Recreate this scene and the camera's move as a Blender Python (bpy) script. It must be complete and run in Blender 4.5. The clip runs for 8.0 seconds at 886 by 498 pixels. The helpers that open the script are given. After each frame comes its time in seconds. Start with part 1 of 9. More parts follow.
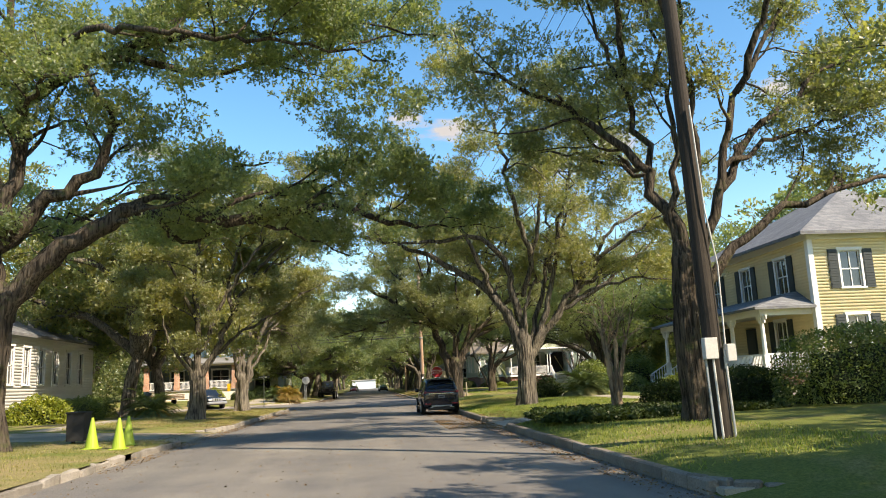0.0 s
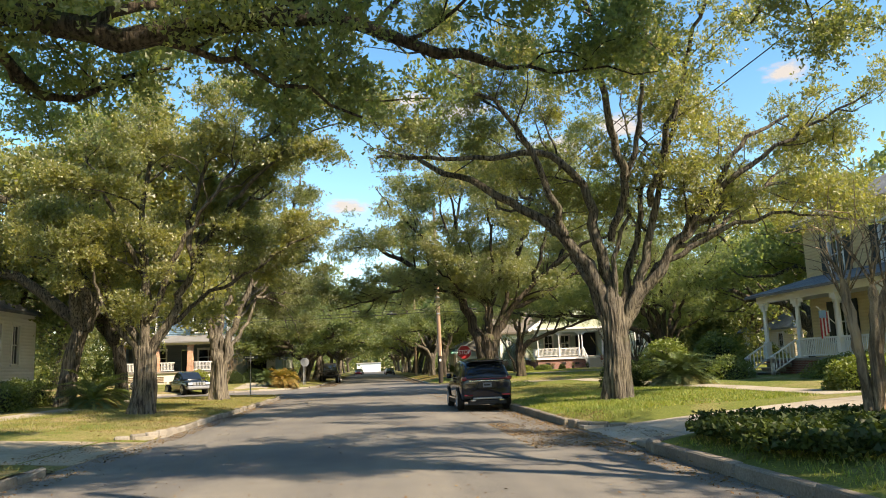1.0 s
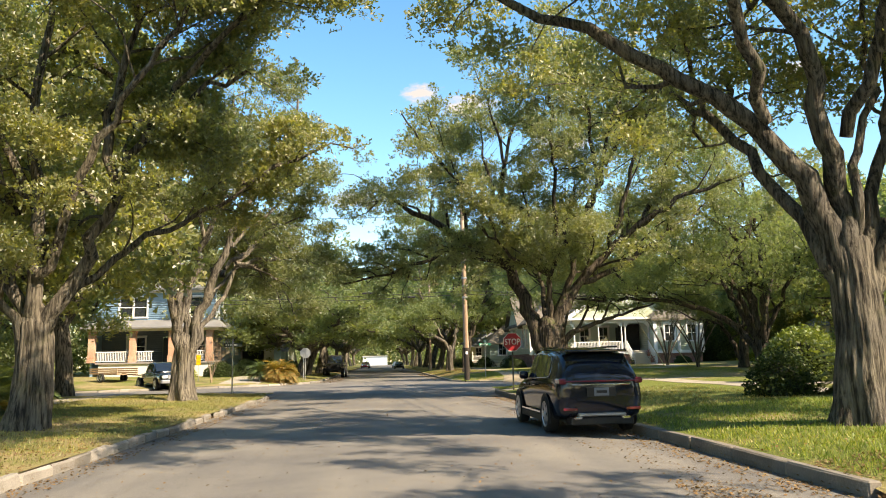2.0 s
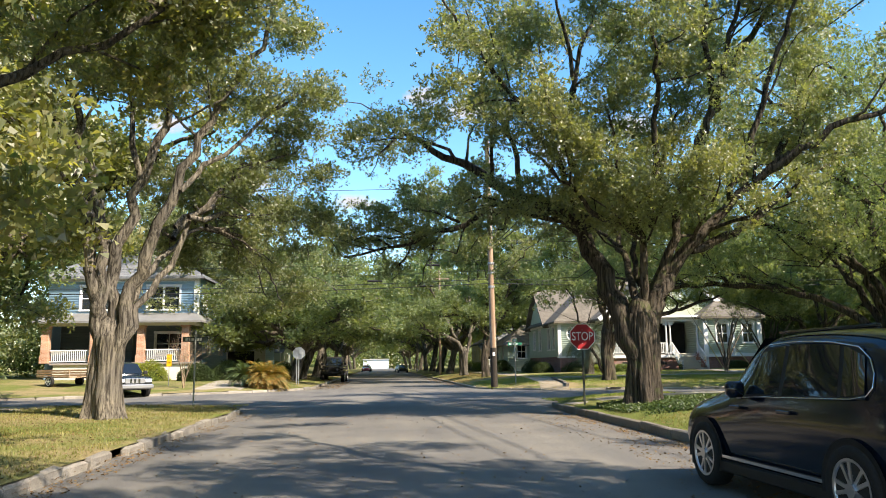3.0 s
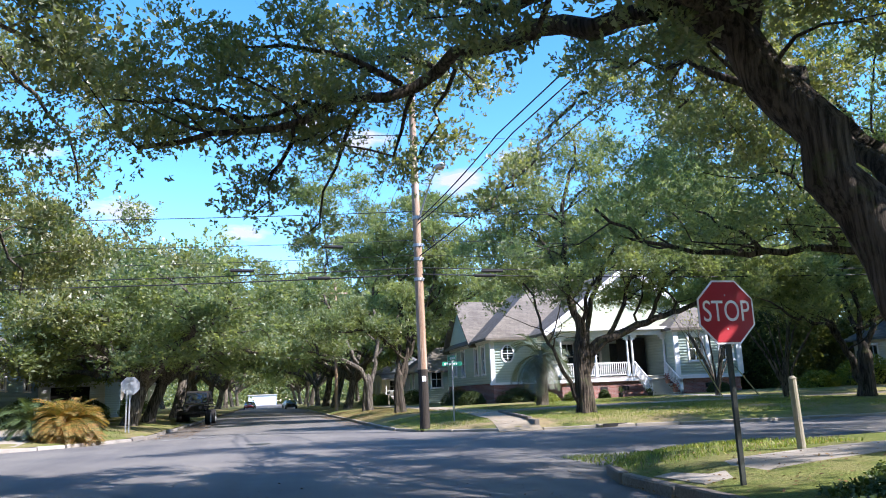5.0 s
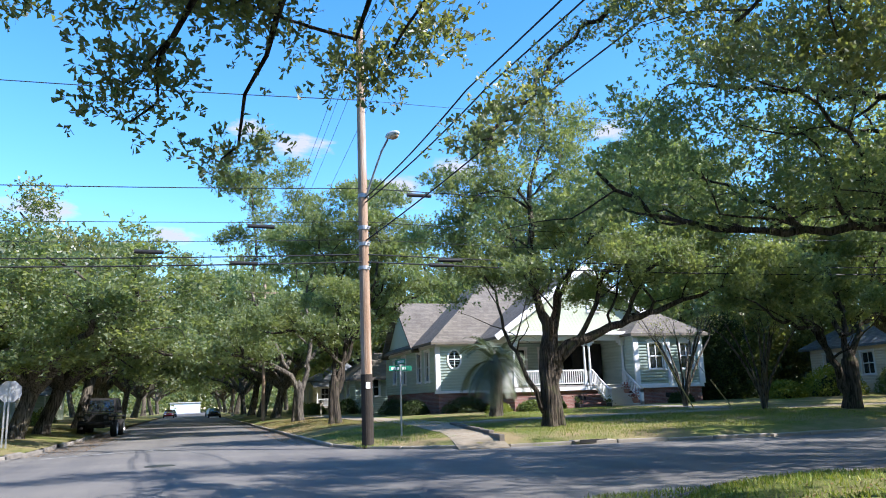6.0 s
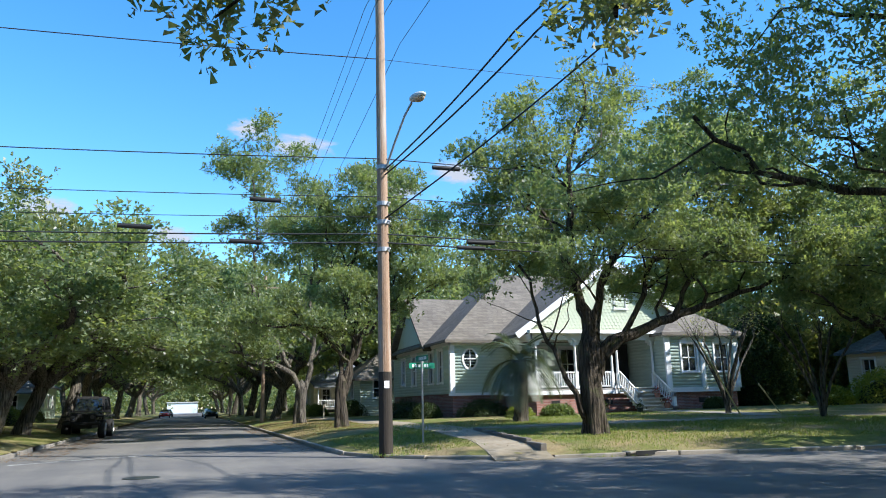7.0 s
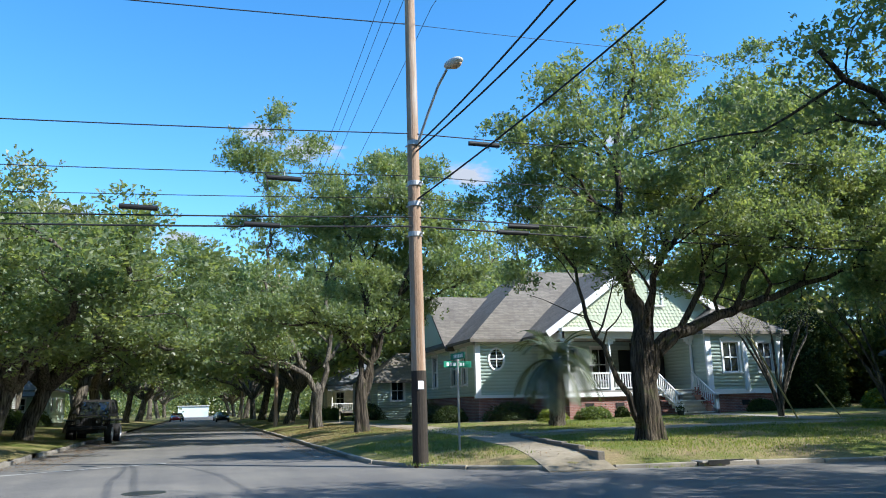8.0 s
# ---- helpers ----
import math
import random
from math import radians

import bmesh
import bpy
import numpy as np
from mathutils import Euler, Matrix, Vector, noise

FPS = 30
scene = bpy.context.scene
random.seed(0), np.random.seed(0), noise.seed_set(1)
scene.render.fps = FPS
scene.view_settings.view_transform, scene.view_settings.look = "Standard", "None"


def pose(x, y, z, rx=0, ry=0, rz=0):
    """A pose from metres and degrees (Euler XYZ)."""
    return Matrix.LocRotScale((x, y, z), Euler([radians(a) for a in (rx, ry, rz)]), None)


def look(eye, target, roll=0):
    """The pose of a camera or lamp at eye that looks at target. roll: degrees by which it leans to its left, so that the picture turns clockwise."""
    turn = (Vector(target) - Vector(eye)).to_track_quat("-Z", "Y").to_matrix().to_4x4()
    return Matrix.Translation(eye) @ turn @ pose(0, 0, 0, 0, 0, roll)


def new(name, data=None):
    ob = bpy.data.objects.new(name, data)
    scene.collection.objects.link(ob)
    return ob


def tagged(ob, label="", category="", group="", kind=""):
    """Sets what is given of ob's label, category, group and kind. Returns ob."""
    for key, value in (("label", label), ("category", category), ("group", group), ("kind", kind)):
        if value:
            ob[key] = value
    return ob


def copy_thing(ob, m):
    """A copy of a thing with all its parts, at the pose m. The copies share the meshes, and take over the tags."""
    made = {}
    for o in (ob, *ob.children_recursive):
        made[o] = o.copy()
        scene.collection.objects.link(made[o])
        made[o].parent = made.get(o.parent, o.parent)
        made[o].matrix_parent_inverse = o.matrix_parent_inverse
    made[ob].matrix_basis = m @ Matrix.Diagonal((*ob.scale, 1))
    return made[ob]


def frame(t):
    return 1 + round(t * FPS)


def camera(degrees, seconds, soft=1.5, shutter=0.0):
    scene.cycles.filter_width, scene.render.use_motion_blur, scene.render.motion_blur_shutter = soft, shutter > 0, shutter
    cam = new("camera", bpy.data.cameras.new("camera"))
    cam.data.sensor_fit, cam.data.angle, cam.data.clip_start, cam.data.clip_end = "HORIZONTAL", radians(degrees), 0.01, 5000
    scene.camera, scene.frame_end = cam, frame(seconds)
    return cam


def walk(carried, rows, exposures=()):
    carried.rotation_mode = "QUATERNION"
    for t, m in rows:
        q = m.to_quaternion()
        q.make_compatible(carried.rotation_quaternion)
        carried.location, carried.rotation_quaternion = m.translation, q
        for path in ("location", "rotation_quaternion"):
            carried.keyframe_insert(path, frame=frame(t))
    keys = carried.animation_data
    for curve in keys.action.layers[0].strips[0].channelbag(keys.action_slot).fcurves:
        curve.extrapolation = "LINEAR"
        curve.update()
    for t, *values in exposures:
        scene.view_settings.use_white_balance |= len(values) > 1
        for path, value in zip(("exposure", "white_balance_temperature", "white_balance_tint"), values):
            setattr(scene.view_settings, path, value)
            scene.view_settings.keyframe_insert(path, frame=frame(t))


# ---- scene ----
cam = camera(60.98, 8.0, soft=1.0)
# seconds, eye x y z, yaw, pitch up, roll
ROWS = [
    (0, 0.799, -0.000, 1.465, -5.86, 10.01, -2.55),
    (0.5, 0.630, 5.349, 1.443, -5.69, 9.44, -2.08),
    (1, 0.414, 10.663, 1.478, -5.45, 8.81, -2.07),
    (1.5, 0.136, 15.907, 1.486, -5.30, 8.15, -1.68),
    (1.7, 0.021, 17.966, 1.482, -5.16, 8.25, -1.53),
    (2.8, -0.583, 28.527, 1.412, -4.62, 8.66, -0.50),
    (3, -0.631, 30.246, 1.406, -4.89, 8.71, -0.80),
    (3.5, -0.633, 34.286, 1.403, -5.51, 8.86, -0.89),
    (4, -0.492, 37.880, 1.438, -5.74, 10.13, -1.03),
    (4.5, -0.277, 41.358, 1.405, -6.75, 10.76, -1.25),
    (5, 0.059, 44.320, 1.333, -13.27, 10.92, -2.31),
    (5.2, 0.195, 45.370, 1.319, -14.97, 10.97, -2.38),
    (6.3, 0.583, 49.771, 1.399, -18.80, 11.50, -1.82),
    (6.5, 0.634, 50.492, 1.398, -18.70, 11.59, -1.63),
    (7, 0.678, 52.072, 1.398, -18.45, 11.58, -1.32),
    (7.5, 0.672, 53.433, 1.398, -18.12, 11.58, -1.02),
    (8, 0.682, 54.505, 1.402, -17.71, 11.84, -1.39),
]
walk(cam, [(t, pose(x, y, z, 90, 0, yaw) @ pose(0, 0, 0, pitch, 0, 0) @ pose(0, 0, 0, 0, 0, roll)) for t, x, y, z, yaw, pitch, roll in ROWS],
     exposures=[(0.0, 1.14, 7900, 14), (0.5, 1.12, 7800, 14), (1.0, 1.3, 8400, 14), (1.5, 1.48, 8700, 14), (3.0, 1.36, 7250, 13), (3.5, 1.31, 6900, 13), (4.5, 1.47, 6150, 20), (5.2, 1.52, 5850, 21), (6.5, 1.17, 5900, 13), (8.0, 1.06, 5900, 9)])

# ---- world, sun ----
SUN_AZ, SUN_EL = radians(-40), radians(41)   # from +x towards +y; height over the horizon
world = bpy.data.worlds.new("world")
scene.world = world
world.use_nodes = True
wn = world.node_tree.nodes
sky = wn.new("ShaderNodeTexSky")
sky.sky_type = "NISHITA"
sky.sun_disc = False
sky.sun_elevation = SUN_EL
sky.sun_rotation = radians(90) - SUN_AZ
sky.air_density, sky.dust_density, sky.ozone_density = 1.0, 0.3, 2.2
richer = wn.new("ShaderNodeHueSaturation")
richer.inputs["Saturation"].default_value = 1.3
richer.inputs["Hue"].default_value = 0.496
world.node_tree.links.new(sky.outputs[0], richer.inputs["Color"])
world.node_tree.links.new(richer.outputs[0], wn["Background"].inputs[0])
wn["Background"].inputs[1].default_value = 0.14
sun = new("sun", bpy.data.lights.new("sun", "SUN"))
sun.data.energy, sun.data.angle, sun.data.color = 4.7, radians(0.6), (1.0, 0.935, 0.83)
sun_way = Vector((math.cos(SUN_AZ) * math.cos(SUN_EL), math.sin(SUN_AZ) * math.cos(SUN_EL), math.sin(SUN_EL)))
sun.matrix_world = look(sun_way * 100, (0, 0, 0))

# ---- materials ----


def nodes_of(name):
    m = bpy.data.materials.new(name)
    m.use_nodes = True
    nt = m.node_tree
    return m, nt, nt.nodes["Principled BSDF"]


def noise_node(nt, vec, scale, detail=4, rough=0.55):
    n = nt.nodes.new("ShaderNodeTexNoise")
    n.inputs["Scale"].default_value = scale
    n.inputs["Detail"].default_value = detail
    n.inputs["Roughness"].default_value = rough
    nt.links.new(vec, n.inputs["Vector"])
    return n.outputs["Fac"]


def ramp(nt, fac, stops):
    r = nt.nodes.new("ShaderNodeValToRGB")
    el = r.color_ramp.elements
    while len(el) < len(stops):
        el.new(0.5)
    for e, (p, c) in zip(el, stops):
        e.position = p
        e.color = (*c, 1) if len(c) == 3 else c
    nt.links.new(fac, r.inputs[0])
    return r.outputs[0]


def mixc(nt, fac, a, b, mode="MIX"):
    x = nt.nodes.new("ShaderNodeMix")
    x.data_type, x.blend_type = "RGBA", mode
    for key, v in ((0, fac), (6, a), (7, b)):
        if isinstance(v, (int, float)):
            x.inputs[key].default_value = v
        elif isinstance(v, tuple):
            x.inputs[key].default_value = (*v, 1)
        else:
            nt.links.new(v, x.inputs[key])
    return x.outputs[2]


def bump(nt, p, height, strength, dist=0.02):
    b = nt.nodes.new("ShaderNodeBump")
    b.inputs["Strength"].default_value = strength
    b.inputs["Distance"].default_value = dist
    nt.links.new(height, b.inputs["Height"])
    nt.links.new(b.outputs[0], p.inputs["Normal"])


def place_vec(nt, scale=(1, 1, 1)):
    g = nt.nodes.new("ShaderNodeNewGeometry")
    m = nt.nodes.new("ShaderNodeMapping")
    m.inputs["Scale"].default_value = scale
    nt.links.new(g.outputs["Position"], m.inputs["Vector"])
    return m.outputs[0]


def object_random(nt):
    return nt.nodes.new("ShaderNodeObjectInfo").outputs["Random"]


def surface(name, c1, c2, scale=2.0, fine=30.0, rough=0.8, relief=0.3, metal=0.0, spec=0.3, stain=None, stretch=(1, 1, 1), dist=0.01, vary=0.0):
    """A surface of two tones mixed by a coarse and a fine noise, with fine relief, and stains where given."""
    m, nt, p = nodes_of(name)
    v = place_vec(nt, stretch)
    a, b = noise_node(nt, v, scale, 5), noise_node(nt, v, fine, 3)
    mid = nt.nodes.new("ShaderNodeMath")
    mid.operation = "MULTIPLY_ADD"
    nt.links.new(b, mid.inputs[0])
    mid.inputs[1].default_value = 0.5
    mul = nt.nodes.new("ShaderNodeMath")
    mul.operation = "MULTIPLY"
    nt.links.new(a, mul.inputs[0])
    mul.inputs[1].default_value = 0.5
    nt.links.new(mul.outputs[0], mid.inputs[2])
    c = ramp(nt, mid.outputs[0], [(0.35, c1), (0.65, c2)])
    if stain:
        s = ramp(nt, noise_node(nt, v, scale * 0.4, 6, 0.7), [(0.5, (0, 0, 0)), (0.68, (1, 1, 1))])
        c = mixc(nt, s, c, stain)
    if vary:
        rnd = ramp(nt, object_random(nt), [(0.0, (1 - vary,) * 3), (1.0, (1 + vary,) * 3)])
        c = mixc(nt, 1.0, c, rnd, "MULTIPLY")
    nt.links.new(c, p.inputs["Base Color"])
    p.inputs["Roughness"].default_value = rough
    p.inputs["Metallic"].default_value = metal
    p.inputs["Specular IOR Level"].default_value = spec
    if relief:
        bump(nt, p, b, relief, dist)
    return m


def plain(name, c, rough=0.5, metal=0.0, spec=0.5, coat=0.0):
    m, nt, p = nodes_of(name)
    p.inputs["Base Color"].default_value = (*c, 1)
    p.inputs["Roughness"].default_value = rough
    p.inputs["Metallic"].default_value = metal
    p.inputs["Specular IOR Level"].default_value = spec
    p.inputs["Coat Weight"].default_value = coat
    return m


def leaf_material(name, tones, gloss=0.05, through_light=0.4):
    m, nt, p = nodes_of(name)
    nt.nodes.remove(p)
    out = nt.nodes["Material Output"]
    g = nt.nodes.new("ShaderNodeNewGeometry")
    n = len(tones)
    c = ramp(nt, g.outputs["Random Per Island"], [(i / (n - 1), t) for i, t in enumerate(tones)])
    big = noise_node(nt, place_vec(nt), 0.45, 2)
    tint = ramp(nt, big, [(0.3, (0.8, 0.88, 0.9)), (0.7, (1.2, 1.12, 0.9))])
    c = mixc(nt, 1.0, c, tint, "MULTIPLY")
    d, t, s = (nt.nodes.new("ShaderNodeBsdf" + k) for k in ("Diffuse", "Translucent", "Glossy"))
    s.inputs["Roughness"].default_value = 0.5
    warm = mixc(nt, 1.0, c, (1.65, 1.6, 0.75), "MULTIPLY")
    nt.links.new(c, d.inputs[0])
    nt.links.new(warm, t.inputs[0])
    mx = nt.nodes.new("ShaderNodeMixShader")
    mx.inputs[0].default_value = through_light
    nt.links.new(d.outputs[0], mx.inputs[1])
    nt.links.new(t.outputs[0], mx.inputs[2])
    m2 = nt.nodes.new("ShaderNodeMixShader")
    m2.inputs[0].default_value = gloss
    nt.links.new(mx.outputs[0], m2.inputs[1])
    nt.links.new(s.outputs[0], m2.inputs[2])
    nt.links.new(m2.outputs[0], out.inputs[0])
    return m


def bark_material(name, c1, c2, scale=1.0, moss=0.0):
    m, nt, p = nodes_of(name)
    v = place_vec(nt, (17 * scale, 17 * scale, 1.3 * scale))
    a = noise_node(nt, v, 1.0, 6, 0.66)
    b = noise_node(nt, place_vec(nt), 1.3, 3)
    c = ramp(nt, a, [(0.4, c1), (0.58, c2)])
    grey = ramp(nt, b, [(0.4, (0.85, 0.85, 0.85)), (0.62, (1.2, 1.18, 1.1))])
    c = mixc(nt, 1.0, c, grey, "MULTIPLY")
    if moss:
        f = ramp(nt, noise_node(nt, place_vec(nt), 2.3, 5, 0.7), [(0.55, (0, 0, 0)), (0.7, (moss, moss, moss))])
        c = mixc(nt, f, c, (0.07, 0.085, 0.03))
    nt.links.new(c, p.inputs["Base Color"])
    p.inputs["Roughness"].default_value = 0.95
    p.inputs["Specular IOR Level"].default_value = 0.15
    bump(nt, p, a, 1.0, 0.09)
    return m


def asphalt_material():
    m, nt, p = nodes_of("asphalt")
    v = place_vec(nt)
    fine = noise_node(nt, v, 90, 2, 0.7)
    patch = noise_node(nt, v, 0.35, 6, 0.65)
    lane = noise_node(nt, place_vec(nt, (0.9, 0.04, 1)), 1.0, 4)
    c = ramp(nt, fine, [(0.3, (0.088, 0.085, 0.081)), (0.55, (0.158, 0.152, 0.142)), (0.75, (0.245, 0.234, 0.217))])
    c = mixc(nt, 1.0, c, ramp(nt, patch, [(0.35, (0.8, 0.8, 0.82)), (0.65, (1.18, 1.16, 1.1))]), "MULTIPLY")
    c = mixc(nt, 1.0, c, ramp(nt, lane, [(0.4, (0.9, 0.9, 0.9)), (0.62, (1.12, 1.1, 1.06))]), "MULTIPLY")
    # cracks
    vo = nt.nodes.new("ShaderNodeTexVoronoi")
    vo.feature = "DISTANCE_TO_EDGE"
    vo.inputs["Scale"].default_value = 0.28
    wob = nt.nodes.new("ShaderNodeVectorMath")
    wob.operation = "ADD"
    nz = nt.nodes.new("ShaderNodeTexNoise")
    nz.inputs["Scale"].default_value = 1.4
    nz.inputs["Detail"].default_value = 5
    nt.links.new(v, nz.inputs["Vector"])
    nt.links.new(v, wob.inputs[0])
    nt.links.new(nz.outputs["Color"], wob.inputs[1])
    nt.links.new(wob.outputs[0], vo.inputs["Vector"])
    crack = ramp(nt, vo.outputs["Distance"], [(0.0, (0.7, 0.7, 0.7)), (0.0025, (0, 0, 0))])
    c = mixc(nt, crack, c, (0.1, 0.095, 0.09))
    nt.links.new(c, p.inputs["Base Color"])
    p.inputs["Roughness"].default_value = 0.85
    p.inputs["Specular IOR Level"].default_value = 0.3
    bump(nt, p, fine, 0.35, 0.01)
    return m


def lawn_material(name, dry):
    m, nt, p = nodes_of(name)
    v = place_vec(nt)
    fine = noise_node(nt, v, 22, 4, 0.7)
    patch = noise_node(nt, v, 0.5, 6, 0.65)
    wide = noise_node(nt, v, 0.16, 3)
    green = ramp(nt, fine, [(0.3, (0.075, 0.1, 0.025)), (0.7, (0.18, 0.2, 0.052))])
    straw = ramp(nt, fine, [(0.3, (0.17, 0.125, 0.065)), (0.7, (0.39, 0.305, 0.165))])
    mx = nt.nodes.new("ShaderNodeMath")
    mx.operation = "MULTIPLY_ADD"
    nt.links.new(patch, mx.inputs[0])
    mx.inputs[1].default_value = 0.6
    half = nt.nodes.new("ShaderNodeMath")
    half.operation = "MULTIPLY"
    half.inputs[1].default_value = 0.4
    nt.links.new(wide, half.inputs[0])
    nt.links.new(half.outputs[0], mx.inputs[2])
    f = ramp(nt, mx.outputs[0], [(0.6 - 0.2 * dry, (0, 0, 0)), (0.76 - 0.2 * dry, (1, 1, 1))])
    c = mixc(nt, f, green, straw)
    nt.links.new(c, p.inputs["Base Color"])
    p.inputs["Roughness"].default_value = 0.95
    p.inputs["Specular IOR Level"].default_value = 0.1
    bump(nt, p, fine, 0.8, 0.05)
    return m


ASPHALT = asphalt_material()
LAWN = lawn_material("lawn", 0.45)
LAWN_DRY = lawn_material("lawn_dry", 0.82)
EARTH = surface("earth", (0.12, 0.09, 0.055), (0.26, 0.2, 0.12), 0.8, 14, 0.95, 0.7, dist=0.04)
CONCRETE = surface("concrete", (0.24, 0.21, 0.17), (0.38, 0.34, 0.275), 0.9, 40, 0.9, 0.4, stain=(0.2, 0.18, 0.14))
DUSTY = surface("dusty_drive", (0.2, 0.165, 0.115), (0.36, 0.31, 0.23), 0.7, 24, 0.95, 0.6, stain=(0.16, 0.13, 0.08), dist=0.02)
KERBSTONE = surface("kerb_stone", (0.11, 0.095, 0.078), (0.235, 0.205, 0.168), 1.2, 30, 0.9, 0.6, stain=(0.13, 0.12, 0.1), vary=0.18, dist=0.02)
GRANITE = surface("granite", (0.16, 0.145, 0.122), (0.33, 0.3, 0.26), 1.5, 50, 0.85, 0.7, stain=(0.15, 0.14, 0.12), vary=0.28, dist=0.02)
BARK = bark_material("bark", (0.03, 0.026, 0.022), (0.165, 0.146, 0.12), 1.0, 0.35)
BARK_MOSS = bark_material("bark_moss", (0.02, 0.0165, 0.013), (0.1, 0.083, 0.066), 1.0, 0.85)
BARK_PALE = bark_material("bark_pale", (0.11, 0.085, 0.06), (0.38, 0.29, 0.2), 0.6)
OAK_LEAF = leaf_material("oak_leaf", [(0.11, 0.135, 0.06), (0.145, 0.172, 0.078), (0.18, 0.205, 0.092), (0.225, 0.235, 0.108)], gloss=0.08, through_light=0.6)
OAK_LEAF_YELLOW = leaf_material("oak_leaf_yellow", [(0.12, 0.14, 0.06), (0.16, 0.18, 0.075), (0.2, 0.22, 0.085), (0.26, 0.27, 0.085), (0.19, 0.175, 0.085)], gloss=0.08, through_light=0.6)
OAK_LEAF_DARK = leaf_material("oak_leaf_dark", [(0.112, 0.152, 0.078), (0.15, 0.196, 0.1), (0.182, 0.226, 0.116), (0.215, 0.25, 0.128)], gloss=0.04, through_light=0.6)

# ---- mesh helpers ----


def mesh_from(name, V, F, mats=(), index=None, smooth=False):
    """A mesh from vertex and face arrays (faces all of one size)."""
    V, F = np.asarray(V, dtype=np.float32).reshape(-1, 3), np.asarray(F, dtype=np.int32)
    k = F.shape[1]
    me = bpy.data.meshes.new(name)
    me.vertices.add(len(V))
    me.vertices.foreach_set("co", V.ravel())
    me.loops.add(F.size)
    me.loops.foreach_set("vertex_index", F.ravel())
    me.polygons.add(len(F))
    me.polygons.foreach_set("loop_start", np.arange(0, F.size, k, dtype=np.int32))
    for m in mats:
        me.materials.append(m)
    if index is not None:
        me.polygons.foreach_set("material_index", np.asarray(index, dtype=np.int32))
    if smooth:
        me.polygons.foreach_set("use_smooth", np.ones(len(F), dtype=bool))
    me.update()
    me.validate()
    return me


def put(ob, parent):
    ob.parent = parent
    return ob


def empty(name, m=None):
    ob = new(name)
    ob.empty_display_size = 0.3
    if m is not None:
        ob.matrix_world = m
    return ob


def part(name, bm, material, parent, label="", smooth=False):
    """Links a bmesh as one mesh object under a thing or a part."""
    me = bpy.data.meshes.new(name)
    bm.to_mesh(me)
    bm.free()
    me.materials.append(material)
    if smooth:
        for f in me.polygons:
            f.use_smooth = True
    ob = new(name, me)
    ob.parent = parent
    if label:
        tagged(ob, label)
    return ob


def box(bm, x0, x1, y0, y1, z0, z1, bevel=0.0, m=None):
    """Adds a box, bevelled where asked, to a bmesh."""
    c = bmesh.ops.create_cube(bm, size=1.0)["verts"]
    t = Matrix.Translation(((x0 + x1) / 2, (y0 + y1) / 2, (z0 + z1) / 2)) @ Matrix.Diagonal((x1 - x0, y1 - y0, z1 - z0, 1))
    bmesh.ops.transform(bm, matrix=(m @ t) if m is not None else t, verts=c)
    if bevel:
        es = list({e for v in c for e in v.link_edges})
        bmesh.ops.bevel(bm, geom=es, offset=bevel, segments=1, affect="EDGES")
    return bm


def boxes(*rows, bevel=0.0):
    bm = bmesh.new()
    for r in rows:
        box(bm, *r, bevel=bevel)
    return bm


def prism(bm, pts, h, m=None):
    """Adds a flat outline (x, y) raised by h along z to a bmesh, set by m."""
    lo = [bm.verts.new((x, y, 0)) for x, y in pts]
    hi = [bm.verts.new((x, y, h)) for x, y in pts]
    n = len(pts)
    bm.faces.new(lo[::-1])
    bm.faces.new(hi)
    for i in range(n):
        bm.faces.new((lo[i], lo[(i + 1) % n], hi[(i + 1) % n], hi[i]))
    if m is not None:
        bmesh.ops.transform(bm, matrix=m, verts=lo + hi)
    return bm


def rod(bm, a, b, r0, r1=None, sides=10):
    """Adds a tapered rod from a to b to a bmesh."""
    a, b = Vector(a), Vector(b)
    q = (b - a).to_track_quat("Z", "Y").to_matrix().to_4x4()
    bmesh.ops.create_cone(bm, cap_ends=True, segments=sides, radius1=r0, radius2=r0 if r1 is None else r1, depth=(b - a).length, matrix=Matrix.Translation((a + b) / 2) @ q)
    return bm


def tube_rows(pts, radii, sides, ridge=0.0, rng=None):
    """Rings along a path: vertices and quads of a tapered tube, its end closed to a point."""
    pts = np.asarray(pts, dtype=float)
    n = len(pts)
    tan = np.gradient(pts, axis=0)
    tan /= np.linalg.norm(tan, axis=1)[:, None] + 1e-9
    ref = np.array([0.31, 0.95, 0.05]) if abs(tan[0, 2]) > 0.7 else np.array([0, 0, 1.0])
    a = np.cross(tan, ref)
    a /= np.linalg.norm(a, axis=1)[:, None] + 1e-9
    b = np.cross(tan, a)
    th = np.linspace(0, 2 * math.pi, sides, endpoint=False)
    rad = np.repeat(np.asarray(radii)[:, None], sides, 1)
    if ridge:
        ph = rng.uniform(0, 6.28, 4)
        zz = np.linspace(0, 1, n)[:, None]
        rad = rad * (1 + ridge * (0.5 * np.sin(3 * th + ph[0] + zz * 2) + 0.35 * np.sin(7 * th + ph[1] + zz * 5) + 0.3 * np.sin(11 * th + ph[2] - zz * 4)) + ridge * 0.5 * rng.normal(0, 1, (n, sides)))
    V = pts[:, None, :] + rad[..., None] * (np.cos(th)[None, :, None] * a[:, None, :] + np.sin(th)[None, :, None] * b[:, None, :])
    i = np.arange(n - 1)[:, None] * sides
    j = np.arange(sides)[None, :]
    k = (j + 1) % sides
    F = np.stack([i + j, i + k, i + sides + k, i + sides + j], -1).reshape(-1, 4)
    return V.reshape(-1, 3), F


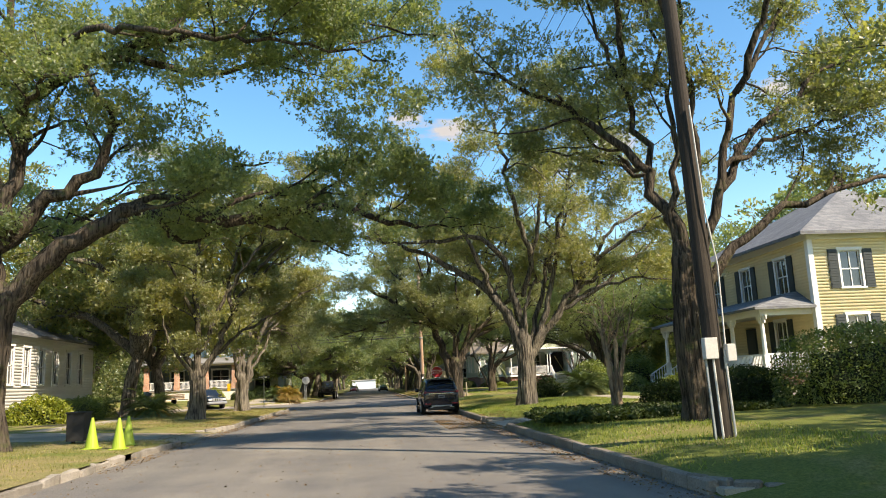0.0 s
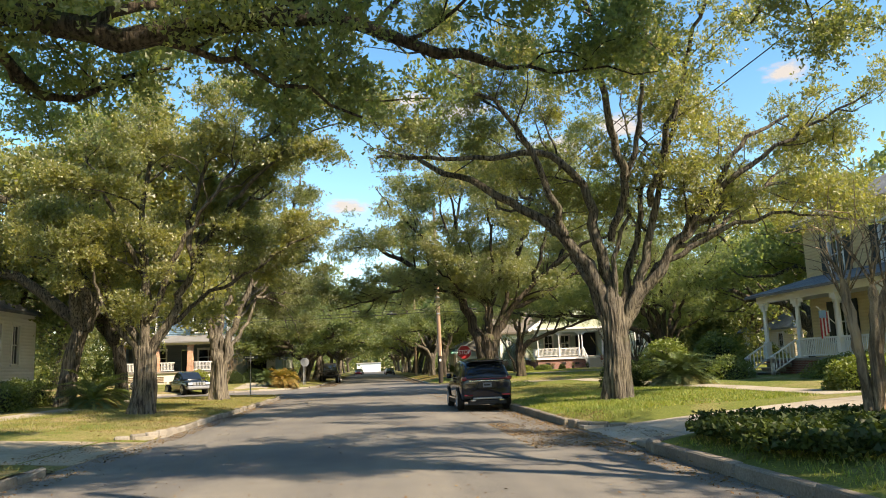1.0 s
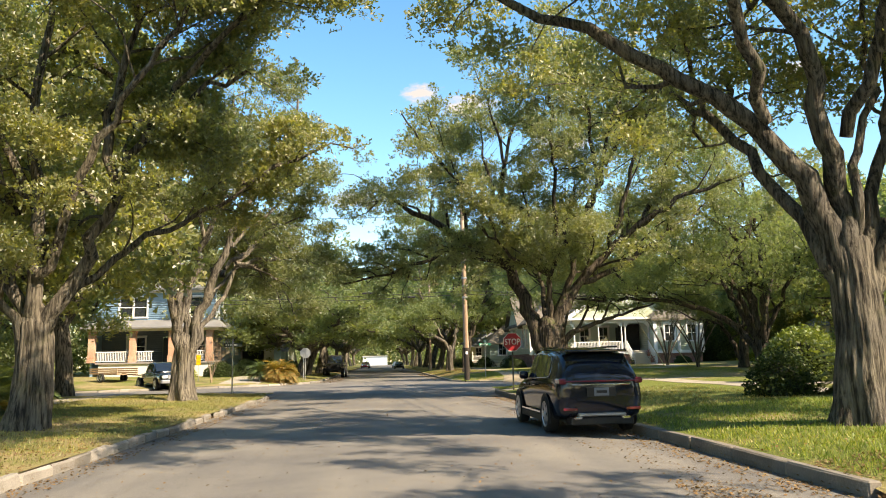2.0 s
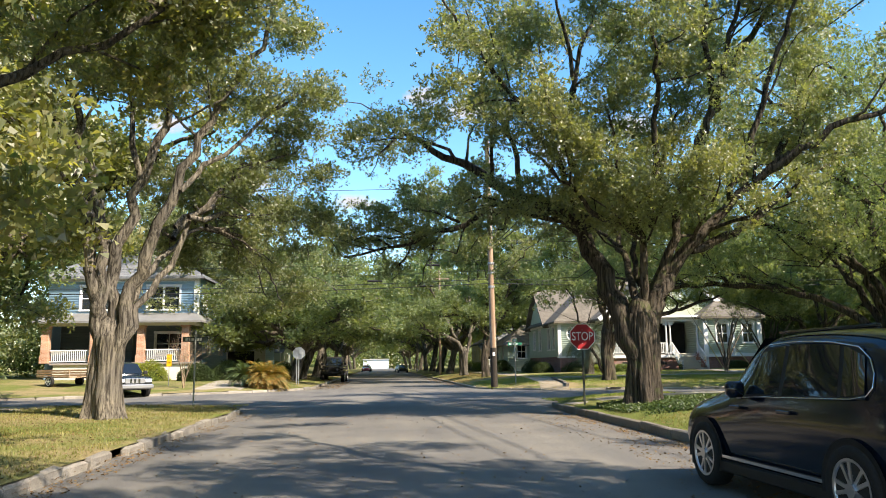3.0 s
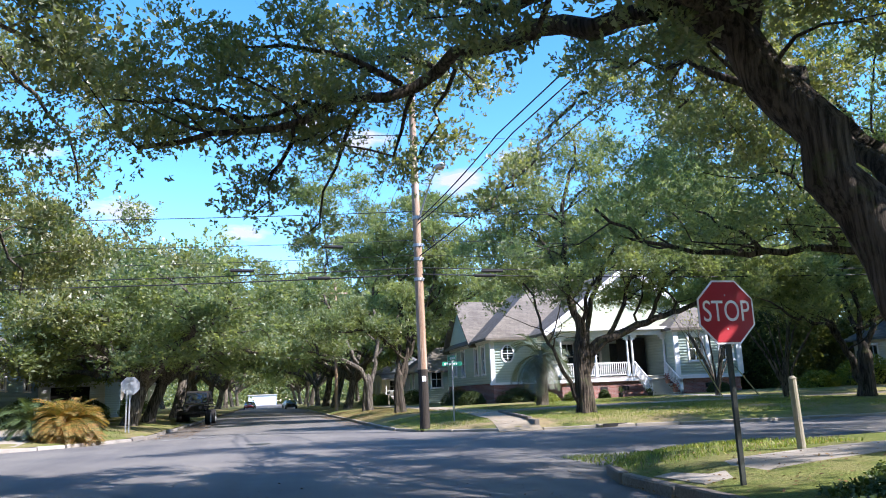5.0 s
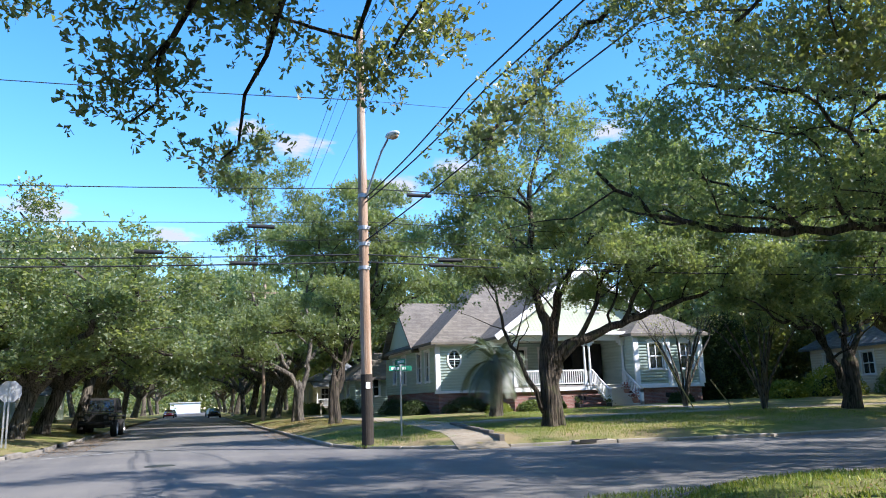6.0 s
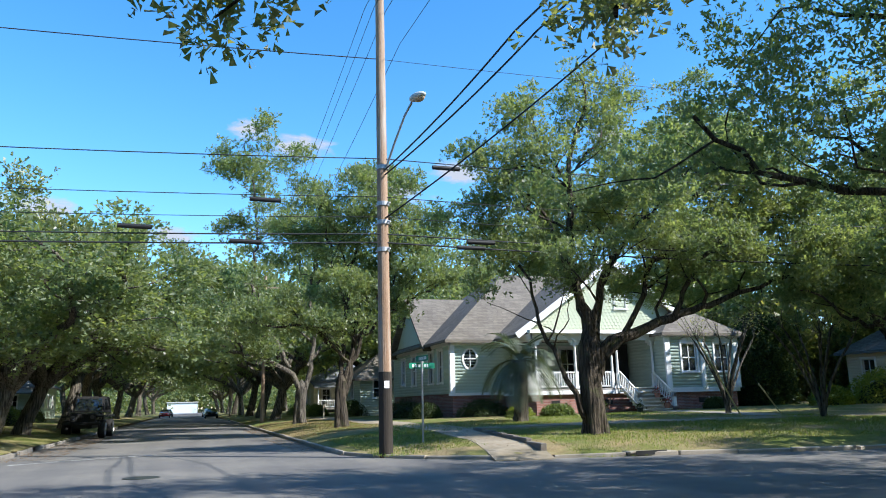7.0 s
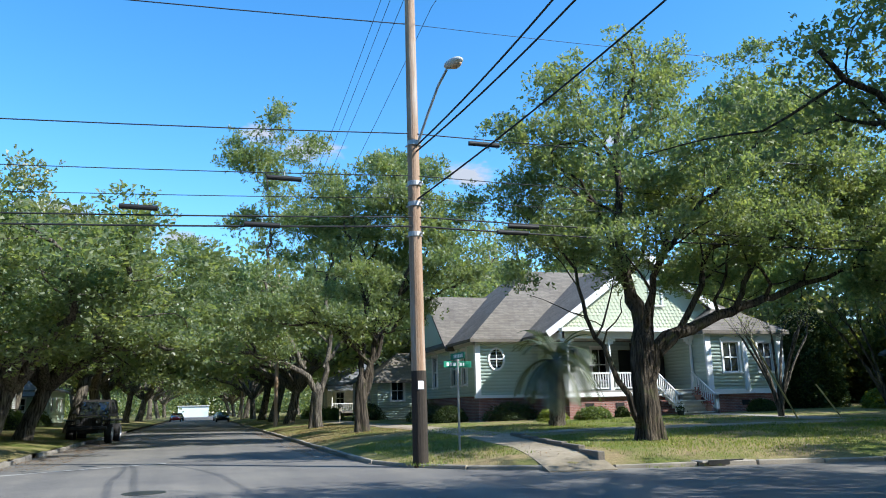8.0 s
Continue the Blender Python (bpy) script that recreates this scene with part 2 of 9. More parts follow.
def join_tubes(name, tubes, mats):
    V, F, at = [], [], 0
    for v, f in tubes:
        V.append(v)
        F.append(f + at)
        at += len(v)
    return mesh_from(name, np.concatenate(V), np.concatenate(F), mats, smooth=True)


def leaf_cloud(name, centres, per, size, spread, flat, mat, rng, aspect=0.5, three=False):
    """Small four-cornered leaves scattered in clusters round the given centres."""
    centres = np.asarray(centres)
    n = len(centres) * per
    c = np.repeat(centres, per, 0) + rng.normal(0, 1, (n, 3)) * np.array([spread, spread, spread * flat])
    up = rng.normal(0, 1, (n, 3)) * np.array([0.55, 0.55, 0.45]) + np.array([0, 0, 0.6])
    up /= np.linalg.norm(up, axis=1)[:, None]
    d = rng.normal(0, 1, (n, 3))
    d -= (d * up).sum(1)[:, None] * up
    d /= np.linalg.norm(d, axis=1)[:, None]
    s = np.cross(up, d)
    L = (size * rng.uniform(0.65, 1.35, n))[:, None]
    w = L * aspect * 0.5
    if three:
        V = np.stack([c - d * L * 0.5, c + d * L * 0.3 + s * w * 1.25, c + d * L * 0.3 - s * w * 1.25], 1).reshape(-1, 3)
        return mesh_from(name, V, np.arange(3 * n).reshape(-1, 3), (mat,))
    V = np.stack([c - d * L * 0.5, c + s * w + up * L * 0.07, c + d * L * 0.5, c - s * w + up * L * 0.07], 1).reshape(-1, 3)
    F = np.arange(4 * n).reshape(-1, 4)
    return mesh_from(name, V, F, (mat,))


def crown_mesh(name, tips, leaves, leaf, pad, flat, mat, rng, per=7, aspect=0.4):
    """Foliage in clumps: cushions of leaf tufts round the ends of the branches, each tuft a spray of single leaves."""
    step = pad * 0.8
    _, first = np.unique(np.floor(tips / step + rng.uniform(0, 1, 3)).astype(int), axis=0, return_index=True)
    centre = tips[first]
    size = pad * rng.uniform(0.5, 1.3, len(centre))
    tufts = max(1, leaves // per)
    k = rng.choice(len(centre), tufts, p=size ** 2 / (size ** 2).sum())
    u = rng.normal(0, 1, (tufts, 3))
    u /= np.linalg.norm(u, axis=1)[:, None]
    u[:, 2] = np.where(rng.random(tufts) < 0.6, np.abs(u[:, 2]), u[:, 2])
    lump = 1 + 0.3 * np.sin(5 * u[:, 0] + 2.1 * k) * np.sin(4 * u[:, 1] + 1.3 * k)
    reach = (rng.random(tufts) ** 0.5 * size[k] * lump)[:, None]
    at = centre[k] + u * reach * np.array([1, 1, flat])
    out = u + np.array([0, 0, 0.3])
    n = tufts * per
    d = np.repeat(out, per, 0) * 0.8 + rng.normal(0, 0.7, (n, 3))
    d /= np.linalg.norm(d, axis=1)[:, None]
    s = np.cross(d, rng.normal(0, 1, (n, 3)) + np.array([0, 0, 0.5]))
    s /= np.linalg.norm(s, axis=1)[:, None] + 1e-6
    L = (leaf * rng.uniform(0.75, 1.5, n))[:, None]
    w = L * aspect * 0.5
    base = np.repeat(at, per, 0) + rng.normal(0, leaf * 0.35, (n, 3))
    V = np.stack([base, base + d * L * 0.85 + s * w * 1.25, base + d * L * 0.85 - s * w * 1.25], 1).reshape(-1, 3)
    return mesh_from(name, V, np.arange(3 * n).reshape(-1, 3), (mat,))

# ---- the lie of the land ----
KERB_R, KERB_L = 4.95, -4.9
NEAR_R, NEAR_L, FAR_R, FAR_L = 58.2, 57.8, 70.9, 74.6     # the kerbs of the crossing street
SLANT = {(1, 0): -0.03, (-1, 0): 0.02, (1, 1): -0.26, (-1, 1): -0.55}
DRIVES = [(1, 24.3, 27.6), (-1, 24.5, 29.5), (1, -4.0, 8.4)]   # side, from, to along the street


def smooth01(t):
    t = min(1.0, max(0.0, t))
    return t * t * (3 - 2 * t)


def drive_weight(x, y):
    """1 on a driveway's apron, fading to 0 beside it and away from the street."""
    w = 0.0
    for side, a, b in DRIVES:
        if side * x > 0:
            flare = max(0.0, 1.6 - 0.5 * (abs(x) - 4.9))
            k = smooth01((y - a + flare * 0.6 + 0.5) / 0.8) * smooth01((b + flare * 0.6 + 0.5 - y) / 0.8)
            w = max(w, k * (1 - smooth01((abs(x) - 6.0) / 7.0)))
    return w


def land(x, y, u, v):
    """Height of the verge u metres from the main street's kerb and v from the crossing street's."""
    d = max(0.0, 4.2 - math.hypot(4.2 - u, 4.2 - v) if u < 4.2 and v < 4.2 else min(u, v))
    if x > 0:
        z = (0.065 if y > 66 else 0.12) + 0.24 * (1 - math.exp(-d / 1.4)) + (0.016 * min(u, 30) + 0.2 * smooth01((y - 72) / 12)) * (1 - math.exp(-d / 3))
    else:
        z = 0.12 + 0.1 * (1 - math.exp(-d / 2.0)) + (0.012 * min(u, 30) + 0.35 * smooth01((y - 72) / 10)) * (1 - math.exp(-d / 3))
    z += 0.035 * noise.noise((x * 0.25, y * 0.25, 0.0)) * min(1.0, d)
    w = drive_weight(x, y)
    return z * (1 - w) + w * (-0.05 + 0.05 * min(1.0, u) + 0.03 * max(0.0, u))


def block_xy(side, far, u, v):
    """Place of a point u, v metres inside a street block; its corner is rounded."""
    r = 4.2
    if u < r and v < r:
        a, b = r - u, r - v
        u, v = r - a * math.sqrt(1 - b * b / (2 * r * r)), r - b * math.sqrt(1 - a * a / (2 * r * r))
    x = (KERB_R + u) if side > 0 else (KERB_L - u)
    k = {(1, 0): NEAR_R, (-1, 0): NEAR_L, (1, 1): FAR_R, (-1, 1): FAR_L}[side, far]
    slant = SLANT[side, far] * min(u, 12.0) * max(0.0, 1 - v / 25)
    y = (k + v if far else k - v) + slant
    return x, y, u, v


def ground_z(x, y):
    """Height of the ground at a place beside the streets."""
    if KERB_L < x < KERB_R:
        return 0.0
    side = 1 if x > 0 else -1
    u = x - KERB_R if side > 0 else KERB_L - x
    far = 1 if y > 66.5 else 0
    k = {(1, 0): NEAR_R, (-1, 0): NEAR_L, (1, 1): FAR_R, (-1, 1): FAR_L}[side, far]
    k += SLANT[side, far] * min(u, 12.0) * (1 - min(1.0, abs(y - k) / 25))
    v = y - k if far else k - y
    if v < 0:
        return 0.0
    return land(x, y, u, v)


def street_block(name, side, far, depth):
    us = [0, 0.12, 0.3, 0.6, 1.0, 1.5, 2.1, 2.8, 3.5, 4.2, 5, 6, 7, 8.5, 10, 12, 14, 17, 20, 24, 30, 40, 60, 100, 220, 600]
    vs = [0, 0.12, 0.3, 0.6, 1.0, 1.5, 2.1, 2.8, 3.5, 4.2] + [4.2 + 0.7 * i for i in range(1, 110)] + [90, 110, 150, 200, 260] + ([600, 1500] if far else [])
    bm = bmesh.new()
    rows = []
    for v in vs:
        row = []
        for u in us:
            x, y, uu, vv = block_xy(side, far, u, v)
            row.append(bm.verts.new((x, y, land(x, y, uu, vv))))
        rows.append(row)
    for a, b in zip(rows, rows[1:]):
        for i in range(len(us) - 1):
            q = (a[i], a[i + 1], b[i + 1], b[i])
            bm.faces.new(q if (side > 0) == bool(far) else q[::-1])
    ob = part(name, bm, LAWN if (side, far) == (1, 0) else LAWN_DRY, None, smooth=True)
    return tagged(ob, "lawn of green and straw-coloured patchy grass", "lawn", kind="structure")


def flat_sheet(name, rows, material, label, category, z=0.0, step=2.0):
    bm = bmesh.new()
    for x0, x1, y0, y1 in rows:
        v = [bm.verts.new(c) for c in ((x0, y0, z), (x1, y0, z), (x1, y1, z), (x0, y1, z))]
        bm.faces.new(v)
    ob = part(name, bm, material, None)
    return tagged(ob, label, category, kind="structure")


def main_road():
    xs = np.linspace(-5.0, 5.0, 21)
    ys = np.concatenate([np.linspace(-60, 140, 201), np.linspace(145, 420, 56)])
    X, Y = np.meshgrid(xs, ys)
    flat = np.clip((np.abs(Y - 65.0) - 8.0) / 7.0, 0, 1)      # the camber eases out at the crossing
    Z = -0.045 * (X / 5.0) ** 2 * (0.25 + 0.75 * flat * flat * (3 - 2 * flat))
    V = np.stack([X, Y, Z], -1)
    n, k = len(ys), len(xs)
    i = (np.arange(n - 1)[:, None] * k + np.arange(k - 1)[None, :]).ravel()
    F = np.stack([i, i + 1, i + k + 1, i + k], 1)
    ob = new("road", mesh_from("road", V, F, (ASPHALT,), smooth=True))
    tagged(ob, "worn grey asphalt street dappled with tree shade", "road", kind="structure")


main_road()
flat_sheet("ground", [(-3000, 3000, -3000, 3000)], EARTH, "bare earth under and beyond the street blocks", "ground", z=-0.32)
flat_sheet("road_crossing", [(-200, -4.9, 50, 80), (4.9, 200, 50, 80)], ASPHALT, "grey asphalt side street crossing the avenue", "road", z=-0.012)
for side, far, nm in ((1, 0, "lawn_1"), (-1, 0, "lawn_2"), (1, 1, "lawn_3"), (-1, 1, "lawn_4")):
    street_block(nm, side, far, 200)


def kerb_path(side, far, v0, v1, step=0.25):
    """The line of a block's kerb: along the main street, round the corner, along the crossing street."""
    out = []
    v = v1
    while v > 0:
        out.append((0.0, v))
        v -= step if v > 4.2 else 0.2
    u = 0.0
    while u < v0:
        out.append((u, 0.0))
        u += 0.2 if u < 4.2 else step
    return [Vector((*block_xy(side, far, u, v)[:2], 0)) for u, v in out]


def kerb(name, side, far, u_end, v_end, stone, material, label, gap=0.02):
    """A kerb of single stones set end to end, lowered at the drives."""
    thing = tagged(empty(name), label, "kerb", kind="structure")
    rng = random.Random(len(name) * 7 + side + 3 * far)
    line = kerb_path(side, far, u_end, v_end)
    acc = [0.0]
    for a, b in zip(line, line[1:]):
        acc.append(acc[-1] + (b - a).length)
    total = acc[-1]

    def at(s):
        i = min(len(acc) - 2, max(0, int(np.searchsorted(acc, s)) - 1))
        t = (s - acc[i]) / max(1e-6, acc[i + 1] - acc[i])
        return line[i].lerp(line[i + 1], t)

    shared = {}
    s = 0.0
    while s < total - 0.3:
        L = min(stone * rng.uniform(0.8, 1.2), total - s)
        a, b = at(s), at(s + L - gap)
        s += L
        mid = (a + b) / 2
        low = drive_weight(mid.x, mid.y) if abs(mid.x) < 5.6 else 0
        old = stone < 1.3
        top = (0.115 if old else 0.085 if far else 0.14) * (1 - low) + 0.02 * low
        if old and rng.random() < 0.02:
            continue
        if top < 0.05:
            continue
        key = (round((b - a).length * 12), rng.randrange(3) if old else 0)
        if key not in shared:
            bm = bmesh.new()
            hl = (b - a).length / 2
            box(bm, -hl, hl, -0.08, 0.08, -0.3, 0.0, bevel=0.03 if old else 0.022)
            for v in bm.verts:
                k = 0.022 if old else 0.006
                v.co += Vector((rng.uniform(-k, k), rng.uniform(-k, k), rng.uniform(-k, k)))
            me = bpy.data.meshes.new("kerb_stone")
            bm.to_mesh(me)
            bm.free()
            me.materials.append(material)
            shared[key] = me
        ob = new("kerb_stone", shared[key])
        ang = math.degrees(math.atan2(b.y - a.y, b.x - a.x))
        ob.matrix_world = pose(mid.x, mid.y, top + (rng.uniform(-0.035, 0.02) if old else rng.uniform(-0.01, 0.01)), rng.uniform(-2, 2) * (3 if old else 1), rng.uniform(-0.6, 0.6) * (3 if old else 1), ang + rng.uniform(-0.7, 0.7) * (4 if old else 1))
        ob.parent = thing
    return thing


def kerb_turn(name, cx, cy, r, a0, a1, material, label):
    """A kerb that turns from the street into a drive, and the paved corner outside it."""
    thing = tagged(empty(name), label, "kerb", kind="structure")
    rng = random.Random(int(cx * 10) + int(cy))
    n = max(4, int(abs(a1 - a0) / 57.3 * r / 0.55))
    for i in range(n):
        a = radians(a0 + (a1 - a0) * (i + 0.5) / n)
        h = r * radians(abs(a1 - a0)) / n / 2 - 0.01
        low = 0.04 + 0.09 * (1 - i / n)
        ob = part("kerb_stone", boxes((-h, h, -0.08, 0.08, -0.3, 0.0), bevel=0.025), material, thing)
        ob.matrix_local = pose(cx + r * math.cos(a), cy + r * math.sin(a), low + 0.03 + rng.uniform(-0.01, 0.01), 0, 0, math.degrees(a) + 90)
    bm = bmesh.new()
    arc = [(cx + (r - 0.04) * math.cos(radians(a0 + (a1 - a0) * i / 12)), cy + (r - 0.04) * math.sin(radians(a0 + (a1 - a0) * i / 12))) for i in range(13)]
    tip = (arc[0][0], arc[-1][1])
    top = [bm.verts.new((x, y, 0.05)) for x, y in arc + [tip]]
    low = [bm.verts.new((x, y, -0.2)) for x, y in arc + [tip]]
    bm.faces.new(top)
    for j in range(len(top)):
        k = (j + 1) % len(top)
        bm.faces.new((top[j], low[j], low[k], top[k]))
    bmesh.ops.recalc_face_normals(bm, faces=bm.faces)
    part("apron", bm, CONCRETE, thing, "worn concrete corner of the drive")
    return thing


def kerbs():
    kerb_turn("kerb_5", KERB_R + 1.0, 28.3, 1.0, 180, 270, KERBSTONE, "concrete kerb turning into the drive")
    kerb_turn("kerb_6", KERB_R + 1.2, 22.8, 1.2, 180, 90, KERBSTONE, "concrete kerb turning into the drive")
    kerb_turn("kerb_7", KERB_R + 0.9, 9.9, 0.9, 180, 270, KERBSTONE, "concrete kerb turning into the wide drive")
    kerb_turn("kerb_8", KERB_L - 0.9, 30.6, 0.9, 0, -90, GRANITE, "old kerb stones turning into the drive")
    kerb("kerb_1", 1, 0, 16, 62, 1.5, KERBSTONE, "weathered concrete kerb with dark joints")
    kerb("kerb_2", -1, 0, 14, 50, 0.85, GRANITE, "uneven old granite kerb stones")
    kerb("kerb_3", 1, 1, 30, 75, 1.6, CONCRETE, "weathered concrete kerb round the corner")
    kerb("kerb_4", -1, 1, 20, 45, 1.2, GRANITE, "uneven old kerb stones round the corner")

# ---- trees ----


def grow(p, d, length, r, level, rng, out, tips, bend=0.0, wiggle=0.16, depth=3, kids=1.0, droop=0.0, way=None, low=3.0, bare=0.22):
    """Grows one branch and, along it, its side branches. out collects (level, points, radii), tips the places of leaf sprigs."""
    n = max(4, int(length / (0.5 if level == 0 else 0.4 if level == 1 else 0.34)))
    if way is not None:
        seg = np.concatenate([[0], np.cumsum(np.linalg.norm(np.diff(way, axis=0), axis=1))])
        length = seg[-1]
        n = max(6, int(length / 0.45))
        at = np.linspace(0, length, n + 1)
        line = np.stack([np.interp(at, seg, way[:, k]) for k in range(3)], 1)
        for _ in range(2):
            line[1:-1] = (line[:-2] + 2 * line[1:-1] + line[2:]) / 4
        line[1:] += rng.normal(0, 0.07, (n, 3))
    step = length / n
    pts, rad = [p.copy()], [r]
    d = d / np.linalg.norm(d)
    for i in range(n):
        f = (i + 1) / n
        if way is not None:
            q = line[i + 1]
            d = (q - p) / (np.linalg.norm(q - p) + 1e-6)
            p = q
        else:
            d = d + rng.normal(0, wiggle, 3)
            if rng.random() < 0.2:
                d = d + rng.normal(0, 0.46, 3)
            d[2] += bend / n - droop * f / n - (0.035 if level >= 2 else 0)
            if p[2] < low + 0.8 and d[2] < 0.12 and level < 3:
                d[2] = 0.12 + 0.25 * max(0.0, low - p[2])
            d /= np.linalg.norm(d)
            p = p + d * step
        pts.append(p.copy())
        rad.append(r * (1 - 0.84 * f ** 0.7) + 0.004)
        if level < depth and f > (bare if level == 0 else 0.15):
            want = kids * (0.6 if level == 0 else 0.62 if level == 1 else 0.5)
            while rng.random() < want:
                want -= 1
                side = rng.normal(0, 1, 3)
                side -= side.dot(d) * d
                side /= np.linalg.norm(side)
                side[2] = abs(side[2]) * 0.6 + 0.05 if rng.random() < 0.66 else side[2] * 0.7
                cd = d * rng.uniform(0.25, 0.9) + side
                cl = min(length * (1.05 - 0.6 * f), (9.0, 5.0, 2.4, 1.5)[level]) * rng.uniform(0.28, 0.52)
                grow(p, cd, max(0.5, cl), rad[-1] * rng.uniform(0.35, 0.62), level + 1, rng, out, tips, bend=0.1, wiggle=wiggle * 1.15, depth=depth, kids=kids, droop=droop, low=low)
        if level >= depth - 1 and f > 0.3:
            tips.append(p + rng.normal(0, 0.1, 3))
    tips.append(p.copy())
    rad = np.array(rad)
    if way is not None:
        rad[:2] *= (0.75, 0.9)          # it swells out of the wood that bears it
    out.append((level, np.array(pts), rad))


def trunk_rows(pts, rad, sides, seed, deep):
    """A furrowed trunk: lobed towards the roots, with broken upright ridges of bark."""
    v, f = tube_rows(pts, np.ones(len(pts)), sides)
    v = v.reshape(len(pts), sides, 3)
    out = v - pts[:, None, :]
    th = np.linspace(0, 2 * math.pi, sides, endpoint=False)[None, :]
    z = pts[:, 2][:, None]
    near = np.exp(-np.clip(z, 0, 9) / 0.5)
    lobe = 1 + (0.05 + 0.13 * near) * np.sin(5 * th + seed + 0.5 * np.sin(z * 1.3)) + 0.05 * np.sin(3 * th + 2 * seed + z * 0.5) + 0.04 * np.sin(2 * th - seed)
    ridge = np.abs(np.sin(10 * th + 0.9 * np.sin(2.1 * z + seed) + 0.6 * np.sin(5.3 * z + 3 * th))) ** 0.7
    ridge = ridge * (0.72 + 0.28 * np.sin(6.1 * z + 4 * th + seed))
    return (pts[:, None, :] + out * (rad[:, None] * lobe + deep * (ridge - 0.5))[..., None]).reshape(-1, 3), f


def thinned(tips, seed, keep):
    """Drops sprigs in drifting pockets, so that the crown stands in clumps with gaps of sky."""
    rng = np.random.default_rng(seed + 999)
    f = np.zeros(len(tips))
    for _ in range(9):
        k = rng.normal(0, 1, 3)
        k *= rng.uniform(1.4, 4.6) / np.linalg.norm(k)
        f += np.sin(tips @ k + rng.uniform(0, 6.28))
    return tips[f > np.quantile(f, 1 - keep)]


def tree(x, y, z, seed, height, r, limbs, leaves, leaf, mat=None, bark=None, depth=3, kids=1.0, label="", lean=(0, 0), flare=1.22, sides=84, name="oak_tree", min_r=0.011, droop=0.2, wiggle=0.18, flat=0.6, keep=0.64, three=False, low=3.6, pad=0.62, per=7, bare=0.22):
    """A tree: furrowed trunk, main limbs with their branches, and a crown of single leaves."""
    rng = np.random.default_rng(seed)
    thing = tagged(empty(name, pose(x, y, z)), label or "spreading live oak with dark furrowed bark and small leaves", "tree", "street trees")
    k = 34 if sides > 40 else 14
    hs = np.linspace(-0.3, height, k)
    pts = np.stack([lean[0] * np.clip(hs / height, 0, 1) ** 1.3 + 0.05 * np.sin(hs * 1.7 + seed), lean[1] * np.clip(hs / height, 0, 1) ** 1.3 + 0.04 * np.sin(hs * 1.2 + 2 * seed), hs], 1)
    rad = r * (1 + (flare - 1) * np.exp(-np.clip(hs, 0, 9) / 0.45)) * (1 - 0.1 * np.clip(hs / height, 0, 1))
    rad[-1] *= 0.92
    v, f = trunk_rows(pts, rad, sides, seed, 0.05 if sides > 40 else 0.03)
    top = pts[-1]
    # the trunk swells and closes where the limbs part
    v2, f2 = tube_rows(np.array([top - [0, 0, 0.1], top + [0, 0, 0.3], top + [0, 0, 0.55]]), np.array([rad[-1] * 1.02, rad[-1] * 0.75, 0.02]), 20, 0.03, rng)
    put(new("trunk", join_tubes("trunk", [(v, f), (v2, f2)], (bark or BARK,))), thing)
    tips = []
    for spec in limbs:
        out = []
        if isinstance(spec[0], list):
            way = np.array(spec[0], dtype=float) - np.array([x, y, z])
            if np.linalg.norm(way[0][:2] - top[:2]) < 1.3 and way[0][2] < height + 0.7:
                foot = way[0] - [0, 0, 1.0]
                foot[:2] = pts[k - 4][:2] * 0.85 + way[0][:2] * 0.15
                way = np.concatenate([[foot], way])
            d = way[1] - way[0]
            grow(way[0], d, 1.0, spec[1], spec[2] if len(spec) > 2 else 0, rng, out, tips, depth=depth, kids=kids, droop=droop, wiggle=wiggle, way=way, low=low, bare=bare)
        else:
            az, el0, el1, length, r0, at = spec
            a, e = radians(az), radians(el0)
            d = np.array([math.cos(a) * math.cos(e), math.sin(a) * math.cos(e), math.sin(e)])
            start = top * at + np.array([0, 0, -0.15])
            start[:2] += d[:2] * rad[-1] * 0.35
            bend = (math.sin(radians(el1)) - math.sin(e)) * 1.1
            grow(start, d, length, r0, 0, rng, out, tips, bend=bend, depth=depth, kids=kids, droop=droop, wiggle=wiggle, low=low, bare=bare)
        tubes = []
        for lev, q, rr in out:
            if rr[0] >= min_r:
                tubes.append(tube_rows(q, rr, ((8, 5, 3, 3) if three else (12, 7, 4, 3))[min(lev, 3)], 0.07 if lev == 0 else 0.0, rng))
        put(new("limb", join_tubes("limb", tubes, (bark or BARK,))), thing)
    tips = np.array(tips)
    tips = thinned(tips[tips[:, 2] > low - 0.5], seed, keep)
    put(new("crown", crown_mesh("crown", tips, leaves, leaf, pad, flat, mat or OAK_LEAF, rng, per)), thing)
    return thing


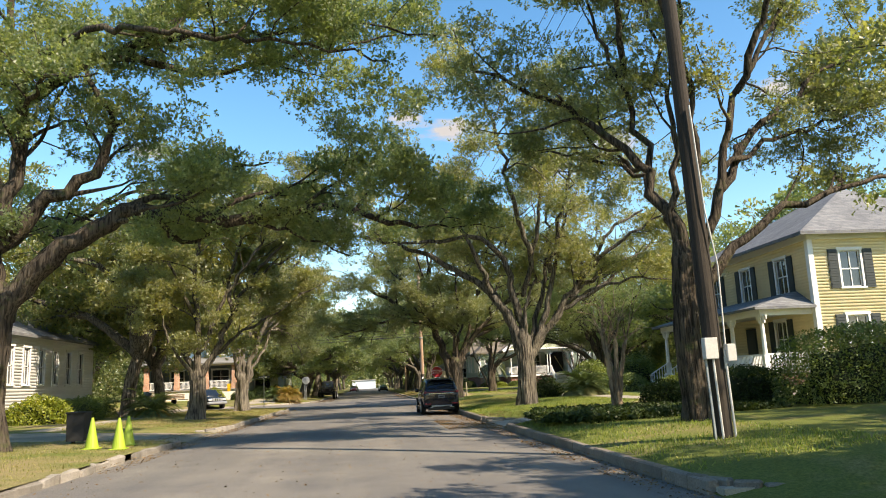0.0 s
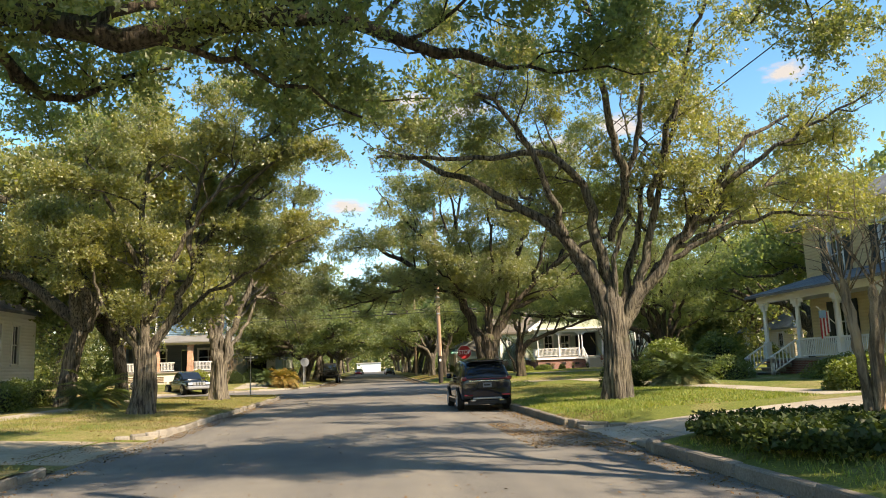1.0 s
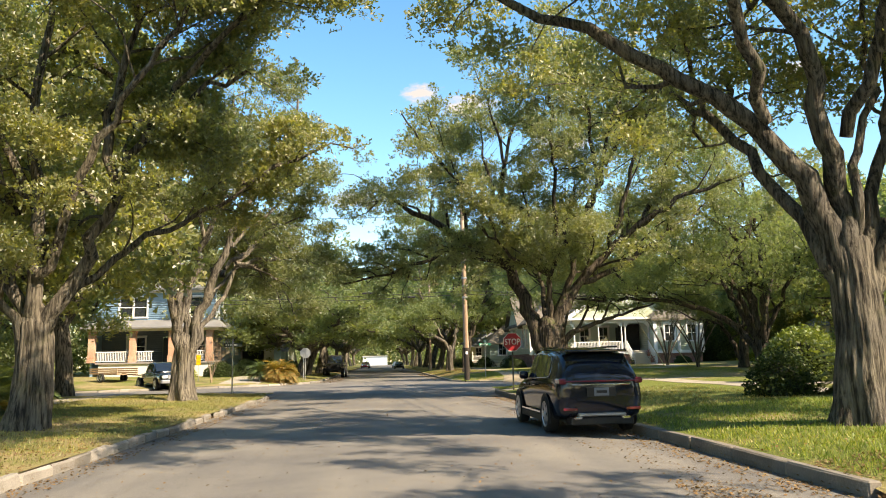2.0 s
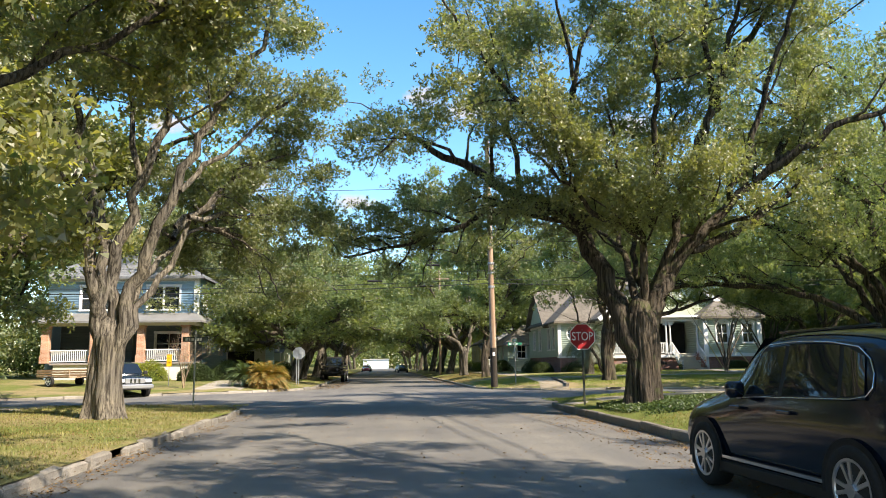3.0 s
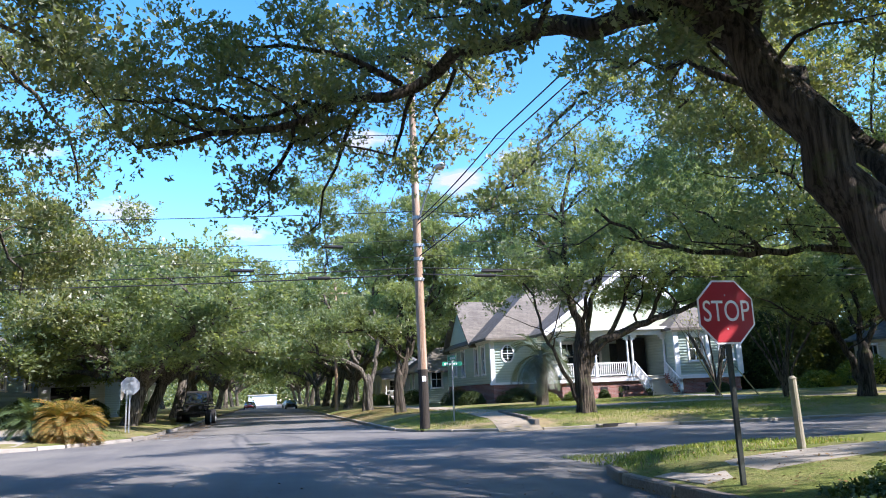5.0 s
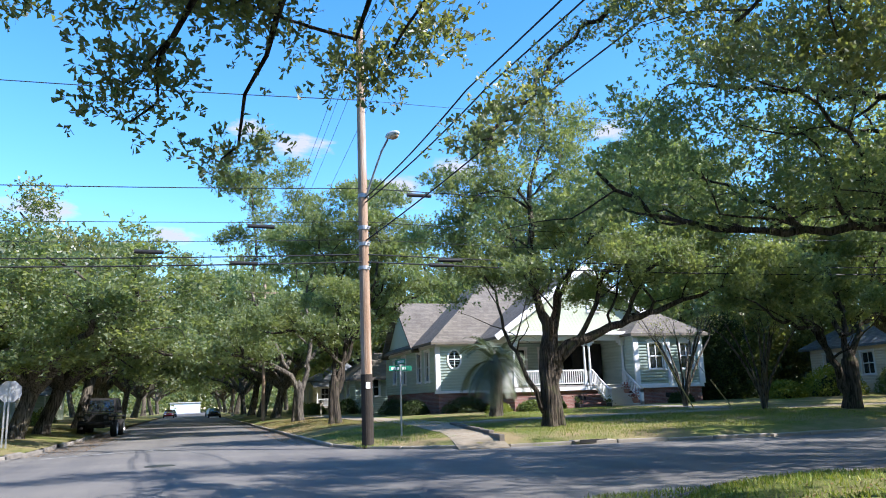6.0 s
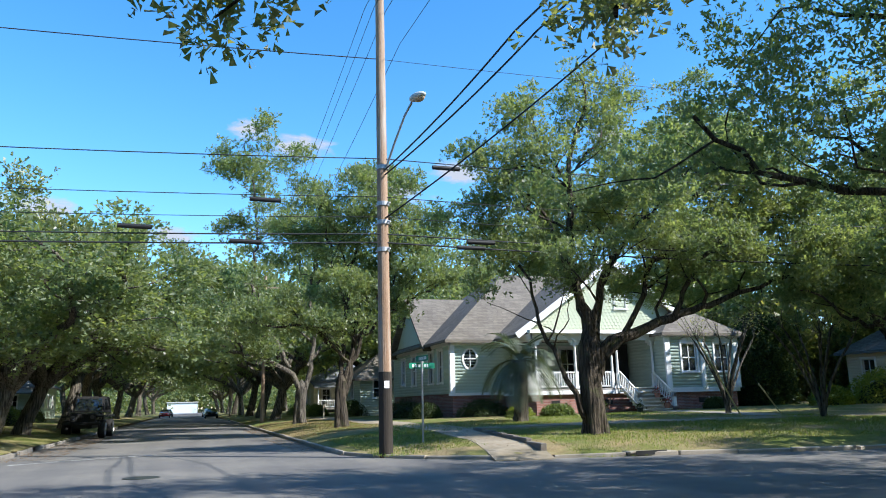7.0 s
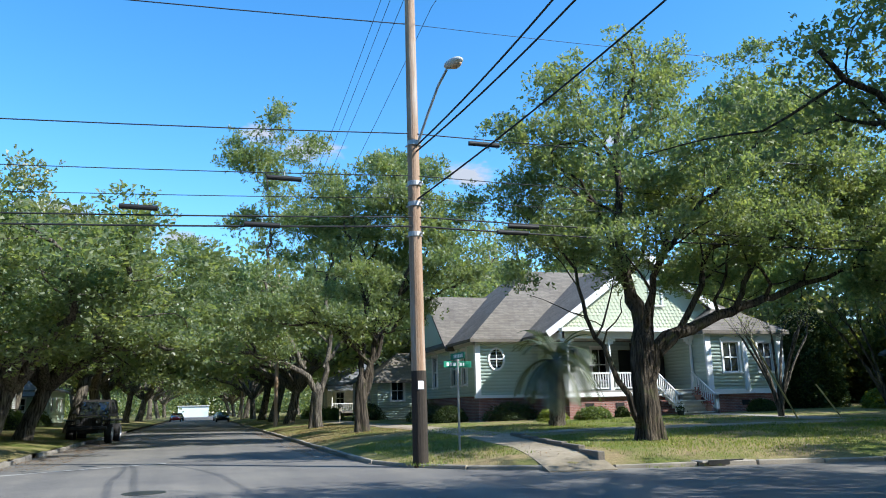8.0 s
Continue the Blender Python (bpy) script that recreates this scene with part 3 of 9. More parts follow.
def street_trees():
    g = ground_z
    # the big mossy oak beside the stop sign
    tree(6.4, 50.2, g(6.4, 50.2) - 0.05, 11, 2.5, 0.42, [
        ([(6.0, 50.2, 2.2), (5.9, 50.5, 2.9), (5.7, 50.7, 3.7), (5.4, 51.0, 4.7), (5.0, 51.3, 5.4), (4.6, 51.5, 5.8), (4.1, 51.8, 6.2), (3.3, 52.1, 6.5), (2.5, 52.3, 7.0), (1.7, 52.6, 7.6), (0.9, 52.9, 8.0), (0.2, 53.1, 8.6), (-0.3, 53.4, 9.1)], 0.37),
        ([(4.7, 52.1, 5.9), (4.0, 53.2, 6.3), (3.0, 54.6, 6.4), (2.1, 55.4, 6.2), (1.5, 55.4, 5.9), (0.5, 55.4, 5.6), (-0.6, 55.4, 5.3), (-1.7, 55.4, 5.1)], 0.18),
        ([(1.5, 55.4, 5.9), (1.2, 56.4, 5.3), (0.9, 57.0, 4.7), (0.7, 57.4, 4.2)], 0.05, 2),
        ([(0.4, 55.5, 5.5), (0.1, 56.4, 4.9), (-0.2, 56.9, 4.3)], 0.05, 2),
        ([(2.1, 55.4, 6.2), (1.2, 55.2, 6.5), (0.2, 55.0, 6.6), (-0.4, 54.9, 6.4)], 0.07, 1),
        ([(1.0, 55.4, 5.7), (0.2, 55.9, 5.9), (-0.8, 56.2, 5.8), (-1.6, 56.4, 5.5)], 0.06, 1),
        ([(-0.3, 55.4, 5.4), (-1.2, 55.0, 5.6), (-2.2, 54.8, 5.5)], 0.05, 1),
        ([(2.6, 55.0, 6.3), (2.2, 56.0, 6.9), (1.4, 56.8, 7.2)], 0.06, 1),
        ([(2.8, 54.8, 6.4), (2.9, 56.0, 6.0), (2.6, 56.9, 5.4)], 0.05, 1),
        ([(5.1, 51.4, 5.4), (5.2, 51.4, 6.5), (4.9, 51.5, 7.2), (4.7, 51.5, 8.2), (4.3, 51.6, 9.5), (4.2, 51.6, 11.4)], 0.15),
        ([(6.6, 50.2, 2.6), (6.5, 50.0, 3.7), (6.5, 49.7, 4.6), (6.2, 49.5, 5.0), (5.5, 49.3, 5.1), (4.7, 49.1, 5.3), (4.4, 48.8, 5.8), (3.3, 48.6, 6.8)], 0.17),
        ([(6.5, 49.8, 4.7), (6.1, 49.5, 5.5), (5.7, 49.1, 6.2), (5.5, 48.8, 7.1), (5.2, 48.4, 8.3)], 0.11),
        ([(6.8, 50.2, 2.8), (7.2, 50.1, 3.9), (7.9, 49.9, 4.5), (8.4, 49.8, 5.0), (8.9, 49.6, 5.7), (9.6, 49.5, 6.2), (10.2, 49.3, 6.7), (11.0, 49.2, 7.3)], 0.29),
        ([(6.9, 50.2, 3.1), (7.4, 50.1, 4.5), (7.6, 50.0, 5.3), (7.6, 49.9, 5.9), (7.8, 49.7, 6.6), (8.1, 49.6, 7.1), (8.5, 49.5, 8.2), (8.8, 49.4, 9.2)], 0.2),
        ([(7.9, 50.0, 4.4), (9.2, 50.6, 4.9), (10.7, 51.2, 5.7), (12.5, 51.8, 6.9), (14.3, 52.4, 8.1)], 0.15),
        ([(6.7, 50.4, 3.2), (7.6, 54.0, 6.5), (8.2, 58.0, 8.7), (7.6, 61.0, 8.6), (6.4, 60.2, 7.0), (5.0, 58.6, 5.6), (3.8, 57.0, 4.5)], 0.13, 3),
        ([(6.4, 50.4, 3.0), (6.6, 52.0, 4.8), (7.0, 53.8, 6.2), (7.6, 55.6, 6.8), (8.2, 57.2, 6.9)], 0.14),
        ([(6.6, 52.0, 4.8), (5.8, 53.6, 6.0), (5.6, 55.0, 6.6)], 0.08, 1),
        ([(5.4, 51.4, 5.0), (4.2, 49.8, 7.0), (2.2, 48.2, 8.8), (0.6, 46.6, 10.0)], 0.13),
        ([(7.0, 49.9, 5.4), (7.6, 50.6, 7.6), (9.0, 51.2, 10.4)], 0.12),
        ([(8.1, 49.6, 7.1), (8.8, 48.4, 10.2), (9.4, 47.6, 13.0)], 0.12),
        ([(8.9, 49.6, 5.7), (9.6, 47.8, 9.2), (10.4, 46.4, 12.0)], 0.12),
        ([(6.7, 49.7, 5.0), (6.4, 48.0, 8.6), (6.0, 46.4, 11.6)], 0.12),
        ([(10.2, 49.3, 6.7), (11.6, 50.6, 8.6), (13.2, 51.6, 10.4)], 0.13),
        ([(8.8, 49.4, 9.0), (10.2, 48.6, 11.4), (12.0, 48.0, 13.0)], 0.12),
        ([(9.6, 49.5, 6.2), (11.4, 48.4, 7.4), (13.6, 47.6, 8.2), (15.4, 47.0, 8.0)], 0.14),
        # three upper limbs added to shade the foliage over the road
        ([(5.0, 51.4, 7.0), (4.8, 50.2, 10.2), (3.8, 49.0, 12.4)], 0.12),
        ([(4.8, 51.5, 8.0), (5.4, 51.0, 11.0), (6.6, 50.2, 13.4)], 0.11),
        ([(8.5, 49.5, 8.2), (7.8, 48.0, 11.0), (6.6, 46.8, 13.0)], 0.11),
        ([(3.6, 52.1, 6.6), (3.0, 51.2, 9.4), (1.8, 50.4, 11.4)], 0.1)],
        335000, 0.085, mat=OAK_LEAF, bark=BARK_MOSS, keep=0.9, low=4.3, pad=0.58, bare=0.34, label="old live oak with mossy dark limbs arching over the road")
    # the tall oak on the lawn past the drive
    tree(7.5, 32.6, g(7.5, 32.6) - 0.05, 5, 3.0, 0.37, [
        ([(7.3, 32.5, 3.1), (7.1, 32.6, 4.2), (6.6, 32.7, 4.7), (6.0, 32.8, 5.4), (5.4, 32.9, 6.0), (4.7, 33.0, 6.4), (3.9, 33.1, 6.7), (3.3, 33.2, 7.1), (2.6, 33.3, 7.4), (1.9, 33.4, 7.8), (1.3, 33.5, 8.1), (0.6, 33.6, 8.0)], 0.27),
        ([(7.5, 32.5, 3.3), (7.3, 32.4, 4.3), (7.1, 32.3, 5.5), (6.9, 32.2, 6.4), (6.4, 32.1, 7.2), (6.0, 32.0, 7.6), (5.3, 32.0, 7.7), (4.5, 31.9, 7.5), (3.4, 31.8, 7.4), (2.3, 31.7, 7.4), (1.2, 31.6, 7.5)], 0.23),
        ([(7.5, 32.4, 4.0), (7.8, 32.4, 5.1), (8.1, 32.5, 5.9), (8.1, 32.5, 7.0), (8.4, 32.6, 8.5), (8.3, 32.6, 9.9)], 0.1),
        ([(8.0, 32.6, 3.4), (8.3, 32.7, 4.5), (8.6, 32.9, 5.6), (9.0, 33.0, 7.2), (9.1, 33.1, 8.9), (9.6, 33.3, 10.3), (9.6, 33.4, 12.2)], 0.14),
        ([(8.2, 32.5, 3.2), (8.7, 32.4, 4.3), (8.8, 32.3, 5.3), (9.0, 32.1, 6.1), (9.1, 32.0, 7.2), (9.5, 31.9, 8.2), (10.0, 31.8, 9.6)], 0.2),
        ([(8.4, 32.5, 3.2), (9.1, 32.4, 4.3), (9.6, 32.2, 4.9), (10.1, 32.1, 5.7), (10.6, 31.9, 6.1), (10.8, 31.8, 6.8), (11.1, 31.7, 7.4), (12.0, 31.5, 8.0), (13.0, 31.4, 8.6)], 0.22),
        ([(8.1, 32.6, 3.3), (9.6, 33.6, 4.5), (11.8, 34.5, 5.7), (14.3, 35.5, 7.2), (16.3, 36.5, 9.3)], 0.15),
        ([(7.2, 32.6, 3.0), (6.4, 35.0, 6.4), (5.8, 37.6, 8.0), (5.2, 40.2, 8.8)], 0.16),
        ([(6.2, 32.4, 5.2), (5.0, 31.2, 7.6), (3.2, 30.6, 9.4), (0.6, 30.0, 10.4)], 0.13),
        ([(7.6, 32.5, 5.0), (8.2, 30.8, 8.0), (8.0, 29.4, 11.0)], 0.14),
        ([(9.1, 32.4, 4.3), (11.0, 31.8, 5.3), (12.8, 31.2, 5.6), (14.4, 30.8, 5.2)], 0.11),
        ([(9.6, 32.2, 4.9), (11.6, 33.0, 6.4), (13.8, 33.6, 7.0), (15.6, 34.0, 6.8)], 0.14),
        ([(10.0, 32.1, 5.6), (12.0, 30.8, 7.4), (14.4, 29.8, 8.6)], 0.13),
        # two tall limbs added for the shade they throw across the road
        ([(7.9, 31.8, 6.2), (6.6, 29.6, 10.0), (5.4, 27.4, 12.6), (4.2, 25.6, 14.2)], 0.14),
        ([(8.8, 32.2, 6.0), (9.4, 30.0, 10.0), (10.2, 28.0, 13.2)], 0.13)],
        225000, 0.085, mat=OAK_LEAF_YELLOW, bark=BARK, keep=0.78, low=4.8, pad=0.56, bare=0.4, label="tall live oak with a forking grey-brown trunk")
    # the slender oak behind the dark pole
    tree(8.1, 16.75, g(8.1, 16.75) - 0.05, 8, 3.8, 0.3, [
        ([(8.2, 16.8, 4.0), (8.0, 16.8, 5.0), (7.7, 16.9, 5.7), (7.4, 17.0, 6.5), (7.0, 17.1, 7.0), (6.4, 17.2, 7.5), (5.8, 17.3, 8.0), (5.1, 17.4, 8.4), (4.4, 17.5, 8.8), (3.7, 17.6, 9.0)], 0.2),
        ([(7.6, 17.0, 6.0), (7.6, 17.0, 6.9), (7.4, 17.1, 7.8), (7.1, 17.1, 8.8), (6.7, 17.1, 9.9), (6.5, 17.2, 10.8), (6.2, 17.2, 12.1)], 0.1),
        ([(8.0, 16.8, 4.8), (8.1, 16.7, 6.2), (8.2, 16.6, 7.3), (8.0, 16.6, 8.4), (7.8, 16.5, 9.6), (7.7, 16.4, 11.0)], 0.12),
        ([(8.5, 16.8, 3.9), (9.0, 16.8, 5.0), (9.4, 16.8, 5.9), (9.4, 16.9, 6.8), (9.8, 16.9, 7.8), (10.5, 16.9, 9.0), (11.4, 17.0, 10.3), (12.1, 17.0, 11.7)], 0.17),
        ([(9.3, 16.8, 5.7), (10.0, 17.0, 6.7), (10.8, 17.2, 7.6), (12.1, 17.4, 8.6), (13.6, 17.6, 9.6), (15.3, 17.8, 10.6)], 0.11),
        ([(8.6, 16.8, 3.4), (9.3, 16.8, 4.1), (10.2, 16.9, 4.8), (11.0, 17.0, 5.2), (12.0, 17.1, 5.6), (13.0, 17.2, 5.9), (14.0, 17.3, 6.2), (15.4, 17.4, 6.6)], 0.17),
        ([(9.3, 16.8, 6.1), (10.7, 17.2, 7.0), (12.1, 17.7, 7.6), (13.8, 18.1, 8.1), (15.3, 18.6, 8.6)], 0.08),
        ([(8.5, 16.8, 4.2), (8.6, 16.5, 5.7), (8.5, 16.3, 7.0), (8.4, 16.1, 8.8), (8.3, 15.8, 10.4), (8.2, 15.6, 11.7)], 0.13),
        # three tall limbs added above the view, to shade the road's left side
        ([(8.4, 16.2, 7.8), (7.2, 14.8, 10.8), (6.4, 13.2, 13.4), (5.6, 12.0, 15.0)], 0.12),
        ([(10.0, 16.9, 8.2), (10.8, 15.4, 11.0), (11.2, 13.8, 13.6)], 0.11),
        ([(7.2, 17.0, 8.6), (6.8, 16.0, 11.6), (6.0, 15.2, 14.0)], 0.1),
        ([(8.2, 16.9, 4.6), (8.2, 18.6, 6.6), (8.0, 20.8, 7.8), (8.2, 23.0, 8.4), (8.6, 25.0, 8.4)], 0.12),
        ([(8.2, 18.6, 6.6), (6.8, 20.4, 7.8), (5.6, 22.2, 8.4)], 0.08, 1),
        ([(9.3, 16.8, 5.7), (10.8, 18.4, 7.4), (12.6, 20.2, 8.6), (14.4, 21.6, 9.0)], 0.11),
        ([(12.1, 17.4, 8.6), (13.4, 18.8, 9.8), (14.8, 20.0, 10.6)], 0.08, 1)],
        190000, 0.08, mat=OAK_LEAF, bark=BARK_MOSS, label="slender street oak with dark forked limbs and thin foliage", keep=0.82, low=5.6, pad=0.5, bare=0.4)
    # the heavy oak across from it
    tree(-8.8, 20.3, g(-8.8, 20.3) - 0.05, 21, 4.0, 0.45, [
        ([(-8.8, 20.3, 3.3), (-8.3, 20.4, 4.4), (-7.5, 20.4, 5.2), (-6.7, 20.5, 5.8), (-6.0, 20.6, 6.3), (-5.4, 20.6, 6.5), (-4.5, 20.7, 6.5), (-3.5, 20.8, 6.2), (-2.6, 20.9, 6.1), (-1.5, 20.9, 6.4), (-0.6, 21.0, 6.6), (0.4, 21.1, 6.4), (1.3, 21.1, 6.1), (2.3, 21.2, 5.9)], 0.4),
        ([(-3.5, 20.7, 6.2), (-2.5, 20.9, 6.0), (-1.6, 21.1, 5.8), (-0.6, 21.2, 5.7), (0.3, 21.4, 5.1)], 0.09, 1),
        ([(-8.8, 20.3, 5.4), (-7.9, 20.2, 6.6), (-7.0, 20.1, 6.9), (-6.3, 20.0, 7.3), (-5.8, 19.9, 7.9), (-5.7, 19.9, 8.6), (-5.9, 19.8, 9.0), (-6.5, 19.7, 9.7), (-6.8, 19.6, 10.6)], 0.27),
        ([(-8.9, 20.3, 4.8), (-8.6, 20.4, 7.1), (-8.3, 20.4, 8.5), (-8.5, 20.4, 10.0), (-8.8, 20.5, 11.2), (-9.1, 20.6, 12.5), (-8.7, 20.6, 14.1)], 0.32),
        ([(-8.5, 20.4, 9.5), (-7.5, 20.4, 10.0), (-6.5, 20.3, 10.7), (-5.6, 20.3, 11.0), (-4.7, 20.2, 11.2), (-4.8, 20.2, 11.8), (-4.0, 20.1, 11.7), (-3.0, 20.1, 12.0), (-1.9, 20.0, 12.3), (-0.4, 20.0, 12.6)], 0.2),
        ([(-6.3, 20.3, 10.6), (-5.5, 20.3, 10.8), (-4.5, 20.4, 10.3), (-3.5, 20.4, 10.0), (-2.5, 20.4, 10.4), (-1.6, 20.5, 10.8), (-0.5, 20.5, 11.0), (0.5, 20.6, 11.2), (1.8, 20.6, 11.6)], 0.13),
        ([(-8.7, 20.5, 10.3), (-6.5, 19.0, 10.8), (-4.5, 17.5, 10.2), (-2.5, 16.8, 9.7), (-0.5, 16.6, 9.3), (1.4, 16.8, 9.1)], 0.13),
        ([(-4.7, 20.2, 11.2), (-3.0, 18.8, 10.6), (-1.0, 18.0, 10.4), (1.0, 17.8, 10.5), (2.8, 18.0, 10.2)], 0.1, 1),
        ([(-8.3, 20.4, 8.5), (-7.4, 18.6, 9.2), (-6.2, 17.4, 9.0), (-5.0, 16.6, 8.6)], 0.1, 1),
        ([(-8.7, 20.5, 3.4), (-8.2, 22.8, 6.4), (-7.2, 25.4, 8.2), (-6.0, 28.0, 9.0)], 0.18),
        ([(-8.8, 20.2, 3.6), (-10.4, 19.4, 6.4), (-12.4, 18.6, 8.2)], 0.18)],
        245000, 0.095, mat=OAK_LEAF_DARK, bark=BARK_MOSS, keep=0.86, low=5.0, pad=0.6, bare=0.3, label="old live oak stretching a heavy limb across the road")
    # the broad oak on the verge
    tree(-7.5, 37.8, g(-7.5, 37.8) - 0.05, 31, 2.3, 0.37, [
        ([(-7.6, 37.8, 2.3), (-8.0, 37.9, 3.2), (-8.7, 38.0, 4.4), (-9.5, 38.0, 5.0), (-10.5, 38.1, 5.5), (-11.6, 38.2, 5.9)], 0.2),
        ([(-7.3, 37.8, 2.4), (-6.9, 37.7, 3.2), (-6.4, 37.6, 4.1), (-5.8, 37.5, 5.0), (-5.6, 37.3, 5.8), (-5.0, 37.2, 6.8), (-4.0, 37.1, 7.3), (-3.0, 37.0, 7.7)], 0.22),
        ([(-7.5, 37.8, 2.4), (-7.4, 37.7, 4.2), (-7.5, 37.6, 5.4), (-7.7, 37.5, 6.5), (-7.5, 37.4, 7.8), (-7.2, 37.3, 9.5), (-7.4, 37.2, 11.3)], 0.21),
        ([(-7.2, 37.8, 2.6), (-6.5, 38.2, 3.5), (-5.9, 38.5, 4.2), (-4.6, 38.9, 4.9), (-3.5, 39.2, 5.8), (-2.4, 39.6, 6.2)], 0.13),
        ([(-7.6, 37.8, 2.3), (-8.1, 37.4, 2.9), (-8.7, 36.9, 3.8), (-8.8, 36.5, 4.6), (-9.2, 36.0, 5.9)], 0.14),
        ([(-7.5, 37.6, 4.8), (-8.0, 37.4, 5.9), (-8.6, 37.1, 7.3), (-9.2, 36.9, 8.7), (-9.4, 36.6, 10.3)], 0.12),
        ([(-5.8, 37.4, 5.0), (-6.0, 37.1, 6.3), (-5.5, 36.9, 7.8), (-5.2, 36.6, 9.4), (-4.2, 36.4, 11.1)], 0.13),
        ([(-5.0, 37.2, 6.8), (-3.4, 36.0, 8.2), (-1.8, 35.2, 9.2), (-0.4, 34.6, 9.6)], 0.1),
        ([(-3.5, 39.2, 5.8), (-2.0, 39.4, 6.6), (-0.8, 39.6, 7.0)], 0.08, 1),
        ([(-7.4, 37.6, 3.4), (-5.8, 36.4, 6.4), (-3.8, 35.6, 8.8), (-1.8, 35.0, 10.2)], 0.13)],
        240000, 0.085, mat=OAK_LEAF_YELLOW, bark=BARK, keep=0.78, low=3.8, pad=0.58, bare=0.36, label="broad live oak with a low forked trunk on the verge")
    # the vase-shaped oak at the corner
    tree(-7.3, 49.6, g(-7.3, 49.6) - 0.05, 41, 2.1, 0.42, [
        ([(-7.5, 49.6, 2.1), (-7.7, 49.5, 3.2), (-7.7, 49.3, 4.4), (-7.9, 49.2, 5.6), (-8.2, 49.0, 6.7), (-8.7, 48.9, 7.7), (-9.4, 48.7, 8.4), (-10.2, 48.6, 8.9)], 0.23),
        ([(-7.4, 49.6, 2.1), (-7.5, 49.5, 3.8), (-7.6, 49.4, 5.2), (-8.1, 49.3, 7.0), (-8.5, 49.3, 8.6), (-8.9, 49.2, 9.6), (-9.5, 49.1, 10.3), (-10.2, 49.0, 11.2)], 0.23),
        ([(-7.2, 49.6, 2.1), (-7.2, 49.5, 3.8), (-6.9, 49.3, 5.1), (-6.5, 49.2, 6.1), (-6.0, 49.0, 7.2), (-5.8, 48.9, 8.5), (-5.5, 48.7, 9.8), (-5.5, 48.6, 11.5)], 0.23),
        ([(-6.6, 49.2, 6.0), (-6.7, 48.9, 6.8), (-6.6, 48.6, 7.9), (-7.0, 48.3, 8.9), (-7.7, 48.0, 9.8)], 0.1),
        ([(-7.1, 49.6, 2.1), (-6.7, 49.5, 3.5), (-6.2, 49.4, 4.5), (-5.9, 49.3, 5.4), (-5.5, 49.2, 6.5), (-4.8, 49.1, 7.8), (-4.1, 49.0, 8.9), (-3.4, 48.9, 10.1), (-3.1, 48.8, 11.4)], 0.23),
        ([(-7.0, 49.6, 2.1), (-6.5, 49.8, 3.1), (-6.0, 50.1, 4.2), (-5.7, 50.3, 5.4), (-4.8, 50.5, 6.2), (-4.1, 50.8, 7.0), (-2.7, 51.0, 7.5)], 0.13),
        ([(-5.6, 49.2, 5.8), (-4.8, 49.4, 6.7), (-4.0, 49.6, 7.5), (-3.4, 49.8, 8.2), (-2.3, 50.0, 9.1)], 0.09),
        ([(-5.6, 50.0, 5.3), (-5.1, 50.9, 5.5), (-4.4, 51.8, 5.6), (-3.5, 52.7, 5.8), (-2.6, 53.6, 5.7)], 0.09),
        ([(-7.0, 49.8, 3.0), (-6.4, 51.6, 5.0), (-5.9, 53.6, 5.7), (-5.4, 55.2, 5.4), (-4.9, 56.4, 4.8)], 0.11),
        ([(-7.5, 49.4, 4.5), (-9.4, 50.4, 7.0), (-11.4, 51.2, 8.8)], 0.13),
        ([(-6.2, 51.0, 5.2), (-5.4, 53.0, 6.6), (-4.6, 55.0, 7.0), (-3.9, 56.6, 6.6)], 0.1, 1),
        ([(-6.4, 51.6, 5.0), (-6.2, 54.0, 6.4), (-6.0, 56.2, 6.6), (-5.8, 58.0, 6.0)], 0.1, 1),
        ([(-5.9, 53.4, 5.7), (-5.0, 54.6, 5.4), (-4.2, 55.6, 4.8)], 0.07, 1),
        ([(-6.4, 51.8, 5.0), (-7.4, 54.4, 5.8), (-8.2, 56.6, 5.6)], 0.08, 1),
        ([(-5.2, 53.2, 6.7), (-4.2, 54.0, 8.2), (-3.4, 55.2, 9.2)], 0.08, 1),
        ([(-6.0, 55.6, 6.6), (-6.8, 57.0, 7.6), (-7.4, 58.4, 8.0)], 0.07, 1),
        ([(-5.9, 53.4, 5.7), (-5.2, 55.4, 5.6), (-4.7, 57.0, 5.0), (-4.4, 58.4, 4.2), (-4.2, 59.4, 3.5)], 0.08, 1),
        ([(-6.0, 55.6, 6.6), (-5.6, 57.6, 6.0), (-5.3, 59.2, 5.0), (-5.0, 60.4, 4.0)], 0.08, 1),
        ([(-6.4, 54.0, 6.2), (-7.0, 56.6, 5.8), (-7.2, 58.6, 4.8)], 0.07, 1),
        ([(-4.6, 55.0, 7.0), (-3.7, 57.0, 6.4), (-3.2, 58.6, 5.4)], 0.07, 1)],
        215000, 0.082, mat=OAK_LEAF, bark=BARK_PALE_OAK, low=3.7, keep=0.78, pad=0.54, bare=0.56, label="vase-shaped live oak with pale grey limbs")
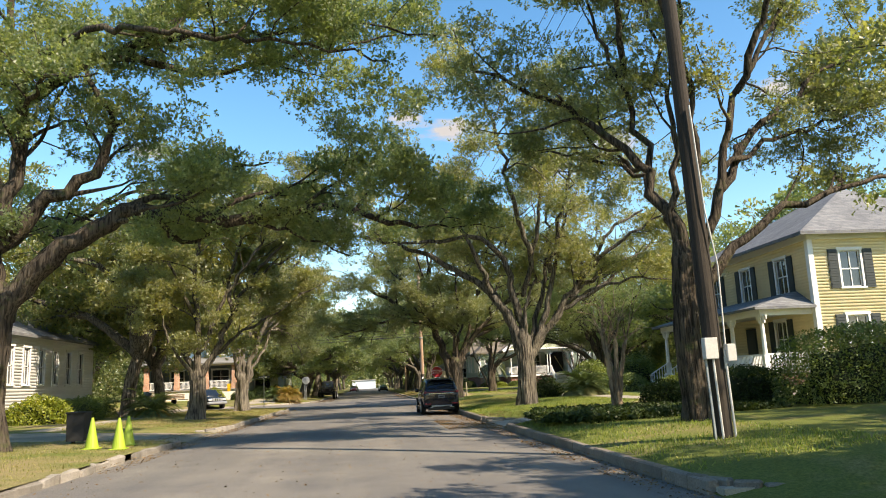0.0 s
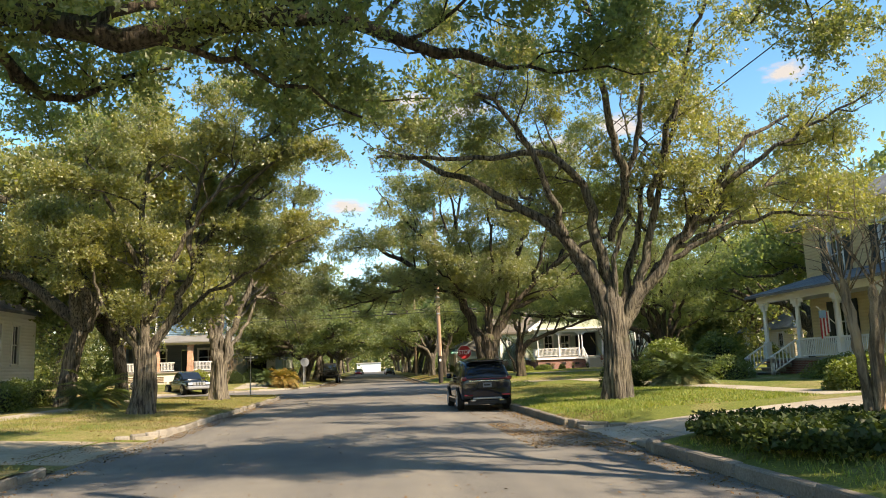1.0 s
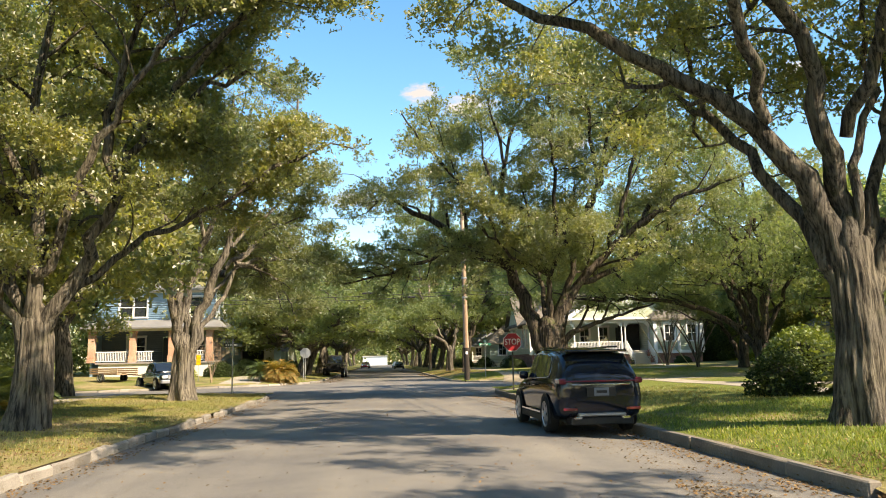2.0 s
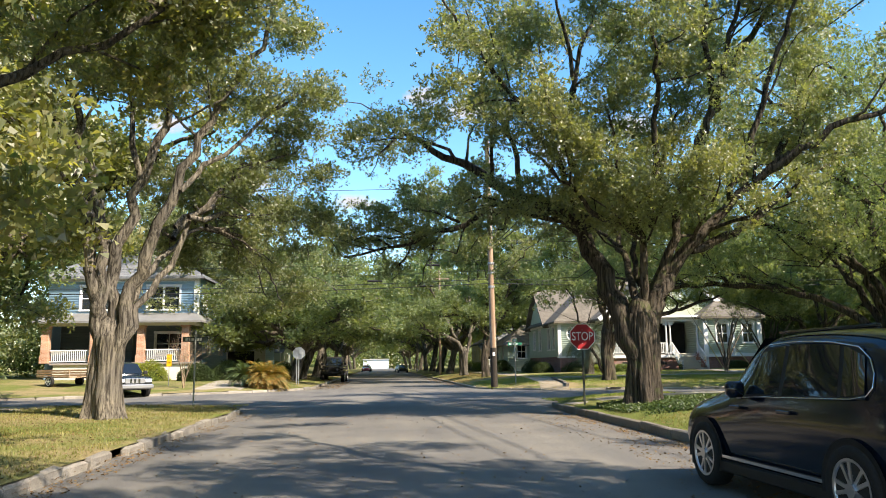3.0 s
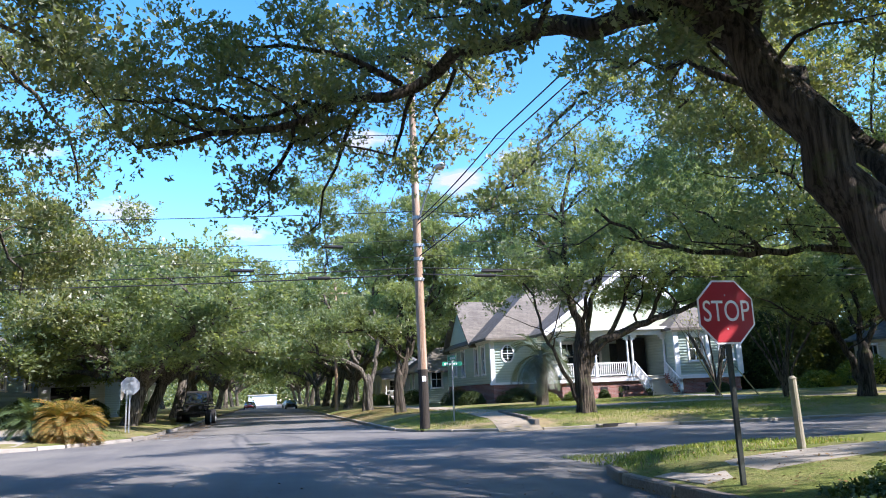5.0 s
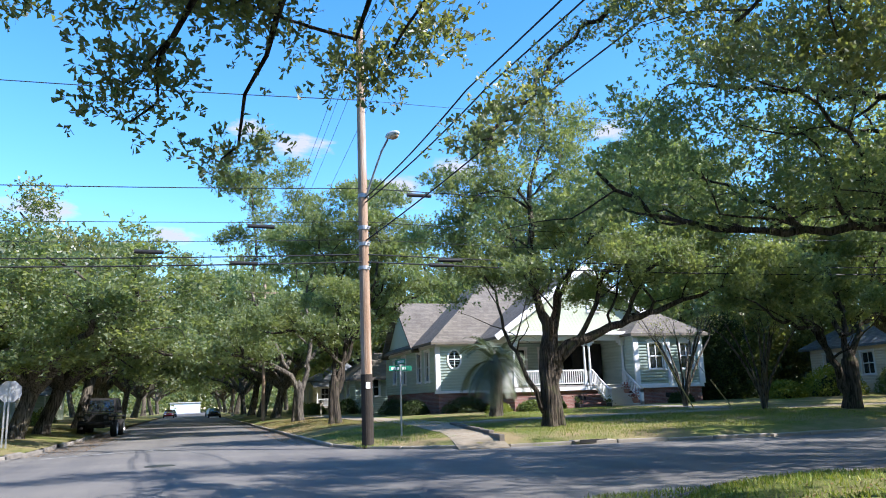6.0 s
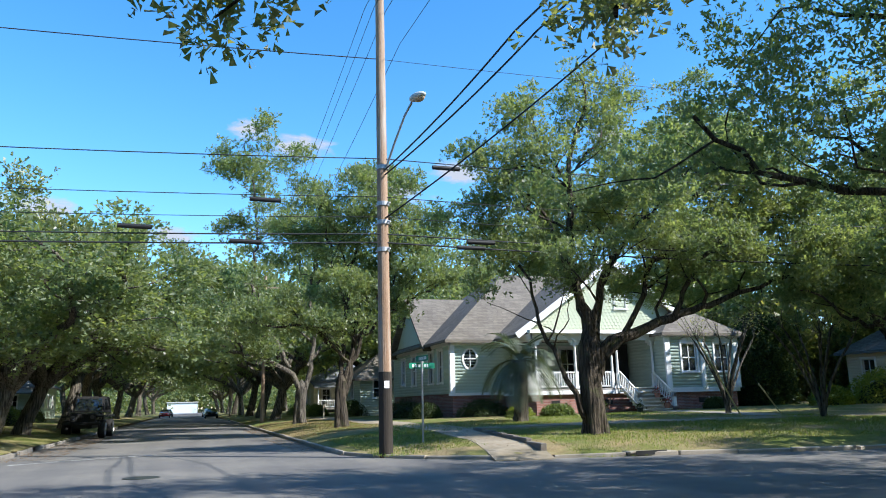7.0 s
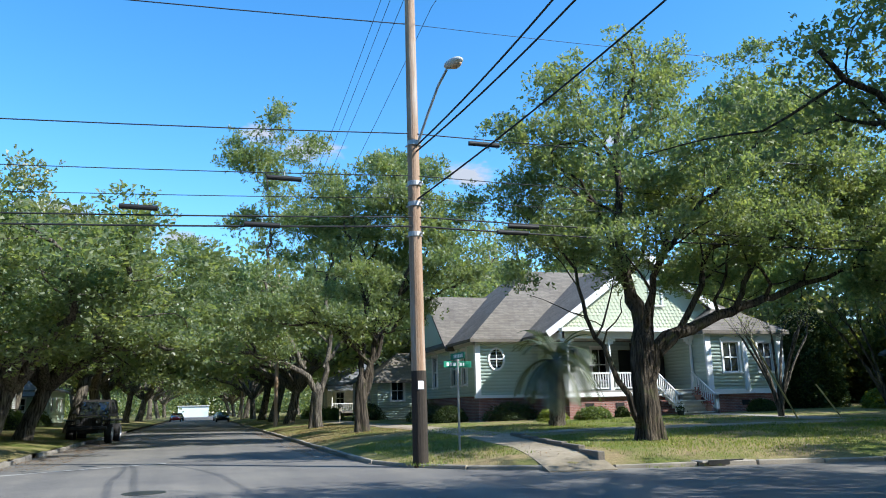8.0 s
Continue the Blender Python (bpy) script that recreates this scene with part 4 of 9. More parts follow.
    # the oak before the green house
    tree(12.5, 73.2, g(12.5, 73.2) - 0.05, 52, 2.9, 0.35, [
        ([(12.5, 73.2, 2.8), (12.5, 73.2, 4.1), (12.2, 73.2, 5.1), (11.9, 73.1, 6.1), (12.1, 73.1, 7.2), (12.1, 73.1, 8.6), (12.3, 73.0, 9.9), (12.8, 73.0, 11.0), (12.5, 73.0, 12.1)], 0.22),
        ([(12.8, 73.2, 3.3), (13.2, 73.4, 4.8), (13.5, 73.5, 5.9), (14.4, 73.7, 7.2), (15.3, 73.9, 8.2), (16.4, 74.0, 9.5), (17.4, 74.2, 10.8)], 0.14),
        ([(12.7, 73.2, 2.5), (13.4, 73.1, 3.3), (14.4, 73.0, 3.7), (15.5, 72.9, 4.0), (16.7, 72.9, 4.3), (17.7, 72.8, 4.7), (18.8, 72.7, 5.1), (20.1, 72.6, 5.4)], 0.26),
        ([(13.7, 73.0, 3.4), (14.4, 72.8, 4.8), (14.7, 72.7, 5.8), (15.5, 72.5, 6.2), (16.3, 72.3, 6.5), (17.4, 72.2, 7.3), (18.4, 72.0, 8.4)], 0.13),
        ([(15.4, 72.8, 4.0), (15.8, 72.6, 4.8), (16.2, 72.4, 5.8), (17.1, 72.2, 6.4), (18.2, 72.0, 7.1), (19.4, 71.8, 7.3)], 0.1),
        ([(12.0, 73.2, 1.3), (11.6, 73.3, 2.2), (11.1, 73.4, 3.5), (10.8, 73.5, 4.6), (10.6, 73.6, 5.5), (10.0, 73.7, 6.3), (9.2, 73.8, 6.8)], 0.11),
        ([(12.2, 73.2, 5.0), (11.6, 73.3, 5.9), (11.6, 73.4, 7.0), (11.1, 73.6, 7.8), (10.3, 73.7, 8.5), (9.5, 73.8, 8.8)], 0.1),
        ([(12.1, 73.0, 8.1), (11.4, 72.9, 9.0), (10.8, 72.7, 9.8), (10.4, 72.6, 10.6)], 0.07),
        ([(12.3, 73.0, 8.8), (13.4, 73.2, 10.0), (14.3, 73.4, 11.5)], 0.06),
        ([(15.5, 74.0, 8.4), (17.2, 74.1, 9.8), (18.6, 74.3, 10.8), (19.8, 74.4, 10.5)], 0.07),
        ([(12.5, 73.3, 3.3), (13.0, 75.0, 5.6), (13.5, 77.0, 7.5), (14.0, 78.5, 9.0)], 0.14),
        ([(14.5, 73.8, 7.2), (15.7, 73.7, 7.6), (17.1, 73.5, 8.2), (18.7, 73.3, 9.2), (19.7, 73.2, 9.5)], 0.09),
        ([(14.8, 72.8, 5.8), (16.7, 73.2, 7.0), (18.6, 73.6, 8.8), (19.9, 74.0, 10.4)], 0.1),
        ([(17.1, 72.2, 6.4), (18.1, 72.0, 6.1), (19.4, 71.8, 6.3), (20.5, 71.6, 6.5)], 0.08),
        ([(12.4, 73.1, 3.3), (12.6, 71.8, 5.6), (13.4, 70.4, 7.0), (14.0, 69.2, 8.0)], 0.13)],
        190000, 0.1, mat=OAK_LEAF_DARK, bark=BARK_MOSS, keep=0.84, low=4.8, pad=0.6, bare=0.3, kids=1.25, label="live oak with a low crooked limb on the corner lawn")
    # the oak beside the cottage, along the crossing street
    tree(25.4, 72.6, g(25.4, 72.6) - 0.05, 55, 2.0, 0.3, [
        ([(24.9, 72.6, 1.4), (24.6, 72.5, 2.7), (23.6, 72.4, 3.8), (22.6, 72.3, 4.8), (21.9, 72.2, 5.8), (20.9, 72.1, 6.4), (19.8, 72.0, 6.5)], 0.2),
        ([(25.2, 72.6, 2.1), (25.7, 72.8, 4.2), (25.6, 73.1, 6.1), (25.6, 73.3, 7.5), (25.8, 73.6, 9.0)], 0.16),
        ([(25.4, 72.6, 2.3), (26.5, 72.5, 4.7), (27.5, 72.3, 6.7), (28.6, 72.2, 8.3)], 0.17),
        ([(23.8, 72.4, 3.6), (22.0, 72.1, 3.9), (20.8, 71.7, 4.4), (19.3, 71.4, 4.7)], 0.1),
        ([(25.4, 72.6, 3.4), (27.4, 72.9, 4.3), (30.3, 73.1, 5.3), (33.6, 73.4, 6.3)], 0.13),
        ([(25.3, 72.6, 3.4), (25.4, 73.5, 5.2), (25.8, 74.5, 7.3), (26.0, 75.4, 8.7)], 0.13)],
        115000, 0.12, mat=OAK_LEAF_DARK, bark=BARK_MOSS, keep=0.88, low=4.0, pad=0.7, sides=40, bare=0.25, kids=1.25, label="live oak with crooked dark limbs beside the cottage")
    # the oak on the near side of the crossing street, its limbs over the carriageway
    tree(18.6, 56.9, g(18.6, 56.9) - 0.05, 57, 2.0, 0.36, [
        ([(18.3, 57.0, 2.0), (17.2, 57.8, 3.4), (15.4, 58.8, 4.2), (13.6, 59.8, 4.45), (12.0, 60.4, 4.45), (10.4, 61.4, 4.65), (9.2, 61.8, 5.1), (8.2, 61.6, 5.8)], 0.2),
        ([(18.4, 56.9, 2.2), (18.5, 57.6, 4.4), (16.7, 58.4, 6.0), (14.7, 59.4, 7.0), (12.5, 60.4, 7.6), (10.5, 61.2, 7.8)], 0.19),
        ([(18.6, 57.1, 2.2), (17.8, 58.8, 4.8), (17.9, 60.6, 6.6), (16.3, 62.2, 7.6), (14.5, 63.4, 8.0)], 0.18),
        ([(18.5, 56.9, 2.3), (17.6, 57.6, 5.4), (17.7, 58.2, 8.0), (15.7, 58.8, 9.8), (13.5, 59.6, 10.8)], 0.18),
        ([(13.6, 59.8, 4.5), (12.4, 59.0, 5.6), (11.0, 58.6, 6.4), (9.6, 58.8, 6.8)], 0.08, 1),
        ([(12.0, 60.4, 4.5), (11.6, 61.6, 5.6), (11.0, 62.4, 6.4)], 0.08, 1),
        ([(15.4, 58.8, 4.2), (14.6, 60.6, 4.9), (13.4, 62.2, 5.5), (12.2, 63.2, 6.0)], 0.09, 1),
        ([(14.7, 59.4, 7.0), (13.0, 59.2, 8.6), (11.6, 59.4, 9.6)], 0.08, 1),
        ([(18.8, 57.0, 2.4), (20.2, 58.4, 5.4), (21.4, 60.2, 7.4), (22.0, 62.0, 8.6)], 0.17),
        # three high limbs added out of view, to shade those below
        ([(18.5, 56.7, 2.4), (17.4, 56.0, 6.4), (15.4, 55.6, 9.6), (12.8, 56.4, 12.2), (10.4, 57.2, 13.2)], 0.18),
        ([(18.6, 56.6, 2.4), (18.0, 55.0, 6.6), (16.4, 53.8, 9.8), (14.2, 53.6, 12.0)], 0.17),
        ([(17.7, 58.2, 8.0), (16.2, 57.6, 10.8), (14.4, 57.8, 12.6)], 0.1, 1),
        ([(18.7, 56.7, 2.4), (19.6, 55.0, 5.6), (20.8, 53.0, 7.8)], 0.16)],
        175000, 0.095, mat=OAK_LEAF_DARK, bark=BARK_MOSS, keep=0.9, low=4.1, pad=0.6, sides=40, bare=0.25, kids=1.2, label="live oak reaching low dark limbs over the side street")
    # the first two oaks of the avenue
    tree(7.5, 88.3, g(7.5, 88.3) - 0.05, 53, 2.2, 0.3, [
        ([(7.6, 88.3, 2.0), (7.9, 88.2, 3.5), (8.3, 88.2, 5.0), (8.8, 88.1, 6.1), (9.9, 88.1, 7.1), (10.7, 88.0, 9.1)], 0.2),
        ([(7.5, 88.3, 2.5), (7.5, 88.4, 4.5), (7.8, 88.5, 6.1), (7.3, 88.6, 7.7), (6.8, 88.7, 9.8), (6.5, 88.8, 12.1)], 0.16),
        ([(7.8, 88.3, 3.0), (8.7, 87.9, 5.5), (9.5, 87.5, 7.6), (9.9, 87.2, 9.6), (9.3, 86.8, 11.7)], 0.14),
        ([(7.6, 88.3, 3.5), (6.7, 88.0, 4.7), (5.3, 87.7, 5.1), (3.9, 87.3, 5.1), (2.4, 87.0, 5.3)], 0.13),
        ([(8.2, 88.3, 4.5), (9.7, 88.4, 5.6), (11.3, 88.5, 6.7), (13.4, 88.5, 7.9), (15.0, 88.6, 8.8)], 0.12),
        ([(8.3, 88.3, 5.2), (7.6, 88.9, 7.2), (8.8, 89.4, 10.1), (9.6, 90.0, 13.2)], 0.12)],
        85000, 0.135, mat=OAK_LEAF_DARK, bark=BARK_MOSS, keep=0.8, low=4.0, pad=0.8, sides=40, label="live oak leaning over the avenue verge")
    tree(7.2, 100.5, g(7.2, 100.5) - 0.05, 54, 2.2, 0.36, [
        ([(7.3, 100.5, 2.2), (6.5, 100.2, 3.6), (5.1, 99.9, 4.2), (3.5, 99.5, 4.6), (1.9, 99.2, 5.2), (0.6, 98.9, 5.8), (-0.6, 98.6, 6.7)], 0.24),
        ([(7.5, 100.5, 2.6), (7.9, 100.6, 4.3), (8.0, 100.6, 6.0), (7.7, 100.7, 8.4), (8.2, 100.7, 11.3), (7.5, 100.8, 15.0)], 0.2),
        ([(6.5, 100.3, 3.8), (5.1, 100.2, 6.2), (4.0, 100.0, 8.9), (4.3, 99.9, 12.4), (3.8, 99.7, 15.9), (3.1, 99.6, 18.0)], 0.16),
        ([(7.6, 100.5, 3.9), (9.3, 100.8, 6.4), (10.4, 101.2, 8.6), (11.7, 101.5, 10.1)], 0.13),
        ([(3.5, 99.4, 4.6), (2.7, 98.9, 6.8), (1.7, 98.5, 8.6), (0.2, 98.0, 9.5)], 0.12)],
        80000, 0.16, mat=OAK_LEAF_DARK, bark=BARK, keep=0.8, low=4.4, pad=0.85, sides=40, label="live oak with a long low limb over the avenue")
    # unseen oaks added behind the camera's start and beside it, to throw shade on the street
    for i, (x, y) in enumerate([(8.2, 1.5), (8.5, -13.0), (16.0, 8.0), (20.5, 12.5), (15.0, -3.0), (12.6, 3.4)]):
        tree(x, y, g(x, y) - 0.05, 60 + i, 3.4, 0.42, [(a + 20 * i, 55, 20, 6.5 if i == 5 else 10.5, 0.22, 1.0) for a in (0, 60, 120, 180, 240, 300)] + [(90, 78, 60, 8, 0.2, 1.0)],
             34000, 0.16, mat=OAK_LEAF, bark=BARK, depth=2, kids=1.0, sides=20, three=True, keep=0.6, pad=0.7, per=5)


BARK_PALE_OAK = bark_material("bark_pale_oak", (0.045, 0.039, 0.033), (0.21, 0.187, 0.155), 1.0, 0.2)


def row_trees():
    """The avenue beyond the crossing and the trees behind the gardens: four models, each set several times."""
    models = []
    for i, (mat, h) in enumerate(((OAK_LEAF_DARK, 3.0), (OAK_LEAF, 3.4), (OAK_LEAF_DARK, 2.6), (OAK_LEAF_YELLOW, 3.2))):
        lim = [(a + 25 * i, 50 + (a % 3) * 6, 16 + (a % 7) * 3, 9.5, 0.25, 0.98) for a in (5, 62, 118, 176, 240, 300)] + [(90, 76, 60, 8, 0.22, 1.0), (250, 72, 50, 7.5, 0.2, 1.0)]
        models.append(lim)
    spots = [
        (7.4, 117.0, 2), (7.4, 131.0, 0), (7.4, 146.0, 1), (7.4, 162.0, 2), (7.4, 180.0, 0), (7.4, 201.0, 1), (7.4, 226.0, 2), (7.4, 255.0, 0),
        (-7.0, 87.0, 2), (-7.0, 94.0, 0), (-6.8, 106.0, 1), (-7.0, 121.0, 2), (-7.8, 137.0, 0), (-7.8, 153.0, 1), (-7.8, 172.0, 2), (-7.8, 195.0, 0), (-7.8, 222.0, 1), (-7.8, 252.0, 2),
        # the first two are added to shade the cottage and its garden
        (31.0, 62.0, 0), (36.5, 79.5, 1), (37.0, 99.0, 0), (22.0, 108.0, 2), (29.0, 118.0, 1), (16.0, 124.0, 0),
        (-13.4, 46.0, 3),  (-14.0, 56.0, 3), (-22.0, 56.0, 0), (-26.0, 68.0, 1), (-30.0, 86.0, 2), (-17.0, 102.0, 2), (-26.0, 102.0, 1), (-22.0, 118.0, 0), (-16.0, 134.0, 1), (-29.0, 44.0, 0), (-15.0, 92.0, 1),
        (28.0, 46.0, 0), (38.0, 54.0, 3), (17.0, 145.0, 2), (24.0, 165.0, 0), (-22.0, 158.0, 0), (44.0, 88.0, 3), (-36.0, 62.0, 2), (-27.0, 30.0, 2), (16.0, 185.0, 1), (-18.0, 186.0, 1)]
    first = {}
    for n, (x, y, k) in enumerate(spots):
        far = 2 if y > 112 or abs(x) > 31 else 0 if abs(x) < 16 and y < 104 else 1
        key = (k, far)
        if key not in first:
            many, size = ((80000, 0.155), (36000, 0.2), (14000, 0.34))[far]
            first[key] = t = tree(x, y, ground_z(x, y) - 0.05, 80 + k, (2.6, 2.9, 2.3, 2.7)[k], 0.27, models[k], many, size, mat=(OAK_LEAF_DARK, OAK_LEAF, OAK_LEAF_DARK, OAK_LEAF_YELLOW)[k], bark=BARK, pad=(0.8, 0.9, 1.0)[far], per=(6, 5, 4)[far], depth=2, kids=1.25, sides=20, lean=(0.55, 0.2), min_r=(0.018, 0.035, 0.06)[far], droop=(0.85, 0.5, 0.5)[far], keep=0.72, three=True, low=(2.0, 2.9, 2.9)[far], wiggle=0.17)
        else:
            t = copy_thing(first[key], pose(x, y, ground_z(x, y) - 0.05, 0, 0, (n * 77) % 360))
        s = (1.05 if y < 100 and abs(x) < 12 else 1.32 if y > 80 else 1.15) + 0.25 * ((n * 37) % 10) / 10
        t.scale = (1.3, 1.3, 1.0) if -8 < x < 0 and y < 100 else (s, s, s * (0.95 + 0.12 * ((n * 13) % 7) / 7))

# ---- houses ----


def paint(name, c, dirt=0.12):
    d = tuple(v * (1 - dirt) for v in c)
    return surface(name, d, c, 1.2, 25, 0.6, 0.15, spec=0.35, dist=0.004)


def brick_material(name, c1, c2, mortar):
    m, nt, p = nodes_of(name)
    g = nt.nodes.new("ShaderNodeNewGeometry")
    sep = nt.nodes.new("ShaderNodeSeparateXYZ")
    nt.links.new(g.outputs["Position"], sep.inputs[0])
    add = nt.nodes.new("ShaderNodeMath")
    nt.links.new(sep.outputs[0], add.inputs[0])
    nt.links.new(sep.outputs[1], add.inputs[1])
    com = nt.nodes.new("ShaderNodeCombineXYZ")
    nt.links.new(add.outputs[0], com.inputs[0])
    nt.links.new(sep.outputs[2], com.inputs[1])
    b = nt.nodes.new("ShaderNodeTexBrick")
    nt.links.new(com.outputs[0], b.inputs["Vector"])
    b.inputs["Scale"].default_value = 1.0
    b.inputs["Brick Width"].default_value = 0.215
    b.inputs["Row Height"].default_value = 0.075
    b.inputs["Mortar Size"].default_value = 0.008
    for k, c in (("Color1", c1), ("Color2", c2), ("Mortar", mortar)):
        b.inputs[k].default_value = (*c, 1)
    c = mixc(nt, 1.0, b.outputs["Color"], ramp(nt, noise_node(nt, g.outputs["Position"], 1.5, 5), [(0.3, (0.75, 0.75, 0.75)), (0.7, (1.2, 1.15, 1.1))]), "MULTIPLY")
    nt.links.new(c, p.inputs["Base Color"])
    p.inputs["Roughness"].default_value = 0.9
    bump(nt, p, b.outputs["Fac"], -0.5, 0.01)
    return m


def roof_material(name, c1, c2):
    m, nt, p = nodes_of(name)
    g = nt.nodes.new("ShaderNodeNewGeometry")
    sep = nt.nodes.new("ShaderNodeSeparateXYZ")
    nt.links.new(g.outputs["Position"], sep.inputs[0])
    add = nt.nodes.new("ShaderNodeMath")
    nt.links.new(sep.outputs[0], add.inputs[0])
    nt.links.new(sep.outputs[1], add.inputs[1])
    com = nt.nodes.new("ShaderNodeCombineXYZ")
    nt.links.new(add.outputs[0], com.inputs[0])
    nt.links.new(sep.outputs[2], com.inputs[1])
    b = nt.nodes.new("ShaderNodeTexBrick")
    nt.links.new(com.outputs[0], b.inputs["Vector"])
    b.inputs["Scale"].default_value = 1.0
    b.inputs["Brick Width"].default_value = 0.3
    b.inputs["Row Height"].default_value = 0.1
    b.inputs["Mortar Size"].default_value = 0.006
    for k, c in (("Color1", c1), ("Color2", c2), ("Mortar", tuple(v * 0.5 for v in c1))):
        b.inputs[k].default_value = (*c, 1)
    c = mixc(nt, 1.0, b.outputs["Color"], ramp(nt, noise_node(nt, g.outputs["Position"], 0.7, 5), [(0.3, (0.8, 0.8, 0.8)), (0.7, (1.15, 1.15, 1.12))]), "MULTIPLY")
    nt.links.new(c, p.inputs["Base Color"])
    p.inputs["Roughness"].default_value = 0.9
    bump(nt, p, b.outputs["Fac"], -0.4, 0.01)
    return m


WHITE = paint("white_paint", (0.78, 0.78, 0.76))
CREAM = paint("cream_paint", (0.72, 0.68, 0.56))
YELLOW = paint("yellow_paint", (0.74, 0.62, 0.38))
SAGE = paint("sage_paint", (0.46, 0.56, 0.5))
SAGE_SHINGLE = paint("sage_shingle", (0.5, 0.55, 0.4))
ROOF_TAN = surface("roof_tan", (0.15, 0.15, 0.145), (0.22, 0.215, 0.205), 1.0, 20, 0.7, 0.2)
BLUE = paint("blue_paint", (0.25, 0.4, 0.52))
# darker than BLUE, for the wall behind the blue house's porch
PORCH_WALL_DARK = paint("porch_wall_dark", (0.1, 0.13, 0.14))
SHUTTER = paint("shutter_paint", (0.035, 0.045, 0.045))
BRICK = brick_material("brick", (0.17, 0.06, 0.048), (0.26, 0.105, 0.08), (0.3, 0.27, 0.25))
BRICK_WARM = brick_material("brick_warm", (0.36, 0.17, 0.1), (0.46, 0.24, 0.15), (0.5, 0.44, 0.36))
ROOF_BROWN = roof_material("roof_brown", (0.12, 0.104, 0.085), (0.165, 0.146, 0.122))
ROOF_GREY = roof_material("roof_grey", (0.12, 0.125, 0.135), (0.18, 0.185, 0.19))
ROOF_BLUE = roof_material("roof_blue", (0.1, 0.13, 0.17), (0.15, 0.19, 0.23))
# near-black colour that paints the shade of rooms and openings
SHADE_FILL = surface("shade_fill", (0.012, 0.012, 0.012), (0.03, 0.028, 0.025), 2, 10, 0.9, 0)
WOODFLOOR = surface("porch_boards", (0.2, 0.18, 0.16), (0.32, 0.3, 0.27), 2, 30, 0.7, 0.2, stretch=(1, 8, 1))
GLASS = plain("window_glass", (0.02, 0.025, 0.03), 0.04, 0.0, 0.9)


def wall_part(thing, m, length, z0, z1, openings, material, board=0.17, thick=0.16, name="wall"):
    """A wall along local x, outside towards local -y, with real openings (s0, s1, low, high) and lapped boards."""
    cuts = sorted({0.0, length, *[c for o in openings for c in o[:2]]})
    bm = bmesh.new()
    wall = None
    for a, b in zip(cuts, cuts[1:]):
        if b - a < 1e-4:
            continue
        mid = (a + b) / 2
        holes = sorted((o[2], o[3]) for o in openings if o[0] - 1e-4 <= mid <= o[1] + 1e-4)
        z = z0
        for lo, hi in [*holes, (z1, z1)]:
            if lo - z > 1e-3:
                box(bm, a, b, 0.0, thick, z, lo)
            z = max(z, hi)
    wall = part(name, bm, material, thing)
    wall.matrix_local = m
    if board:
        V, F = [], []
        z = z0
        while z < z1 - 0.02:
            top = min(z + board, z1)
            spans, at = [], 0.0
            for o in sorted(o for o in openings if o[2] - 0.04 < z + board / 2 < o[3] + 0.04):
                if o[0] - at > 0.02:
                    spans.append((at, o[0]))
                at = max(at, o[1])
            if length - at > 0.02:
                spans.append((at, length))
            for a, b in spans:
                k = len(V)
                V += [(a, -0.03, z), (b, -0.03, z), (b, -0.004, top), (a, -0.004, top), (a, 0.0, z), (b, 0.0, z)]
                F += [(k, k + 1, k + 2, k + 3), (k + 4, k + 5, k + 1, k)]
            z += board
        sid = put(new("siding", mesh_from("siding", V, F, (material,))), wall)
    return wall


